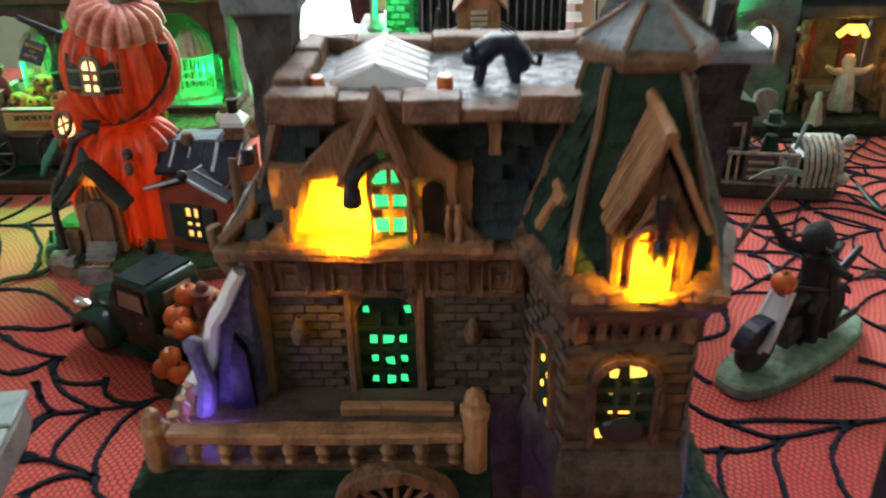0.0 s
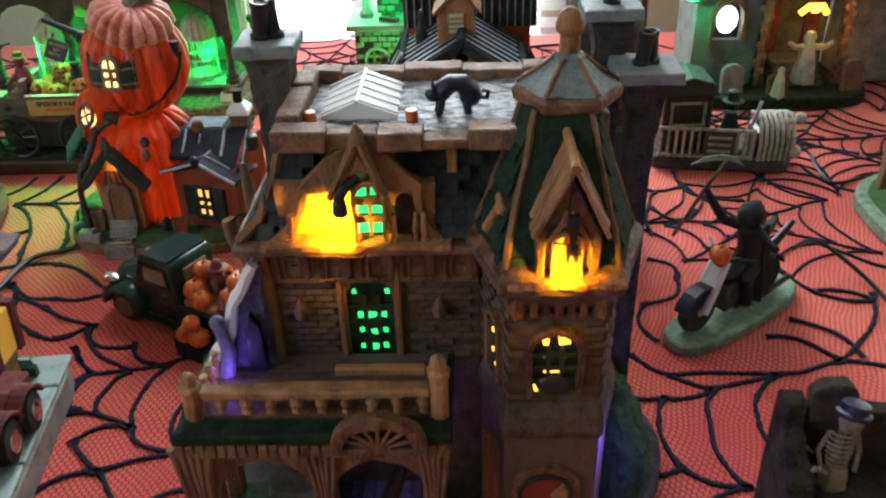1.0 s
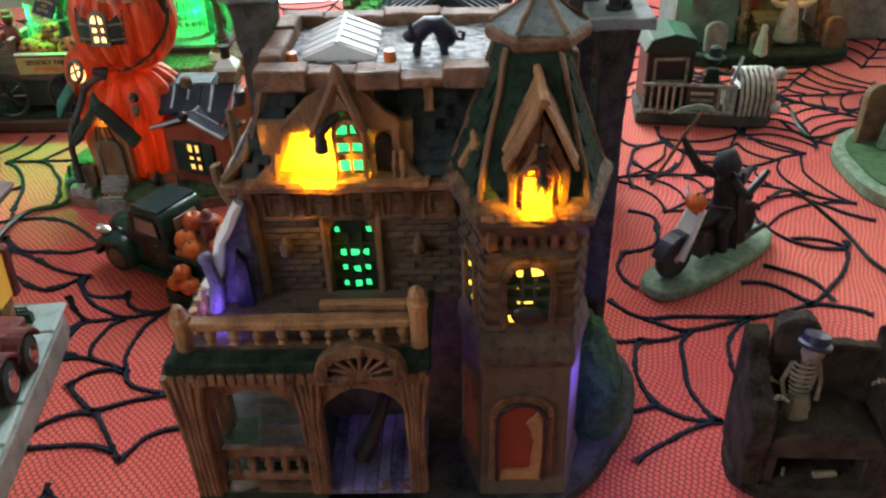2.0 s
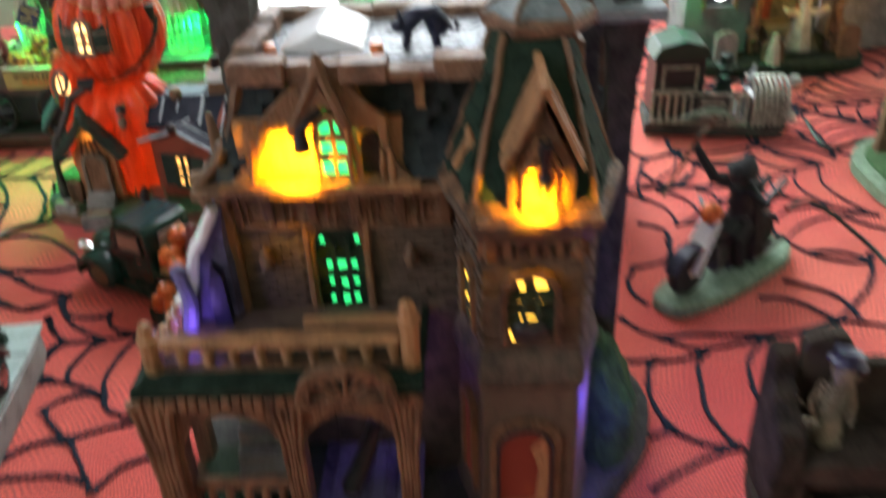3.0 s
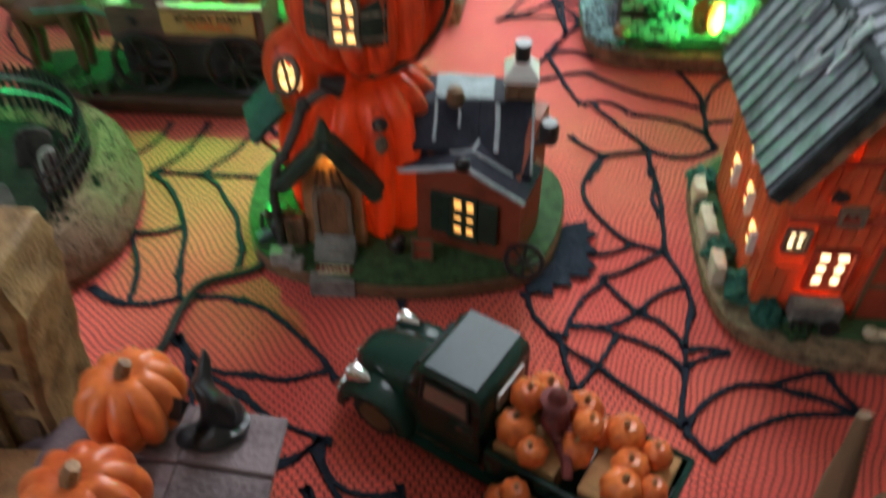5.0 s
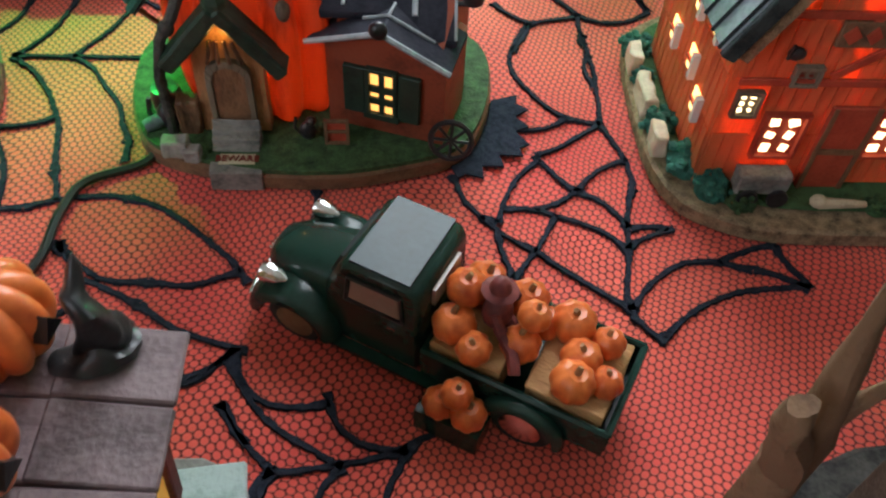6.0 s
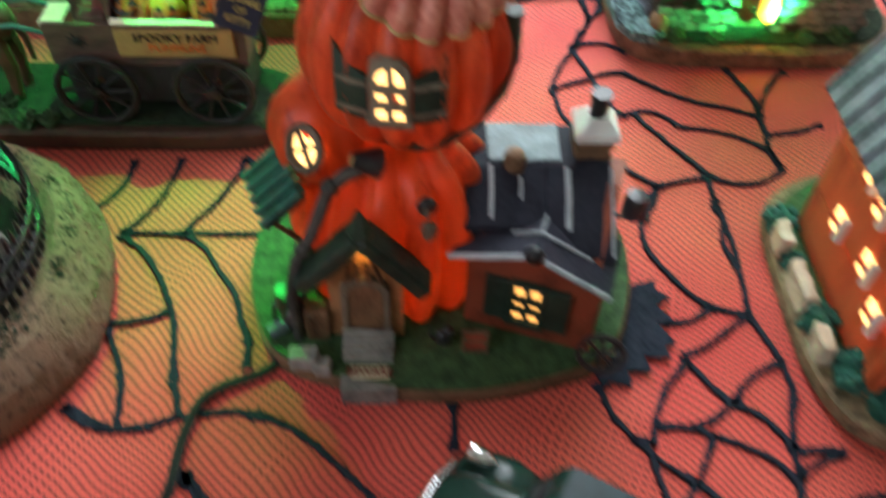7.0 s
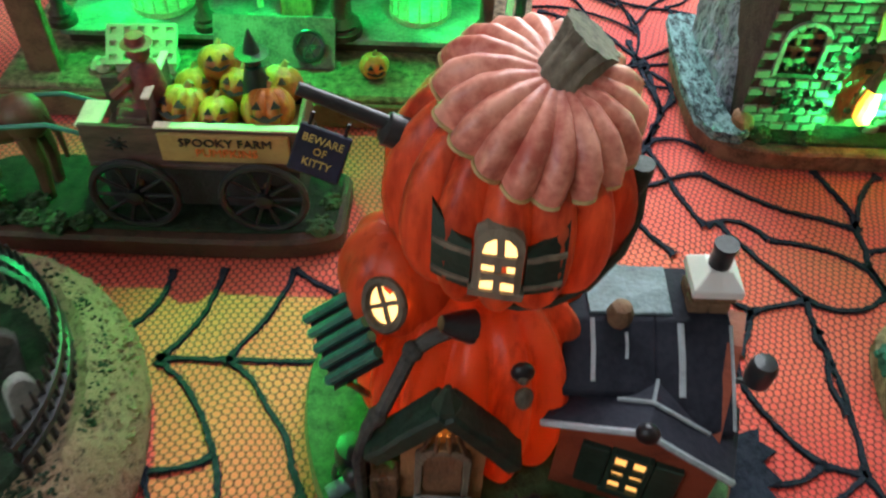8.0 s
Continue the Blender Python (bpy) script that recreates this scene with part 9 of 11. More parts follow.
# ---- the pumpkin wagon with its horse ----
def wagon():
    wg = thing("pumpkin_wagon", "brown wooden farm wagon with black spoked wheels", "wagon", pose(-0.285, 0.775, 0))
    bm = bm_new()
    prism(bm, rounded(-0.318, 0.781, 0.098, 0.031, p=0.35, wob=0.03, seed=8), -0.001, 0.012, "z")
    base = wpart("base", bm, M["arcadewood"], wg, "reddish-brown earth base", bevel=0.0018)
    bm = bm_new()
    prism(bm, rounded(-0.318, 0.783, 0.094, 0.027, p=0.35, wob=0.03, seed=8), 0.0118, 0.0140, "z")
    wpart("turf", bm, M["darkturf"], base, bevel=0.0008)
    for k, (x, y, r) in enumerate(((-0.232, 0.760, 0.007), (-0.362, 0.757, 0.008), (-0.376, 0.760, 0.006), (-0.350, 0.758, 0.006), (-0.290, 0.790, 0.009), (-0.340, 0.765, 0.006), (-0.375, 0.772, 0.007), (-0.390, 0.762, 0.008), (-0.228, 0.778, 0.006), (-0.400, 0.775, 0.007))):
        bm = bm_new()
        tuft(bm, (x, y, 0.012), r, 26, k + 40)
        wpart("grass_clump", bm, M["grass"], wg, smooth=True)
    bm = bm_new()
    box(bm, -0.3380, -0.2370, 0.7635, 0.8025, 0.0470, 0.0500)
    wb = wpart("wagon_floor", bm, M["wagonwood"], wg, "pinkish-brown plank wagon box", bevel=0.0006)
    for q in ((-0.3380, -0.2370, 0.7635, 0.7660, 0.0720), (-0.3380, -0.2370, 0.8000, 0.8025, 0.0720), (-0.2395, -0.2370, 0.7660, 0.8000, 0.0720), (-0.3050, -0.3030, 0.7660, 0.8000, 0.0860)):
        bm = bm_new()
        box(bm, *q[:4], 0.0500, q[4])
        wpart("wagon_board", bm, M["wagonwood"], wb, bevel=0.0005)
    bm = bm_new()
    box(bm, -0.3020, -0.2425, 0.7615, 0.7637, 0.0540, 0.0700)
    wpart("wagon_banner", bm, M["bannercloth"], wg, "yellow lettered side banner", bevel=0.0005)
    lettering("banner_letters", "SPOOKY FARM", 0.0064, M["letterblack"], wg, pose(-0.2715, 0.7612, 0.0655, 90, 0, 0))
    lettering("banner_letters", "PUMPKINS", 0.0062, M["pumpkin"], wg, pose(-0.2715, 0.7612, 0.0597, 90, 0, 0))
    bm = bm_new()
    sphere(bm, (-0.3220, 0.7634, 0.0620), 0.0028, 0.0008, 0.0022, 10, 6)
    for k in range(8):
        a = radians(20 + 45 * k)
        tube(bm, [(-0.3220, 0.7632, 0.0620), (-0.3220 + 0.0052 * math.cos(a), 0.7632, 0.0620 + 0.0042 * math.sin(a))], 0.0004, 4)
    wpart("painted_spider", bm, M["black"], wg, "black spider ornament on the wagon side")
    # cream strips put the green light on the top edges into colour
    bm = bm_new()
    box(bm, -0.3390, -0.3280, 0.7640, 0.7830, 0.0700, 0.0718), box(bm, -0.3030, -0.2370, 0.7622, 0.7668, 0.0720, 0.0736), box(bm, -0.3060, -0.3020, 0.7650, 0.8015, 0.0860, 0.0874)
    wpart("wagon_rim", bm, M["cream"], wg, "pale top edge of the wagon, for the green light", bevel=0.0005)
    bm = bm_new()
    box(bm, -0.3200, -0.3060, 0.7665, 0.7990, 0.0500, 0.0745)
    wpart("wagon_seat", bm, M["wagonwood"], wg, "brown box seat", bevel=0.0005)
    for x in (-0.3185, -0.2570):
        for y, s in ((0.7585, -1), (0.8060, 1)):
            bm = bm_new()
            R = 0.0200
            tube(bm, [(x + R * math.cos(2 * math.pi * i / 28), y, 0.0345 + R * math.sin(2 * math.pi * i / 28)) for i in range(29)], 0.0020, 7)
            wh = wpart("wheel_rim", bm, M["black"], wg, "black wagon wheel", smooth=True)
            for i in range(10):
                a = 2 * math.pi * i / 10
                bm = bm_new()
                tube(bm, [(x, y, 0.0345), (x + R * math.cos(a), y, 0.0345 + R * math.sin(a))], 0.0010, 5)
                wpart("spoke", bm, M["black"], wh)
            bm = bm_new()
            lathe(bm, [(0.0042, -0.003), (0.0042, 0.003), (0.002, 0.004)], 10, m=pose(x, y, 0.0345, 90))
            wpart("hub", bm, M["black"], wh, smooth=True)
    bm = bm_new()
    for x in (-0.3185, -0.2570):
        tube(bm, [(x, 0.7585, 0.0345), (x, 0.8060, 0.0345)], 0.0018, 6)
    box(bm, -0.3300, -0.2450, 0.776, 0.790, 0.0400, 0.0470)
    wpart("axle", bm, M["brownwash"], wg)
    # dark box put in for the shade between the wheels
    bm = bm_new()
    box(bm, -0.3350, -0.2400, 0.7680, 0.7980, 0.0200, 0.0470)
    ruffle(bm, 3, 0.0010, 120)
    wpart("undercarriage", bm, M["tyre"], wg, "dark box for the shade under the wagon")
    bm = bm_new()
    for y in (0.770, 0.794):
        tube(bm, [(-0.335, y, 0.060), (-0.355, y, 0.066), (-0.390, y, 0.062)], 0.0012, 6)
    wpart("shaft", bm, M["greenpaint"], wg, "green harness shaft")
    rnd = random.Random(14)
    for x, y, z, r in ((-0.2940, 0.7740, 0.0600, 0.0115), (-0.2760, 0.7720, 0.0600, 0.0095), (-0.2530, 0.7735, 0.0600, 0.0120), (-0.2880, 0.7900, 0.0620, 0.0100), (-0.2690, 0.7880, 0.0640, 0.0100), (-0.2510, 0.7920, 0.0620, 0.0105), (-0.2780, 0.7960, 0.0720, 0.0095)):
        small_pumpkin("carved_pumpkin", r * 1.05, (x, y, z + 0.004), "carved yellow-orange pumpkin in the wagon under green light", rnd.uniform(-25, 25), -30, "pumpkins on the wagon", True, "wagonpumpkin")
    bm = bm_new()
    box(bm, -0.3030, -0.2395, 0.7662, 0.7998, 0.0502, 0.0600)
    ruffle(bm, 3, 0.0012, 200)
    lone("straw_bed", bm, M["straw"], "straw packed under the wagon's pumpkins", "straw")
    # seated driver doll and a witch doll among the pumpkins
    bm = bm_new()
    lathe(bm, [(0.0075, 0.0), (0.0085, 0.010), (0.0060, 0.022), (0.0030, 0.025)], 12, (-0.3180, 0.780, 0.0790))
    sphere(bm, (-0.3180, 0.7795, 0.1090), 0.0052, 0.0052, 0.0060, 12, 8)
    lathe(bm, [(0.0072, 0), (0.0046, 0.0010), (0.0040, 0.0042), (0.002, 0.0052)], 14, (-0.3180, 0.7795, 0.1125))
    for s in (-1, 1):
        tube(bm, [(-0.3230, 0.780 + s * 0.006, 0.0960), (-0.3320, 0.780 + s * 0.006, 0.0880)], 0.0026, 7)
        tube(bm, [(-0.3220, 0.780 + s * 0.004, 0.0815), (-0.3310, 0.780 + s * 0.004, 0.0790), (-0.3330, 0.780 + s * 0.004, 0.0720)], 0.0030, 7)
    lone("driver_doll", bm, M["maroon"], "seated farm driver doll in a dark red coat", "doll", pose(0.0110, 0, -0.0070))
    bm = bm_new()
    lathe(bm, [(0.0070, 0.0), (0.0050, 0.010), (0.0038, 0.014)], 12, (-0.2590, 0.7850, 0.0780))
    sphere(bm, (-0.2590, 0.7850, 0.0960), 0.0040, 0.0040, 0.0044, 10, 8)
    lathe(bm, [(0.0080, 0), (0.0040, 0.001), (0.0022, 0.0070), (0.0006, 0.0120)], 12, (-0.2590, 0.7850, 0.0990))
    lone("witch_doll", bm, M["darkgreen"], "small witch doll in a pointed hat among pumpkins", "doll")


wagon()


def horse():
    bm = bm_new()
    sphere(bm, (-0.3900, 0.783, 0.0580), 0.0240, 0.0115, 0.0130, 18, 10)
    sphere(bm, (-0.3720, 0.783, 0.0600), 0.0115, 0.0110, 0.0125, 14, 8)
    tube(bm, [(-0.4080, 0.783, 0.0620), (-0.4200, 0.783, 0.0780), (-0.4270, 0.783, 0.0880)], 0.0085, 10, 0.0055)
    tube(bm, [(-0.4250, 0.783, 0.0890), (-0.4360, 0.783, 0.0820), (-0.4420, 0.783, 0.0760)], 0.0056, 10, 0.0036)
    for x in (-0.3720, -0.4050):
        for s in (-1, 1):
            tube(bm, [(x, 0.783 + s * 0.006, 0.0540), (x + 0.003, 0.783 + s * 0.0065, 0.0360), (x + 0.001, 0.783 + s * 0.0065, 0.0120)], 0.0052, 8, 0.0028)
    tube(bm, [(-0.3640, 0.783, 0.0640), (-0.3580, 0.783, 0.0520), (-0.3580, 0.783, 0.0360)], 0.0026, 7, 0.0012)
    for s in (-1, 1):
        lathe(bm, [(0.0014, 0), (0.0003, 0.006)], 6, (-0.4260, 0.783 + s * 0.003, 0.0920))
    ruffle(bm, 0, 0.0008, 120)
    lone("horse_figurine", bm, M["horse"], "brown harnessed horse figurine before the wagon", "figurine")


horse()


# ---- the round graveyard mound ----
def mound():
    md = thing("graveyard_mound", "round mossy mound with a dark iron fence and tombs", "model scenery", pose(-0.385, 0.640, 0))
    bm = bm_new()
    prof = [(0.094, -0.001), (0.096, 0.008), (0.093, 0.020), (0.086, 0.030), (0.078, 0.033), (0.068, 0.028), (0.060, 0.022), (0.030, 0.020), (0.004, 0.020)]
    lathe(bm, prof, 72, (-0.385, 0.640, 0))
    for v in bm.verts:
        k = noise.noise(v.co * 70) * 0.0022 + noise.noise(v.co * 260) * 0.0012
        v.co.z = max(v.co.z + k, -0.001)
        v.co.x += 0.006 * noise.noise((v.co.x * 14, v.co.y * 14, 1)) * 0.8
    ruffle(bm, 2, 0.0014, 600)
    wpart("mound_ring", bm, M["mossbank"], md, "speckled mossy brown ring bank", smooth=True)
    bm = bm_new()
    lathe(bm, [(0.064, 0.0235), (0.060, 0.0262), (0.034, 0.0250), (0.003, 0.0255)], 48, (-0.385, 0.640, 0))
    ruffle(bm, 1, 0.0016, 140)
    wpart("moss", bm, M["darkturf"], md, "green mossy hollow")
    rnd = random.Random(31)
    for name, mat, count, r0, r1 in (("grit", "mossbank", 1500, 0.072, 0.0945), ("moss_specks", "darkturf", 3000, 0.060, 0.084)):
        bm = bm_new()
        for _ in range(count):
            a, r = rnd.uniform(0, 2 * math.pi), rnd.uniform(r0, r1)
            q = rnd.uniform(0.0004, 0.0011)
            z = float(np.interp(r, [0.060, 0.068, 0.078, 0.086, 0.093], [0.022, 0.028, 0.033, 0.030, 0.020]))
            sphere(bm, (-0.385 + r * math.cos(a), 0.640 + r * math.sin(a), z), q * rnd.uniform(0.6, 1.6), q, q, 5, 3)
        gr = wpart(name, bm, M[mat], md)
        tagged(gr, kind="stuff")
    # arc of iron fence
    rail = None
    for z in (0.040, 0.050):
        bm = bm_new()
        tube(bm, [(-0.385 + 0.070 * math.cos(radians(a)), 0.640 + 0.070 * math.sin(radians(a)), z) for a in range(-22, 178, 8)], 0.0024, 6)
        rail = wpart("fence_rail", bm, M["black"], md, "dark iron fence rail", smooth=True)
    for k in range(44):
        a = radians(-21 + k * 4.5)
        bm = bm_new()
        x, y = -0.385 + 0.070 * math.cos(a), 0.640 + 0.070 * math.sin(a)
        tube(bm, [(x, y, 0.024), (x, y, 0.056), (x, y, 0.060)], 0.0016, 5, 0.0006)
        wpart("fence_bar", bm, M["black"], md)
    for x, y, w, h, rz, mat in ((-0.328, 0.638, 0.0060, 0.024, 42, "greystone"), (-0.350, 0.660, 0.010, 0.022, 28, "darkstone"), (-0.372, 0.628, 0.010, 0.020, -10, "slate"), (-0.352, 0.618, 0.008, 0.016, 60, "greystone"), (-0.405, 0.660, 0.012, 0.026, 0, "darkstone")):
        bm = bm_new()
        prism(bm, [(-w, 0), (w, 0), (w, h * 0.7)] + arc(0, h * 0.7, w, 0, 180, 8, h * 0.35)[1:-1] + [(-w, h * 0.7)], -0.003, 0.003)
        ruffle(bm, 1, 0.0007, 150)
        bmesh.ops.transform(bm, matrix=pose(x, y, 0.024, -16, 8, rz), verts=bm.verts)
        wpart("tombstone", bm, M[mat], md, "leaning grey tombstone", bevel=0.0006)
    bm = bm_new()
    for a, b in (((-0.360, 0.600, 0.030), (-0.338, 0.612, 0.030)), ((-0.368, 0.603, 0.029), (-0.350, 0.592, 0.034))):
        tube(bm, [a, b], 0.0018, 6)
    wpart("bone", bm, M["bone"], md, smooth=True)
    bulb("mound_green_lamp", (-0.402, 0.690, 0.060), 0.055, (0.02, 1.0, 0.25), 0.002)


mound()
spot_lamp("stall_green_spot", (-0.335, 0.880, 0.330), (-0.243, 0.694, 0.0), 13.0, (0.03, 1.0, 0.12), 33)


# ---- the brown cottage with pumpkins on its roof ----
def roof_cottage():
    ct = thing("brown_cottage", "brown cottage with a mauve shingle roof on a paved slab", "model house", pose(-0.22, 0.33, 0))
    bm = bm_new()
    prism(bm, [(-0.36, 0.16), (-0.106, 0.16), (-0.1405, 0.428), (-0.146, 0.444), (-0.160, 0.450), (-0.36, 0.450)], -0.001, 0.017, "z")
    slab = wpart("paved_slab", bm, M["greystone"], ct, "grey-green paved slab", bevel=0.001)
    inv = ct.matrix_basis.inverted()
    pc = bm_new()
    box(pc, -0.0120, 0.0120, -0.0150, 0.0150, 0, 0.0030)
    bmesh.ops.bevel(pc, geom=pc.edges[:], offset=0.0008, segments=1, affect="EDGES")
    me = piece("paving_stone", pc, M["mintstone"])
    scatter("paving_stone", me, None, slab, [inv @ pose(-0.1545 - c * 0.0256 + r * 0.0040, 0.4310 - r * 0.0314 - c * 0.003, 0.0168, 0, 0, 7.3) for r in range(9) for c in range(3)])
    bm = bm_new()
    prism(bm, [(-0.300, 0.017), (-0.1640, 0.017), (-0.1590, 0.100), (-0.2000, 0.106), (-0.300, 0.106)], 0.18, 0.424)
    ruffle(bm, 4, 0.002, 60)
    wpart("wall", bm, M["tanwood"], ct, "rough brown wall")
    bm = bm_new()
    box(bm, -0.002, 0.002, -0.0090, 0.0090, 0, 0.0300, pose(-0.1610, 0.412, 0.045, 0, 4, 0))
    wn_ = wpart("side_window", bm, M["dimamber"], ct, "amber-lit window with maroon shutters", bevel=0.0005)
    for s in (-1, 1):
        bm = bm_new()
        box(bm, -0.001, 0.004, s * 0.0125 - 0.0030, s * 0.0125 + 0.0030, -0.002, 0.032, pose(-0.1615, 0.412, 0.045, 0, 4, 0))
        wpart("shutter", bm, M["maroon"], wn_, bevel=0.0005)
    # roof slope rising to the left, shingle courses
    d = Vector((-0.1450 + 0.1950, 0, 0.1120 - 0.1180))
    ang = -math.degrees(math.atan2(d.z, d.x))
    bm = bm_new()
    box(bm, 0, d.length, 0, 0.262, -0.003, 0.0, pose(-0.1950, 0.172, 0.1180, 0, ang, 0))
    rf = wpart("roof_slope", bm, M["mauve"], ct, "mauve-grey cracked roof")
    bm = bm_new()
    box(bm, -0.110, 0, 0, 0.262, -0.003, 0.0, pose(-0.1950, 0.172, 0.1180, 0, -30, 0))
    wpart("far_roof_slope", bm, M["mauve"], ct)
    pc = bm_new()
    box(pc, -0.0135, 0.0135, -0.0098, 0.0098, 0, 0.0024)
    bmesh.ops.bevel(pc, geom=pc.edges[:], offset=0.0006, segments=1, affect="EDGES")
    me = piece("roof_shingle", pc, M["mauve"])
    rnd = random.Random(17)
    spots = []
    base = pose(-0.1950, 0.172, 0.1180, 0, ang, 0)
    for r in range(5):
        for c in range(13):
            u, v = d.length - 0.0125 - r * 0.0235, 0.0100 + c * 0.0203
            if u > 0.008:
                spots.append(inv @ base @ pose(u, v, 0.0004 + 0.0003 * (r % 2), 0, 2.5, rnd.uniform(-2, 2)))
    scatter("roof_shingle", me, None, rf, spots)
    # carved tan gable board standing beyond the roof
    bm = bm_new()
    prism(bm, [(-0.290, -0.0005), (-0.217, -0.0005), (-0.2155, 0.070), (-0.2125, 0.120), (-0.2070, 0.155), (-0.2090, 0.172), (-0.2660, 0.172), (-0.2800, 0.100)], 0.430, 0.458)
    ruffle(bm, 3, 0.0012, 90)
    cg = wpart("carved_board", bm, M["carvedtan"], ct, "tan carved board with dark slots", bevel=0.0015)
    for r in range(11):
        for c in range(4):
            bm = bm_new()
            x = -0.2255 - c * 0.0125 + r * 0.0009
            if x > -0.2150:
                continue
            w, h = rnd.uniform(0.0028, 0.0042), rnd.uniform(0.0034, 0.0050)
            box(bm, -w, w, -0.0012, 0.0030, -h, h, pose(x, 0.4300, 0.030 + r * 0.0132 + (c % 2) * 0.003, 0, rnd.uniform(-16, 16), 0))
            wpart("slot", bm, M["mud"], cg, bevel=0.0008)
    for c in range(3):
        bm = bm_new()
        tube(bm, [(-0.2315 - c * 0.0125, 0.4285, 0.012), (-0.2300 - c * 0.0125, 0.4285, 0.090), (-0.2240 - c * 0.0125, 0.4285, 0.168)], 0.0020, 7, 0.0016)
        wpart("carved_rib", bm, M["carvedtan"], cg, smooth=True)
    bm = bm_new()
    for k in range(4):
        tube(bm, [(-0.158 - k * 0.002, 0.430 - k * 0.001, 0.020), (-0.160 - k * 0.002, 0.428, 0.030)], 0.0008, 5)
    box(bm, -0.170, -0.156, 0.424, 0.428, 0.0200, 0.0270)
    wpart("low_fence", bm, M["darkgreen"], ct)


M["carvedtan"] = paint("weathered_tan_carving", (0.10, 0.052, 0.022), (0.36, 0.21, 0.09), 0.7, 120, 700, 0.8)
M["mauve"] = paint("mauve_grey_shingle", (0.07, 0.045, 0.05), (0.20, 0.14, 0.15), 0.6, 60, 500, 0.6)
roof_cottage()


def toy_car():
    """A dark red old-timer parked on the slab along the cottage wall."""
    car = thing("toy_car", "dark red toy car with chrome hubs on the paved slab", "toy car", pose(-0.148, 0.366, 0.0198))
    bm = bm_new()
    prism(bm, [(0.330, 0.028), (0.400, 0.028), (0.402, 0.044), (0.380, 0.046), (0.372, 0.054), (0.340, 0.055), (0.332, 0.046)], -0.1590, -0.1440, "x")
    ruffle(bm, 2, 0.0006, 160)
    wpart("body", bm, M["maroon"], car, "dark red car body", bevel=0.0015)
    for y, r in ((0.3810, 0.0120), (0.3560, 0.0128)):
        bm = bm_new()
        pts, inn = arc(y, 0.0198 + r, r * 1.30, 15, 165, 10), arc(y, 0.0198 + r, r * 1.10, 15, 165, 10)
        prism(bm, pts + inn[::-1], -0.1445, -0.1345, "x")
        wpart("mudguard", bm, M["maroon"], car, bevel=0.0006)
        bm = bm_new()
        lathe(bm, [(r * 0.6, -0.005), (r * 0.92, -0.0045), (r, 0.0), (r * 0.92, 0.0045), (r * 0.6, 0.005)], 22, m=pose(-0.1395, y, 0.0198 + r, 0, 90, 10))
        wh = wpart("wheel", bm, M["tyre"], car, smooth=True)
        bm = bm_new()
        lathe(bm, [(r * 0.55, 0), (r * 0.5, 0.0060), (r * 0.2, 0.0072), (0.0005, 0.0074)], 16, m=pose(-0.1395, y, 0.0198 + r, 0, 90, 10))
        wpart("wheel_hub", bm, M["chrome"], wh, "chrome hub", smooth=True)


toy_car()


def roof_pumpkins():
    for x, y, z, r in ((-0.1840, 0.4280, 0.1165, 0.0150), (-0.1840, 0.3950, 0.1160, 0.0165)):
        p = small_pumpkin("carved_pumpkin", r, (x, y, z), "glossy carved orange pumpkin on the mauve roof", 30, 0, "pumpkins on the cottage roof")
        bm = bm_new()
        prism(bm, [(-0.0035, 0), (0.0035, 0), (0, 0.0055)], -0.002, 0.0012)
        bmesh.ops.transform(bm, matrix=pose(r * 0.72, -r * 0.60, r * 0.80, 0, 0, 50), verts=bm.verts)
        part("carved_eye", bm, M["black"], p, "black carved eye")
    bm = bm_new()
    lathe(bm, [(0.0135, 0.0), (0.0125, 0.0025), (0.0080, 0.004), (0.0066, 0.009), (0.0056, 0.014), (0.0050, 0.019), (0.0036, 0.025), (0.0024, 0.031), (0.0008, 0.036)], 22)
    for v in bm.verts:
        u = v.co.z / 0.036
        v.co.x += 0.004 * u + 0.004 * math.sin(u * 5)
        v.co.y += 0.003 * math.sin(u * 7 + 1)
    ruffle(bm, 1, 0.0032, 120)
    lone("witch_hat", bm, M["black"], "crumpled black witch hat on the mauve roof", "hat", pose(-0.1640, 0.4270, 0.1165, -18, -4, 0) @ Matrix.Scale(0.74, 4))


roof_pumpkins()


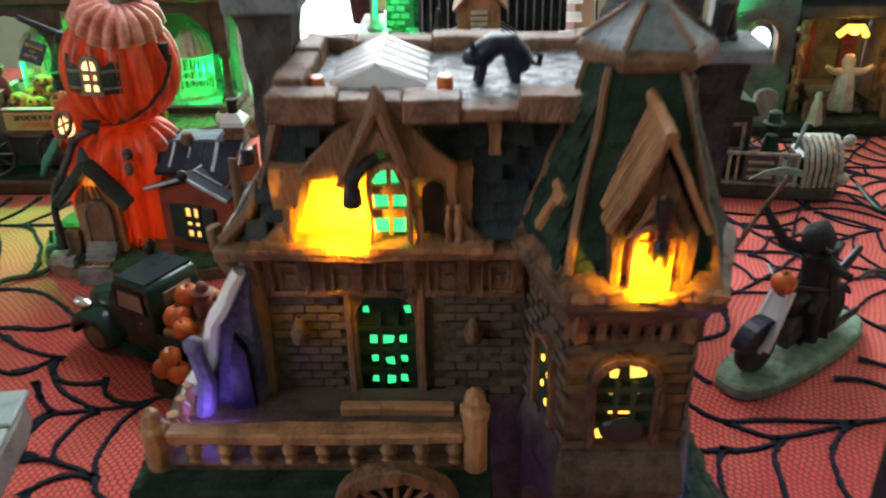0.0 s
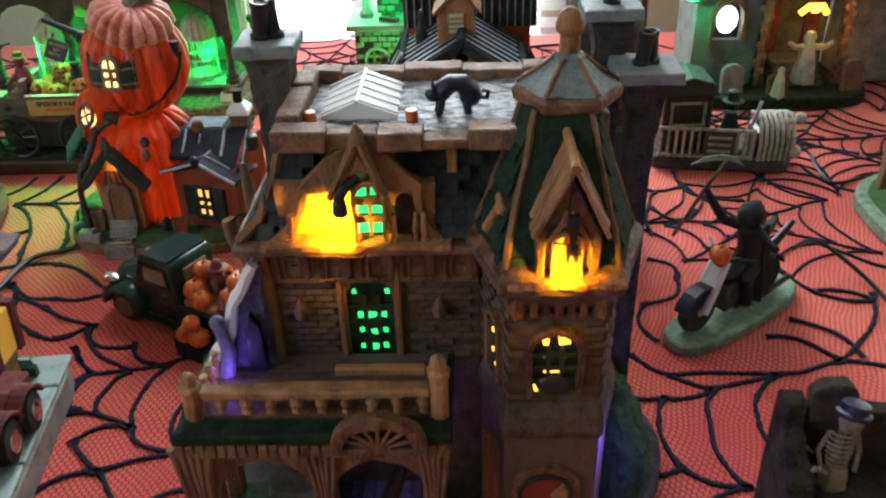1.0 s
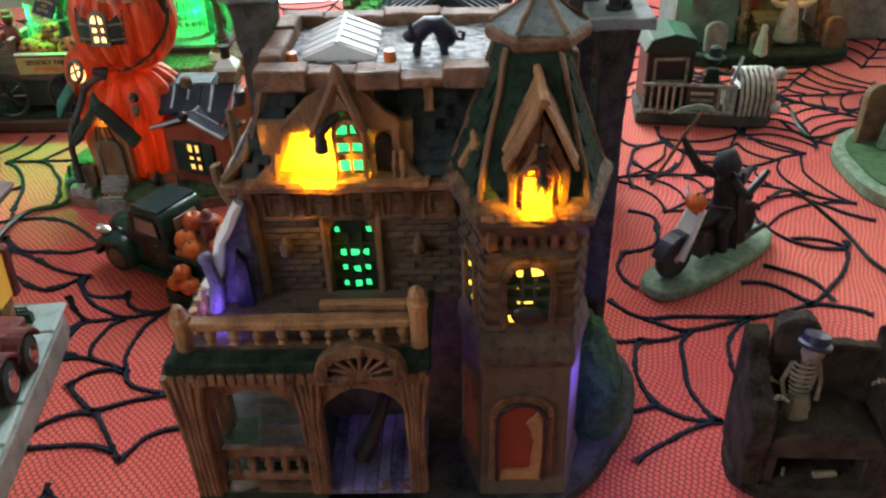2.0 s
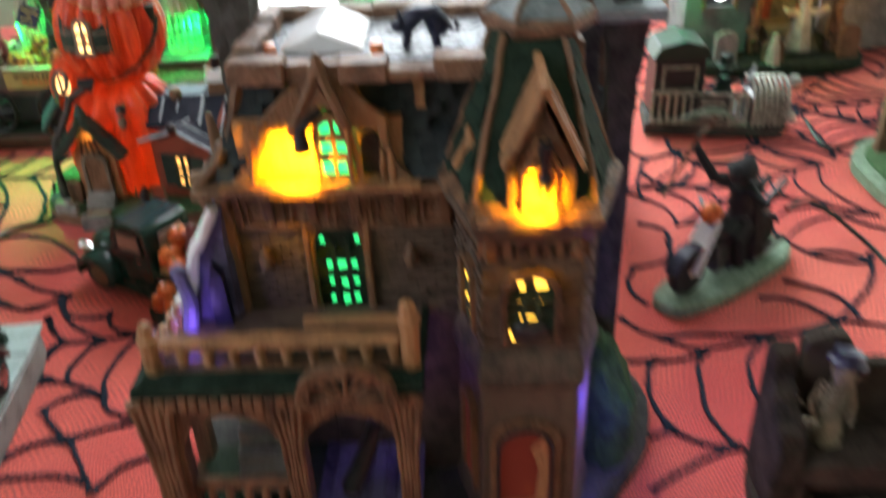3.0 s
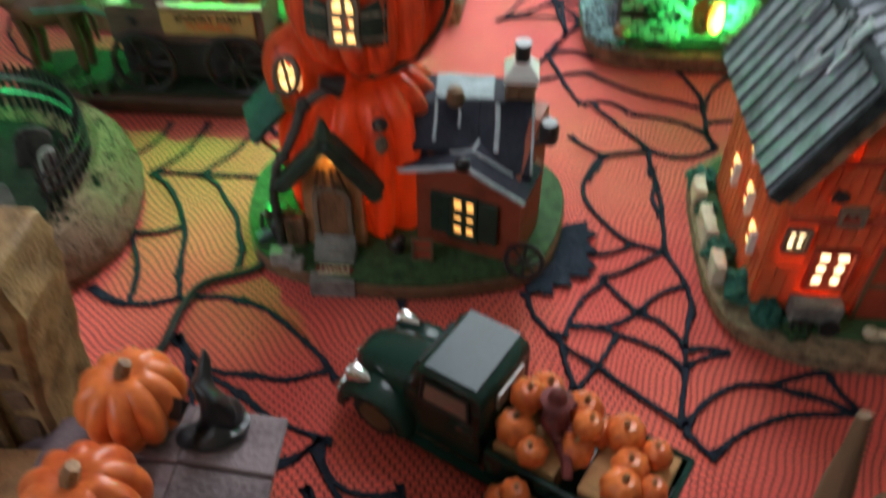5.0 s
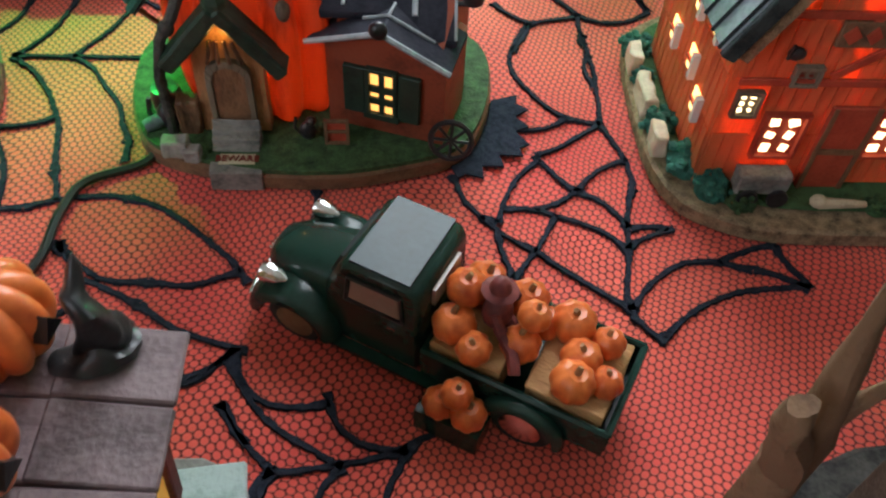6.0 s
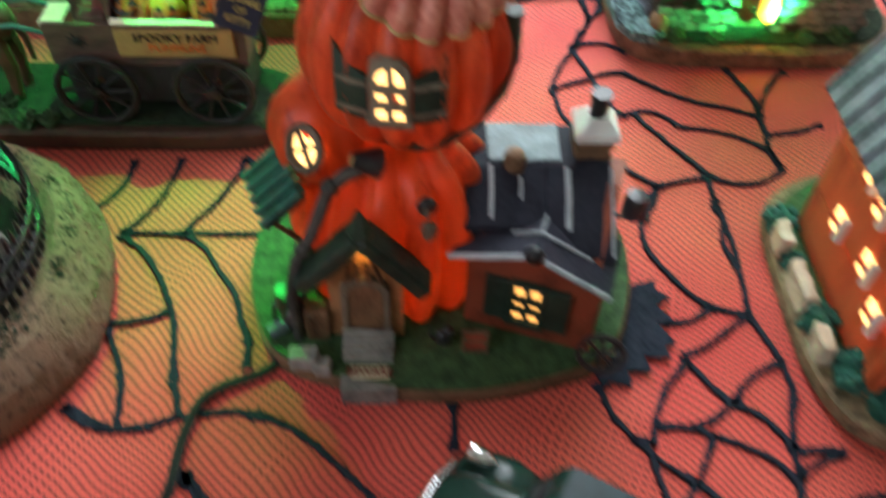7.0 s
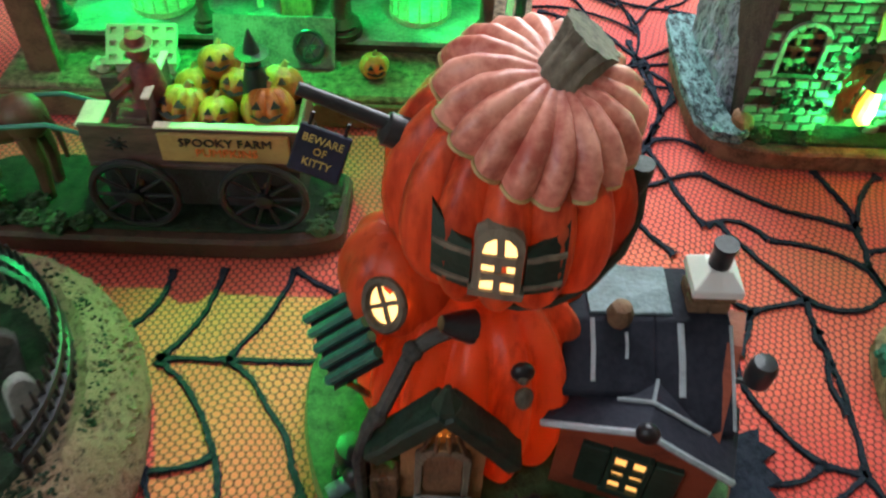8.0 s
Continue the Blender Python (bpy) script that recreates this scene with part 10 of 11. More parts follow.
# ---- the reaper on a motorbike ----
def motorbike():
    m = pose(0.286, 0.506, 0, 0, 0, 37) @ Matrix.Scale(0.94, 4)
    bk = thing("motorbike", "black and chrome motorbike model on a mint green base", "motorbike", m)
    bm = bm_new()
    prism(bm, rounded(0, 0, 0.066, 0.0205, p=0.7, wob=0.02, seed=4), -0.001, 0.008, "z")
    part("base", bm, M["paleturf"], bk, "mint green painted base", bevel=0.0015)
    for x in (-0.043, 0.030):
        bm = bm_new()
        lathe(bm, [(0.0110, -0.0032), (0.0150, -0.0040), (0.0165, 0.0), (0.0150, 0.0040), (0.0110, 0.0032)], 26, m=pose(x, 0, 0.0242, 90))
        ty = part("tyre", bm, M["tyre"], bk, smooth=True)
        bm = bm_new()
        tube(bm, [(x + 0.0108 * math.cos(2 * math.pi * i / 22), 0, 0.0242 + 0.0108 * math.sin(2 * math.pi * i / 22)) for i in range(23)], 0.0012, 6)
        for i in range(9):
            a = 2 * math.pi * i / 9
            tube(bm, [(x, 0, 0.0242), (x + 0.0108 * math.cos(a), 0, 0.0242 + 0.0108 * math.sin(a))], 0.0006, 4)
        lathe(bm, [(0.003, -0.004), (0.003, 0.004)], 10, m=pose(x, 0, 0.0242, 90))
        part("spoked_rim", bm, M["cream"], ty, smooth=True)
        bm = bm_new()
        pts, inn = arc(x, 0.0242, 0.0195, 20, 165, 10), arc(x, 0.0242, 0.0178, 20, 165, 10)
        prism(bm, pts + inn[::-1], -0.0055, 0.0055)
        part("mudguard", bm, M["navy"], bk, bevel=0.0005)
    bm = bm_new()
    for s in (-1, 1):
        tube(bm, [(-0.043, s * 0.0060, 0.0242), (-0.034, s * 0.0060, 0.0400), (-0.0240, s * 0.0050, 0.0580)], 0.0030, 8, 0.0024)
    box(bm, -0.0070, 0.0070, -0.0062, 0.0062, -0.0018, 0.0018, pose(-0.0300, 0, 0.0470, 0, -62, 0))
    part("front_fork", bm, M["white"], bk, "white double front fork", smooth=True)
    bm = bm_new()
    for s in (-1, 1):
        tube(bm, [(-0.0240, s * 0.003, 0.058), (-0.0220, s * 0.010, 0.062), (-0.0120, s * 0.020, 0.061)], 0.0013, 6)
    part("handlebar", bm, M["black"], bk, smooth=True)
    bm = bm_new()
    sphere(bm, (-0.006, 0, 0.0430), 0.0150, 0.0075, 0.0080, 16, 9)
    part("fuel_tank", bm, M["black"], bk, smooth=True)
    bm = bm_new()
    box(bm, -0.020, 0.014, -0.0065, 0.0065, 0.0160, 0.0360)
    ruffle(bm, 3, 0.0014, 160)
    part("engine", bm, M["darkstone"], bk, bevel=0.0006)
    bm = bm_new()
    tube(bm, [(0.006, 0, 0.0400), (0.022, 0, 0.0410), (0.040, 0, 0.0500), (0.0560, 0, 0.0600)], 0.0052, 9, 0.0022)
    part("saddle", bm, M["black"], bk, "black swept saddle", smooth=True)
    bm = bm_new()
    for s in (-1, 1):
        tube(bm, [(-0.010, s * 0.0080, 0.0180), (0.020, s * 0.0095, 0.0160), (0.050, s * 0.0095, 0.0200)], 0.0022, 7)
    part("exhaust_pipe", bm, M["black"], bk, smooth=True)
    small_pumpkin("lantern_pumpkin", 0.0072, m @ Vector((-0.0260, 0, 0.0560)), "small carved orange pumpkin as the motorbike's lamp", 30)
    # hooded rider figure: one plain shape
    bm = bm_new()
    tube(bm, [(0.010, 0, 0.0430), (0.006, 0, 0.0600), (0.002, 0, 0.0740)], 0.0100, 12, 0.0072)
    sphere(bm, (-0.002, 0, 0.0830), 0.0075, 0.0072, 0.0082, 14, 9)
    lathe(bm, [(0.0098, -0.004), (0.0092, 0.003), (0.0050, 0.008), (0.0015, 0.010)], 12, m=pose(0.003, 0, 0.0840, 0, 30, 0))
    lathe(bm, [(0.0170, 0.018), (0.0150, 0.034), (0.0105, 0.056), (0.0085, 0.074)], 14, (0.011, 0, 0), ribs=7, depth=0.3)
    tube(bm, [(0.010, 0, 0.066), (0.026, 0.003, 0.060), (0.043, 0.006, 0.064)], 0.0070, 9, 0.0026)
    tube(bm, [(0.004, 0.0060, 0.0720), (-0.006, 0.0150, 0.0760), (-0.012, 0.0230, 0.0900), (-0.0150, 0.0270, 0.0990)], 0.0042, 8, 0.0020)
    tube(bm, [(0.004, -0.0060, 0.0720), (0.000, -0.0160, 0.0690), (-0.004, -0.0260, 0.0700)], 0.0040, 8, 0.0022)
    for s in (-1, 1):
        tube(bm, [(0.010, s * 0.005, 0.0460), (-0.008, s * 0.0120, 0.0390), (-0.004, s * 0.0120, 0.0200)], 0.0058, 9, 0.0036)
    ruffle(bm, 0, 0.0014, 90)
    lone("rider_figurine", bm, M["tyre"], "black hooded rider figurine on the motorbike", "figurine", m)
    sc = thing("scythe", "long wooden scythe with a pale green blade", "scythe", m)
    bm = bm_new()
    tube(bm, [(-0.030, 0.0380, 0.0620), (-0.0150, 0.0275, 0.0990), (-0.006, 0.0210, 0.1180)], 0.0013, 6)
    part("shaft", bm, M["brownwash"], sc, smooth=True)
    bm = bm_new()
    pts = [(-0.026, 0.002), (-0.018, 0.007), (-0.006, 0.0095), (0.004, 0.007), (0.010, 0.000), (0.003, 0.0035), (-0.006, 0.0052), (-0.018, 0.0040)]
    prism(bm, pts, -0.0006, 0.0006)
    bmesh.ops.transform(bm, matrix=pose(-0.0030, 0.0200, 0.1140, 0, 0, -37), verts=bm.verts)
    part("blade", bm, M["paleturf"], sc)


motorbike()


# ---- the skeleton's stone bench ----
def throne():
    m = pose(0.2855, 0.3200, 0, 0, 0, -3)
    th = thing("stone_throne", "wide dark stone throne with bones on its arms", "throne", m)
    bm = bm_new()
    prism(bm, rounded(0.001, -0.001, 0.0405, 0.0255, p=0.6, wob=0.04, seed=2), -0.001, 0.009, "z")
    ruffle(bm, 0, 0.0010, 120)
    for v in bm.verts:
        v.co.z = max(v.co.z, -0.001)
    part("base", bm, M["thronestone"], th, "dark rocky base", bevel=0.0015)
    bm = bm_new()
    prism(bm, [(-0.029, 0.008), (0.029, 0.008), (0.030, 0.071), (0.012, 0.073), (-0.012, 0.073), (-0.030, 0.071)], 0.009, 0.016)
    ruffle(bm, 2, 0.001, 120)
    part("backrest", bm, M["thronestone"], th, bevel=0.0008)
    bm = bm_new()
    prism(bm, [(-0.0245, 0.068), (-0.0045, 0.068), (-0.0045, 0.083)] + arc(-0.0145, 0.083, 0.0100, 0, 180, 10, 0.0075)[1:-1] + [(-0.0245, 0.083)], 0.006, 0.016)
    ruffle(bm, 1, 0.0010, 140)
    part("headpiece", bm, M["thronestone"], th, "rounded dark headpiece", bevel=0.0015)
    bm = bm_new()
    prism(bm, [(-0.030, 0.026)] + arc(0, 0.034, 0.029, 180, 0, 10, 0.008) + [(0.030, 0.026)], -0.0205, 0.009)
    ruffle(bm, 2, 0.0009, 120)
    part("seat", bm, M["thronestone"], th, "thick worn stone seat", bevel=0.0010)
    for s in (-1, 1):
        bm = bm_new()
        prism(bm, [(-0.022, 0.006), (0.017, 0.006), (0.018, 0.079), (0.013, 0.083), (0.006, 0.080), (0.001, 0.070), (-0.010, 0.062), (-0.020, 0.056), (-0.023, 0.048)], s * 0.0325 - 0.0050, s * 0.0325 + 0.0050, "x")
        ruffle(bm, 2, 0.0014, 110)
        arm = part("arm", bm, M["thronestone"], th, "dark carved wing-like arm", bevel=0.0008)
        for y, z, n in ((0.002, 0.0560, 4), (-0.014, 0.0590, 3)):
            for k in range(n):
                a = radians(30 + 40 * k)
                bm = bm_new()
                tube(bm, [(s * 0.0265, y, z), (s * 0.0262 - s * 0.003 * math.cos(a), y - 0.002, z + 0.0042 * math.sin(a)), (s * 0.0268 - s * 0.0055 * math.cos(a), y - 0.0035, z + 0.0030 * math.sin(a))], 0.0010, 5, 0.0007)
                part("finger_bone", bm, M["darkbone"], arm, "pale carved finger bone", smooth=True)
    for x in (-0.0255, 0.0255):
        bm = bm_new()
        box(bm, x - 0.0045, x + 0.0045, -0.020, -0.010, 0.008, 0.0275)
        ruffle(bm, 2, 0.0008, 160)
        part("leg", bm, M["thronestone"], th, bevel=0.0008)
    bm = bm_new()
    tube(bm, [(0.000, -0.016, 0.0105), (0.011, -0.015, 0.0108)], 0.0019, 6)
    part("loose_bone", bm, M["darkbone"], th, smooth=True)
    bm = bm_new()
    tube(bm, [(-0.0150, -0.016, 0.0095), (-0.0148, -0.015, 0.0140)], 0.0008, 6)
    part("loose_bone", bm, M["darkbone"], th, smooth=True)
    # seated skeleton figurine: one plain shape
    bm = bm_new()
    sphere(bm, (-0.001, -0.003, 0.0760), 0.0060, 0.0062, 0.0072, 14, 9)
    tube(bm, [(-0.001, 0.002, 0.0700), (-0.001, 0.003, 0.0500), (-0.001, 0.000, 0.0330)], 0.0022, 6)
    for k in range(7):
        z, r = 0.0655 - k * 0.0034, 0.0070 - 0.0004 * abs(k - 2)
        tube(bm, [(-0.001 + r * math.cos(a), -0.001 - 0.0050 * math.sin(a) + 0.002, z) for a in [math.pi * i / 10 for i in range(11)]], 0.0009, 5)
    lathe(bm, [(0.0100, 0.0215), (0.0095, 0.0260), (0.0078, 0.0360), (0.0060, 0.0440)], 14, (-0.001, -0.001, 0), ribs=6, depth=0.25)
    for s in (-1, 1):
        tube(bm, [(-0.001 + s * 0.0070, 0.001, 0.0650), (-0.001 + s * 0.0105, 0.001, 0.0520), (-0.001 + s * 0.0085, -0.004, 0.0420)], 0.0013, 6)
    lone("skeleton_figurine", bm, M["darkbone"], "pale skeleton figurine on a stone throne", "figurine", m @ pose(-0.0105, -0.002, 0.0140) @ Matrix.Scale(0.87, 4))
    # navy puts the blue glint on the hood into the cap's colour
    bm = bm_new()
    lathe(bm, [(0.0088, 0.0), (0.0090, 0.002), (0.0072, 0.003), (0.0068, 0.007), (0.0030, 0.0085)], 14, m=pose(-0.001, -0.003, 0.0800, -14, 8, 0))
    lone("blue_cap", bm, M["navy"], "dark cap on the skeleton figurine, blue for a glint", "hat", m @ pose(-0.0105, -0.002, 0.0140) @ Matrix.Scale(0.87, 4))


throne()


# ---- green gravestone base at the right ----
def grave():
    gv = thing("grave_scene", "grey tombstones on a green mossy base", "model scenery", pose(0.485, 0.63, 0))
    bm = bm_new()
    prism(bm, rounded(0.488, 0.628, 0.060, 0.072, p=0.75, wob=0.03, seed=5), -0.001, 0.012, "z")
    base = wpart("base", bm, M["paleturf"], gv, "pale green base", bevel=0.002)
    bm = bm_new()
    prism(bm, rounded(0.490, 0.628, 0.053, 0.065, p=0.75, wob=0.03, seed=5), 0.0118, 0.0140, "z")
    wpart("moss", bm, M["grass"], base, bevel=0.001)
    for x, y, w, h, rz, mat in ((0.462, 0.668, 0.013, 0.052, 8, "mud"), (0.478, 0.628, 0.006, 0.026, 12, "greystone"), (0.492, 0.606, 0.007, 0.024, -8, "stem"), (0.510, 0.650, 0.014, 0.060, 0, "darkstone")):
        bm = bm_new()
        prism(bm, [(-w, 0), (w, 0), (w, h * 0.8)] + arc(0, h * 0.8, w, 0, 180, 8, h * 0.2)[1:-1] + [(-w, h * 0.8)], -0.004, 0.004)
        ruffle(bm, 1, 0.0008, 130)
        bmesh.ops.transform(bm, matrix=pose(x, y, 0.012, -4, 3, rz), verts=bm.verts)
        wpart("tombstone", bm, M[mat], gv, "worn upright tombstone", bevel=0.0008)
    bm = bm_new()
    tube(bm, [(0.470, 0.655, 0.014), (0.472, 0.652, 0.044), (0.484, 0.648, 0.056), (0.500, 0.640, 0.052)], 0.0070, 10, 0.0040)
    sphere(bm, (0.508, 0.634, 0.052), 0.0100, 0.0085, 0.0085, 12, 8)
    ruffle(bm, 0, 0.0015, 120)
    wpart("creeping_vine", bm, M["paleturf"], gv, "pale green creeping vine", smooth=True)
    bulb("grave_green_lamp", (0.515, 0.600, 0.060), 0.012, (0.05, 1.0, 0.3), 0.002)


grave()


# ---- the coach with a bone fence ----
def bone_coach():
    cc = thing("bone_coach", "black coach behind a railing of pale bones", "coach", pose(0.34, 0.755, 0))
    bm = bm_new()
    prism(bm, [(0.278, 0.742), (0.392, 0.724), (0.402, 0.735), (0.402, 0.790), (0.285, 0.800)], 0.000, 0.011, "z")
    wpart("base", bm, M["darkstone"], cc, bevel=0.001)
    ang = -9.0
    org = pose(0.282, 0.743, 0, 0, 0, ang)
    for z in (0.0130, 0.0390):
        bm = bm_new()
        tube(bm, [org @ Vector((0, 0, z)), org @ Vector((0.084, 0, z))], 0.0018, 7)
        wpart("fence_rail", bm, M["coachbone"], cc, "pale bone rail", smooth=True)
    for k in range(13):
        if 6 <= k <= 9:
            continue
        bm = bm_new()
        x = 0.002 + k * 0.0067
        tube(bm, [org @ Vector((x, 0, 0.011)), org @ Vector((x, 0, 0.025)), org @ Vector((x, 0, 0.040))], 0.0014, 6)
        sphere(bm, org @ Vector((x, 0, 0.0365)), 0.0020, 0.0018, 0.0018, 7, 5)
        wpart("bone_bar", bm, M["coachbone"], cc, smooth=True)
    bm = bm_new()
    box(bm, 0.040, 0.067, -0.0020, 0.0020, 0.0140, 0.0385, org)
    pl = wpart("lettered_plate", bm, M["darkstone"], cc, "dark plate with worn writing", bevel=0.0006)
    for k in range(3):
        bm = bm_new()
        box(bm, 0.0435, 0.0635, -0.0028, -0.0019, 0.0180 + k * 0.0065, 0.0205 + k * 0.0065, org)
        wpart("plate_writing", bm, M["coachbone"], pl)
    # rib-cage bonnet
    for k in range(7):
        bm = bm_new()
        x = 0.3690 + k * 0.0048
        tube(bm, [(x, 0.727 + 0.0 * k, 0.012), (x, 0.726, 0.030), (x, 0.732, 0.044), (x, 0.745, 0.050), (x, 0.760, 0.046)], 0.0017, 6)
        wpart("rib", bm, M["coachbone"], cc, "pale curved rib", smooth=True)
    bm = bm_new()
    box(bm, 0.368, 0.400, 0.732, 0.765, 0.010, 0.038)
    wpart("bonnet", bm, M["black"], cc, bevel=0.003)
    for p in ((0.4005, 0.728, 0.052), (0.4005, 0.7255, 0.020)):
        bm = bm_new()
        sphere(bm, p, 0.0050, 0.0050, 0.0054, 10, 7)
        wpart("skull_knob", bm, M["coachbone"], cc, "small skull knob", smooth=True)
    bm = bm_new()
    box(bm, 0.2860, 0.3300, 0.7520, 0.7900, 0.011, 0.066)
    cab = wpart("coach_body", bm, M["black"], cc, "black coach body", bevel=0.0015)
    bm = bm_new()
    prism(bm, [(0.282, 0.066), (0.334, 0.066), (0.328, 0.078), (0.308, 0.083), (0.288, 0.078)], 0.748, 0.794)
    wpart("coach_roof", bm, M["darkgreen"], cab, "dark green coach roof", bevel=0.001)
    bm = bm_new()
    for q in ((0.292, 0.2945, 0.036, 0.060), (0.3215, 0.324, 0.036, 0.060), (0.2945, 0.3215, 0.0575, 0.060), (0.2945, 0.3215, 0.036, 0.0385)):
        box(bm, q[0], q[1], 0.7500, 0.7520, q[2], q[3])
    wpart("coach_window", bm, M["coachbone"], cab, "pale window surround")
    bm = bm_new()
    lathe(bm, [(0.0080, 0.011), (0.0085, 0.030), (0.0050, 0.046)], 12, (0.350, 0.760, 0))
    sphere(bm, (0.350, 0.760, 0.054), 0.0060, 0.0060, 0.0065, 12, 8)
    lathe(bm, [(0.0100, 0.0), (0.0060, 0.001), (0.0054, 0.009), (0.004, 0.010)], 12, (0.350, 0.760, 0.057))
    tube(bm, [(0.352, 0.752, 0.044), (0.362, 0.744, 0.046)], 0.0024, 6)
    lone("coachman_figurine", bm, M["darkgreen"], "dark green coachman figurine on the coach", "figurine")
    bm = bm_new()
    tube(bm, [(0.3640, 0.742, 0.040), (0.3700, 0.744, 0.062)], 0.0016, 6)
    wpart("coach_lever", bm, M["slate"], cc)


bone_coach()


# ---- the dark manor at the back right ----
def dark_manor():
    dm = thing("dark_manor", "tall dark grey manor with one bright lit window", "model house", pose(0.44, 0.95, 0))
    bm = bm_new()
    prism(bm, rounded(0.446, 0.948, 0.098, 0.070, p=0.5, wob=0.03, seed=9), -0.001, 0.012, "z")
    base = wpart("base", bm, M["darkturf"], dm, "dark green base", bevel=0.002)
    bm = bm_new()
    arched_wall(bm, 0.352, 0.420, 0.012, 0.150, 0.924, 0.932, [(0.3860, 0.0150, 0.062, 0.088)])
    box(bm, 0.352, 0.360, 0.932, 1.000, 0.012, 0.150), box(bm, 0.412, 0.420, 0.932, 1.000, 0.012, 0.150), box(bm, 0.360, 0.412, 0.992, 1.000, 0.012, 0.150)
    wpart("tower_block", bm, M["manorstone"], dm, "dark stone tower block")
    bm = bm_new()
    pts = [(0.3710, 0.062)] + arc(0.3860, 0.088, 0.0150, 180, 0, 10) + [(0.4010, 0.062)]
    out = [(0.386 + (x - 0.386) * 1.22, 0.080 + (z - 0.080) * 1.18) for x, z in pts]
    for a, b, c, d in zip(pts, pts[1:], out[1:], out):
        prism(bm, [a, b, c, d], 0.919, 0.9265)
    fr = wpart("window_frame", bm, M["brownwash"], dm, "brown arched window frame")
    bm = bm_new()
    sphere(bm, (0.3870, 0.9300, 0.0820), 0.0110, 0.003, 0.0145, 14, 9)
    wpart("window_lamp", bm, M["white_led"], fr, "brilliant white window lamp", smooth=True)
    bm = bm_new()
    prism(bm, pts, 0.9335, 0.9345)
    wpart("pane", bm, M["black"], fr)
    bm = bm_new()
    box(bm, 0.340, 0.432, 0.914, 1.008, 0.150, 0.158)
    wpart("tower_cornice", bm, M["manorstone"], dm, bevel=0.0012)
    bm = bm_new()
    box(bm, 0.356, 0.416, 0.926, 0.998, 0.158, 0.250)
    up = wpart("upper_storey", bm, M["manorstone"], dm, bevel=0.001)
    for x in (0.372, 0.400):
        # slate colour stands in for the violet reflection in the panes
        bm = bm_new()
        box(bm, x - 0.0095, x + 0.0095, 0.9240, 0.9262, 0.172, 0.205)
        wpart("upper_window", bm, M["slate"], up, "upper window, pale for its violet reflection", bevel=0.0006)
    # porch wing
    bm = bm_new()
    box(bm, 0.424, 0.510, 0.968, 1.000, 0.012, 0.165)
    wpart("porch_wing", bm, M["manorstone"], dm, "dark porch wing")
    bm = bm_new()
    box(bm, 0.420, 0.518, 0.914, 1.002, 0.108, 0.120)
    wpart("porch_roof", bm, M["shingle"], dm, bevel=0.0012)
    bm = bm_new()
    box(bm, 0.428, 0.512, 0.922, 0.996, 0.165, 0.245)
    wpart("wing_upper", bm, M["shingle"], dm, bevel=0.001)
    # greystone lightens this dark wing for the haze over it
    bm = bm_new()
    box(bm, 0.522, 0.640, 0.955, 1.010, 0.0, 0.260)
    ruffle(bm, 4, 0.0015, 60)
    wpart("east_wing", bm, M["greystone"], dm, "side wing, paler stone for the haze", bevel=0.001)
    for x in (0.428, 0.508):
        bm = bm_new()
        lathe(bm, [(0.0060, 0.012), (0.0062, 0.020), (0.0040, 0.024), (0.0038, 0.100), (0.0060, 0.108)], 10, (x, 0.922, 0))
        wpart("porch_column", bm, M["brick"], dm, smooth=True)
    for k in range(5):
        bm = bm_new()
        box(bm, 0.446, 0.496, 0.912 + k * 0.008, 0.970, 0.012 + k * 0.004, 0.0165 + k * 0.004)
        wpart("step", bm, M["manorstone"], dm, bevel=0.0006)
    bm = bm_new()
    box(bm, 0.4400, 0.4560, 0.964, 0.968, 0.035, 0.095), box(bm, 0.484, 0.500, 0.964, 0.968, 0.035, 0.095)
    wpart("porch_window", bm, M["maroon"], dm, "dim red porch window")
    bm = bm_new()
    tube(bm, [(0.4580, 0.918, 0.0900), (0.4660, 0.916, 0.0985), (0.4800, 0.916, 0.0985), (0.4860, 0.918, 0.0900)], 0.0034, 8)
    sphere(bm, (0.4720, 0.914, 0.0960), 0.0060, 0.004, 0.0045, 10, 7)
    wpart("porch_lamp", bm, M["amber"], dm, "glowing orange porch lamp", smooth=True)
    for x, y, w, h in ((0.392, 0.898, 0.012, 0.032), (0.520, 0.900, 0.011, 0.034), (0.440, 0.894, 0.011, 0.022)):
        bm = bm_new()
        prism(bm, [(-w, 0), (w, 0), (w, h * 0.75)] + arc(0, h * 0.75, w, 0, 180, 8, h * 0.25)[1:-1] + [(-w, h * 0.75)], -0.004, 0.004)
        bmesh.ops.transform(bm, matrix=pose(x, y, 0.011, -6, 0, 6), verts=bm.verts)
        wpart("tombstone", bm, M["greystone"] if x < 0.43 else M["mud"], dm, "upright tombstone before the manor", bevel=0.001)
    for x in (0.4225, 0.5105):
        bm = bm_new()
        tube(bm, [(x, 0.914, 0.014), (x, 0.914, 0.105)], 0.0030, 6)
        for k in range(12):
            sphere(bm, (x + 0.003 * math.sin(k * 2.3), 0.914 + 0.003 * math.cos(k * 3.1), 0.024 + k * 0.0072), 0.0044, 0.0044, 0.0044, 6, 4)
        wpart("dry_climber", bm, M["brownwash"], dm)
    bulb("porch_orange_lamp", (0.4720, 0.906, 0.0930), 0.08, (1.0, 0.45, 0.06), 0.003)
    bulb("manor_green_lamp", (0.3430, 0.912, 0.1100), 0.20, (0.05, 1.0, 0.35), 0.004)
    bm = bm_new()
    sphere(bm, (0.3430, 0.9200, 0.1120), 0.0072, 0.0060, 0.0072, 10, 7)
    wpart("green_lamp", bm, M["greenlight"], dm, "green glowing corner lamp", smooth=True)
    bm = bm_new()
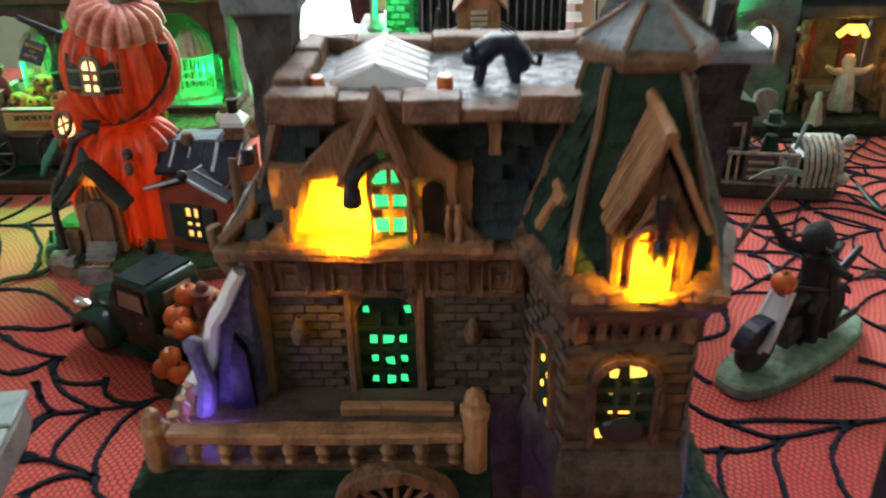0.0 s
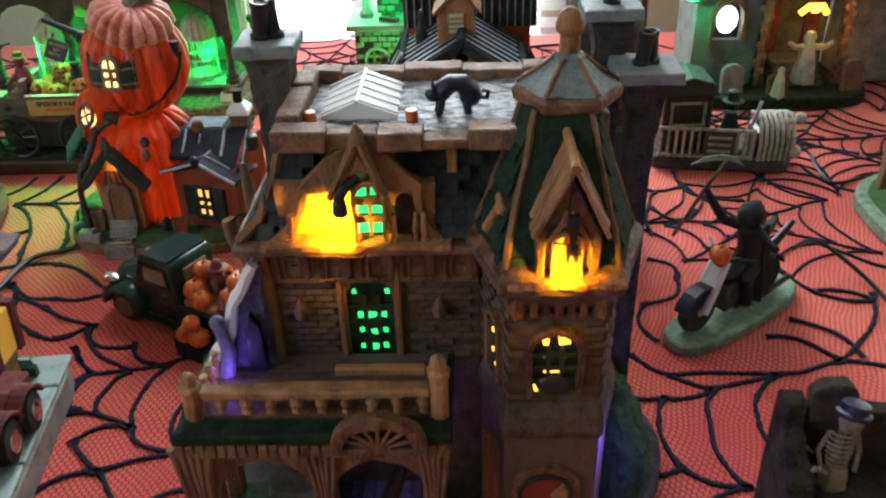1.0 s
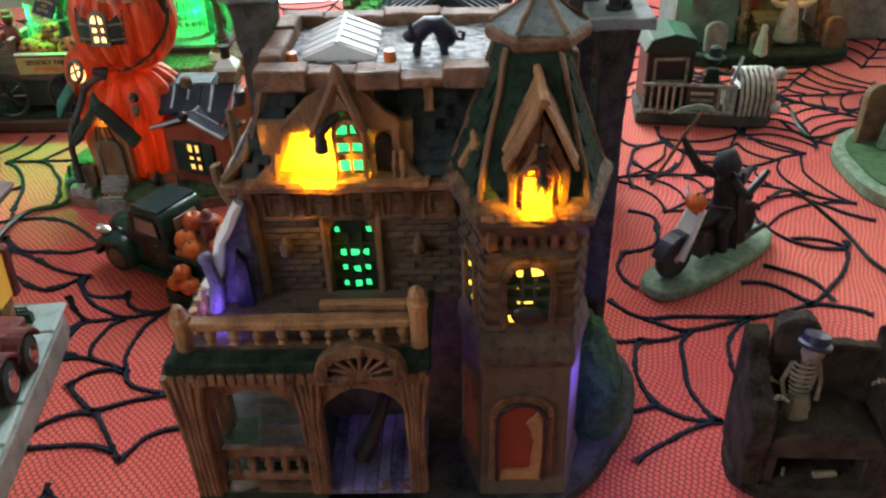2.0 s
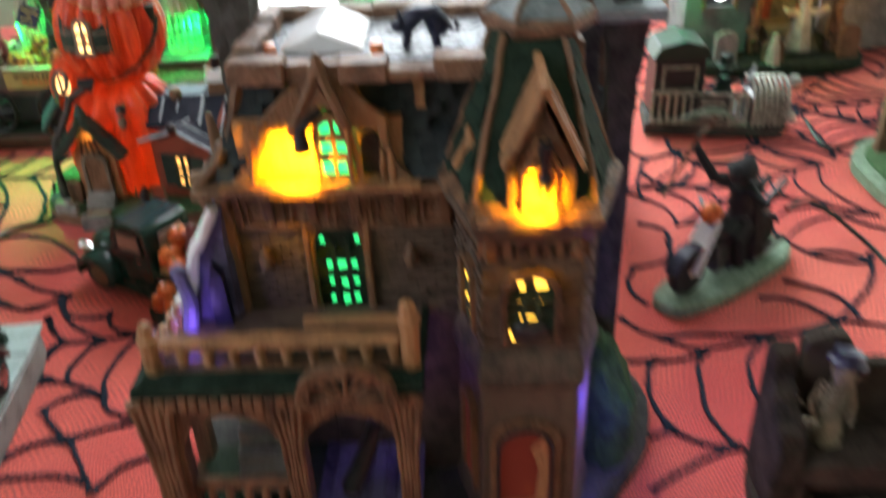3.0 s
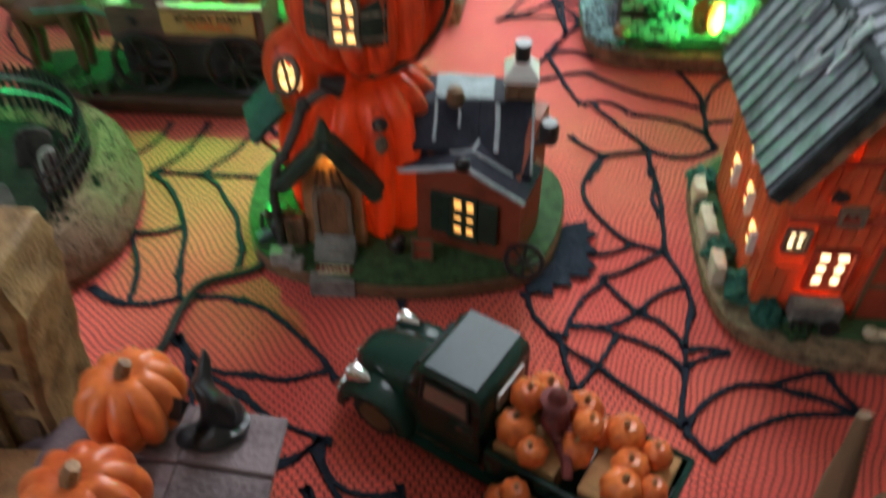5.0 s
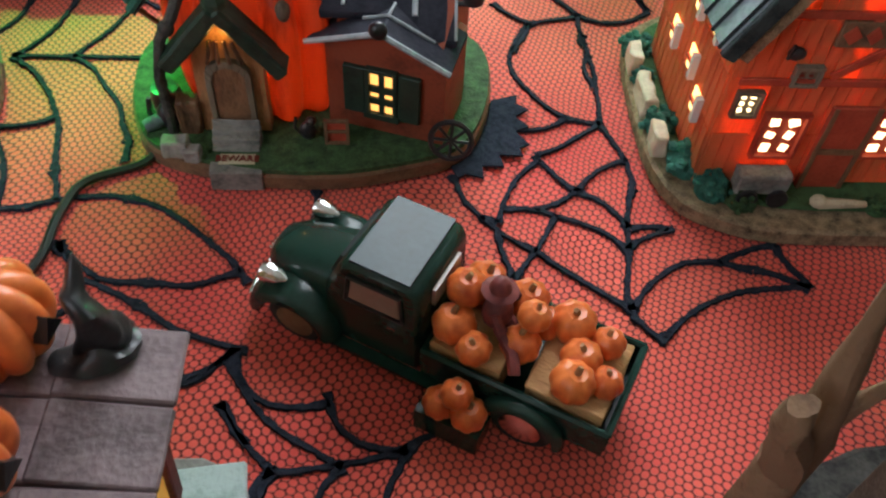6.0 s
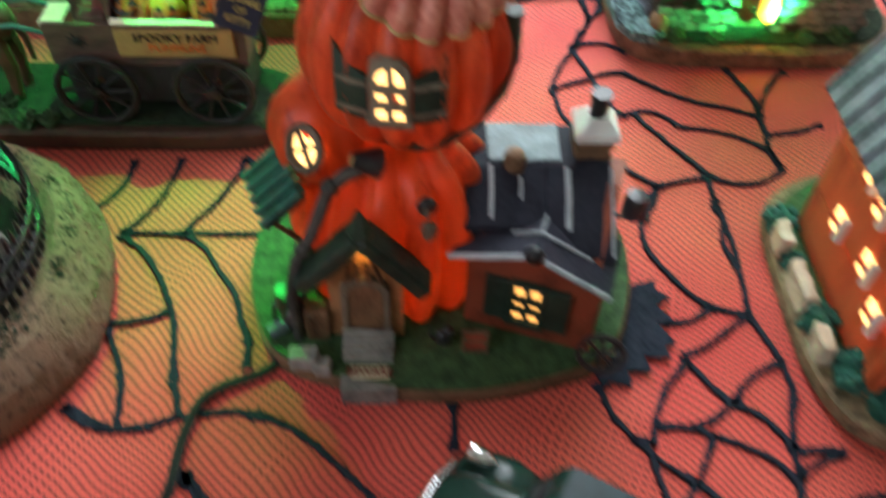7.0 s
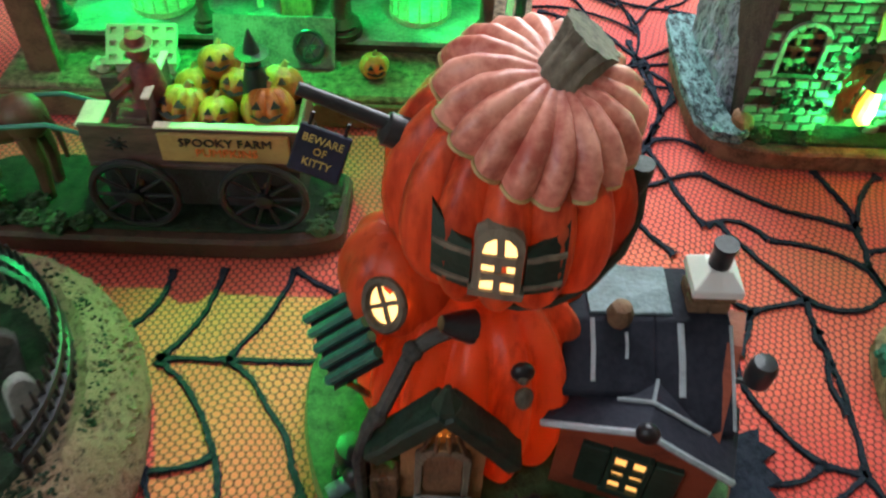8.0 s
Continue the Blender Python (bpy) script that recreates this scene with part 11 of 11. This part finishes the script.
    for k in range(9):
        tube(bm, [(0.346 + 0.008 * math.sin(k), 0.9180, 0.105 + k * 0.013), (0.352 + 0.010 * math.cos(k * 2), 0.9160, 0.112 + k * 0.013)], 0.0030, 6)
    wpart("corner_ivy", bm, M["grass"], dm, smooth=True)
    for at, h, lb in (((0.4720, 0.9120, 0.018), 0.056, "tall pale ghost figurine with spread arms on steps"), ((0.4380, 0.8860, 0.010), 0.034, "small pale ghost figurine beside a tombstone")):
        bm = bm_new()
        lathe(bm, [(h * 0.24, 0), (h * 0.20, h * 0.25), (h * 0.15, h * 0.6), (h * 0.10, h * 0.75), (h * 0.12, h * 0.86), (h * 0.08, h * 0.97), (h * 0.01, h)], 14, at, ribs=7, depth=0.12)
        if h > 0.05:
            for s in (-1, 1):
                tube(bm, [(at[0] + s * 0.006, at[1], at[2] + h * 0.68), (at[0] + s * 0.016, at[1] - 0.003, at[2] + h * 0.70), (at[0] + s * 0.023, at[1] - 0.005, at[2] + h * 0.80)], 0.0042, 8, 0.0022)
        lone("ghost_figurine", bm, M["ghost"], lb, "figurine", group="ghost figurines")


dark_manor()


# ---- dark tree at the right edge, hanging pots in the window, cables ----
def dark_tree():
    tr = thing("bare_dark_tree", "bare dark model tree at the table's edge", "model tree", pose(0.575, 0.80, 0))
    bm = bm_new()
    tube(bm, [(0, 0, 0), (0.004, 0, 0.05), (-0.004, 0, 0.12), (0.004, 0, 0.20)], 0.024, 12, 0.012)
    ruffle(bm, 1, 0.004, 60)
    part("trunk", bm, M["darkstone"], tr, smooth=True)
    for k in range(6):
        bm = bm_new()
        a = k * 1.1
        tube(bm, [(0, 0, 0.12 + k * 0.015), (0.03 * math.cos(a), 0.03 * math.sin(a), 0.16 + k * 0.015), (0.06 * math.cos(a), 0.05 * math.sin(a), 0.18 + k * 0.02)], 0.007, 7, 0.002)
        part("limb", bm, M["darkstone"], tr, smooth=True)


dark_tree()


def hanging_pot(at, label):
    pt = thing("hanging_pot", label, "plant pot", pose(*at), "pots in the window")
    bm = bm_new()
    lathe(bm, [(0.020, 0), (0.026, 0.045), (0.028, 0.046), (0.028, 0.050), (0.022, 0.050)], 18)
    pot = part("pot", bm, M["black"], pt, "dark square-edged pot", smooth=True)
    bm = bm_new()
    rnd = random.Random(5)
    for _ in range(26):
        a, r = rnd.uniform(0, 6.28), rnd.uniform(0.004, 0.022)
        tube(bm, [(0, 0, 0.046), (r * 0.6 * math.cos(a), r * 0.6 * math.sin(a), 0.060), (r * math.cos(a), r * math.sin(a), 0.066 + rnd.uniform(0, 0.022))], 0.0030, 5, 0.0012)
    part("plant", bm, M["darkstone"], pt, smooth=True)
    bm = bm_new()
    box(bm, 0.012, 0.030, -0.029, -0.0265, 0.020, 0.048)
    part("tag", bm, M["cream"], pot, "pale tag")
    bm = bm_new()
    for s in (-1, 1):
        tube(bm, [(s * 0.024, 0, 0.049), (s * 0.010, 0, 0.30), (0, 0, 1.752 - at[2])], 0.0012, 5)
    part("cord", bm, M["black"], pt)


hanging_pot((-0.030, 1.16, 0.055), "dark hanging pot with a small plant before the window")


def butterfly_ornament():
    lf = thing("butterfly_ornament", "glowing sea-green butterfly ornament on a thin stake", "ornament", pose(0.212, 0.708, 0))
    for s in (-1, 1):
        for big, turn in ((1.0, 28), (0.72, 84)):
            bm = bm_new()
            prof = [(0, 0), (0.0022, 0.0050), (0.0050, 0.0100), (0.0064, 0.0140), (0.0056, 0.0168), (0.0032, 0.0176), (0.0012, 0.0186), (-0.0014, 0.0180), (-0.0034, 0.0150), (-0.0036, 0.0100), (-0.0018, 0.0045)]
            prism(bm, [(s * x * big, z * big) for x, z in prof], -0.0006, 0.0006)
            bmesh.ops.recalc_face_normals(bm, faces=bm.faces[:])
            bmesh.ops.transform(bm, matrix=pose(0, 0, 0.186, 0, -22, 0) @ pose(0, 0, 0, 0, 0, s * 18) @ pose(0, 0, 0, 0, s * turn, 0), verts=bm.verts)
            part("wing", bm, M["wingglow"], lf, "glowing sea-green wing")
    bm = bm_new()
    tube(bm, [(-0.0030, -0.0006, 0.178), (0.0016, -0.0006, 0.194)], 0.0012, 6, 0.0008)
    part("body", bm, M["wingglow"], lf, smooth=True)
    bm = bm_new()
    tube(bm, [(0, 0, -0.0005), (0.003, 0, 0.09), (0, 0, 0.182)], 0.0009, 6)
    part("stake", bm, M["cable"], lf)


butterfly_ornament()


def cable(pts, r=0.0016):
    """A lamp lead lying in loose bends."""
    cu = []
    P = [Vector(p) for p in pts]
    for i in range(len(P) - 1):
        a, b, c, d = P[max(i - 1, 0)], P[i], P[i + 1], P[min(i + 2, len(P) - 1)]
        for k in range(8):
            t = k / 8
            cu.append(0.5 * ((2 * b) + (c - a) * t + (2 * a - 5 * b + 4 * c - d) * t * t + (3 * b - a - 3 * c + d) * t ** 3))
    cu.append(P[-1])
    bm = bm_new()
    tube(bm, cu, r, 6)
    return lone("power_cable", bm, M["cable"], "thin dark lamp cable lying on the cloth", "cable", group="cables")


z = 0.0018
cable([(0.335, 0.545, 0.030), (0.360, 0.560, 0.026), (0.395, 0.545, z), (0.400, 0.500, z), (0.420, 0.470, z), (0.470, 0.465, z), (0.56, 0.48, z)])
cable([(0.430, 0.760, z), (0.425, 0.715, z), (0.432, 0.700, z), (0.470, 0.715, z), (0.520, 0.730, z)])
cable([(-0.200, 0.622, 0.011), (-0.213, 0.608, z), (-0.237, 0.595, z), (-0.244, 0.576, z), (-0.246, 0.548, z), (-0.256, 0.530, z), (-0.280, 0.514, z), (-0.330, 0.500, z)], 0.0022)
cable([(0.170, 1.02, z), (0.210, 1.06, z), (0.270, 1.05, z), (0.300, 1.09, z), (0.240, 1.11, z), (0.180, 1.10, z)], 0.0022)
cable([(0.255, 1.12, 0.20), (0.250, 1.11, 0.08), (0.262, 1.09, z), (0.320, 1.07, z)], 0.0018)
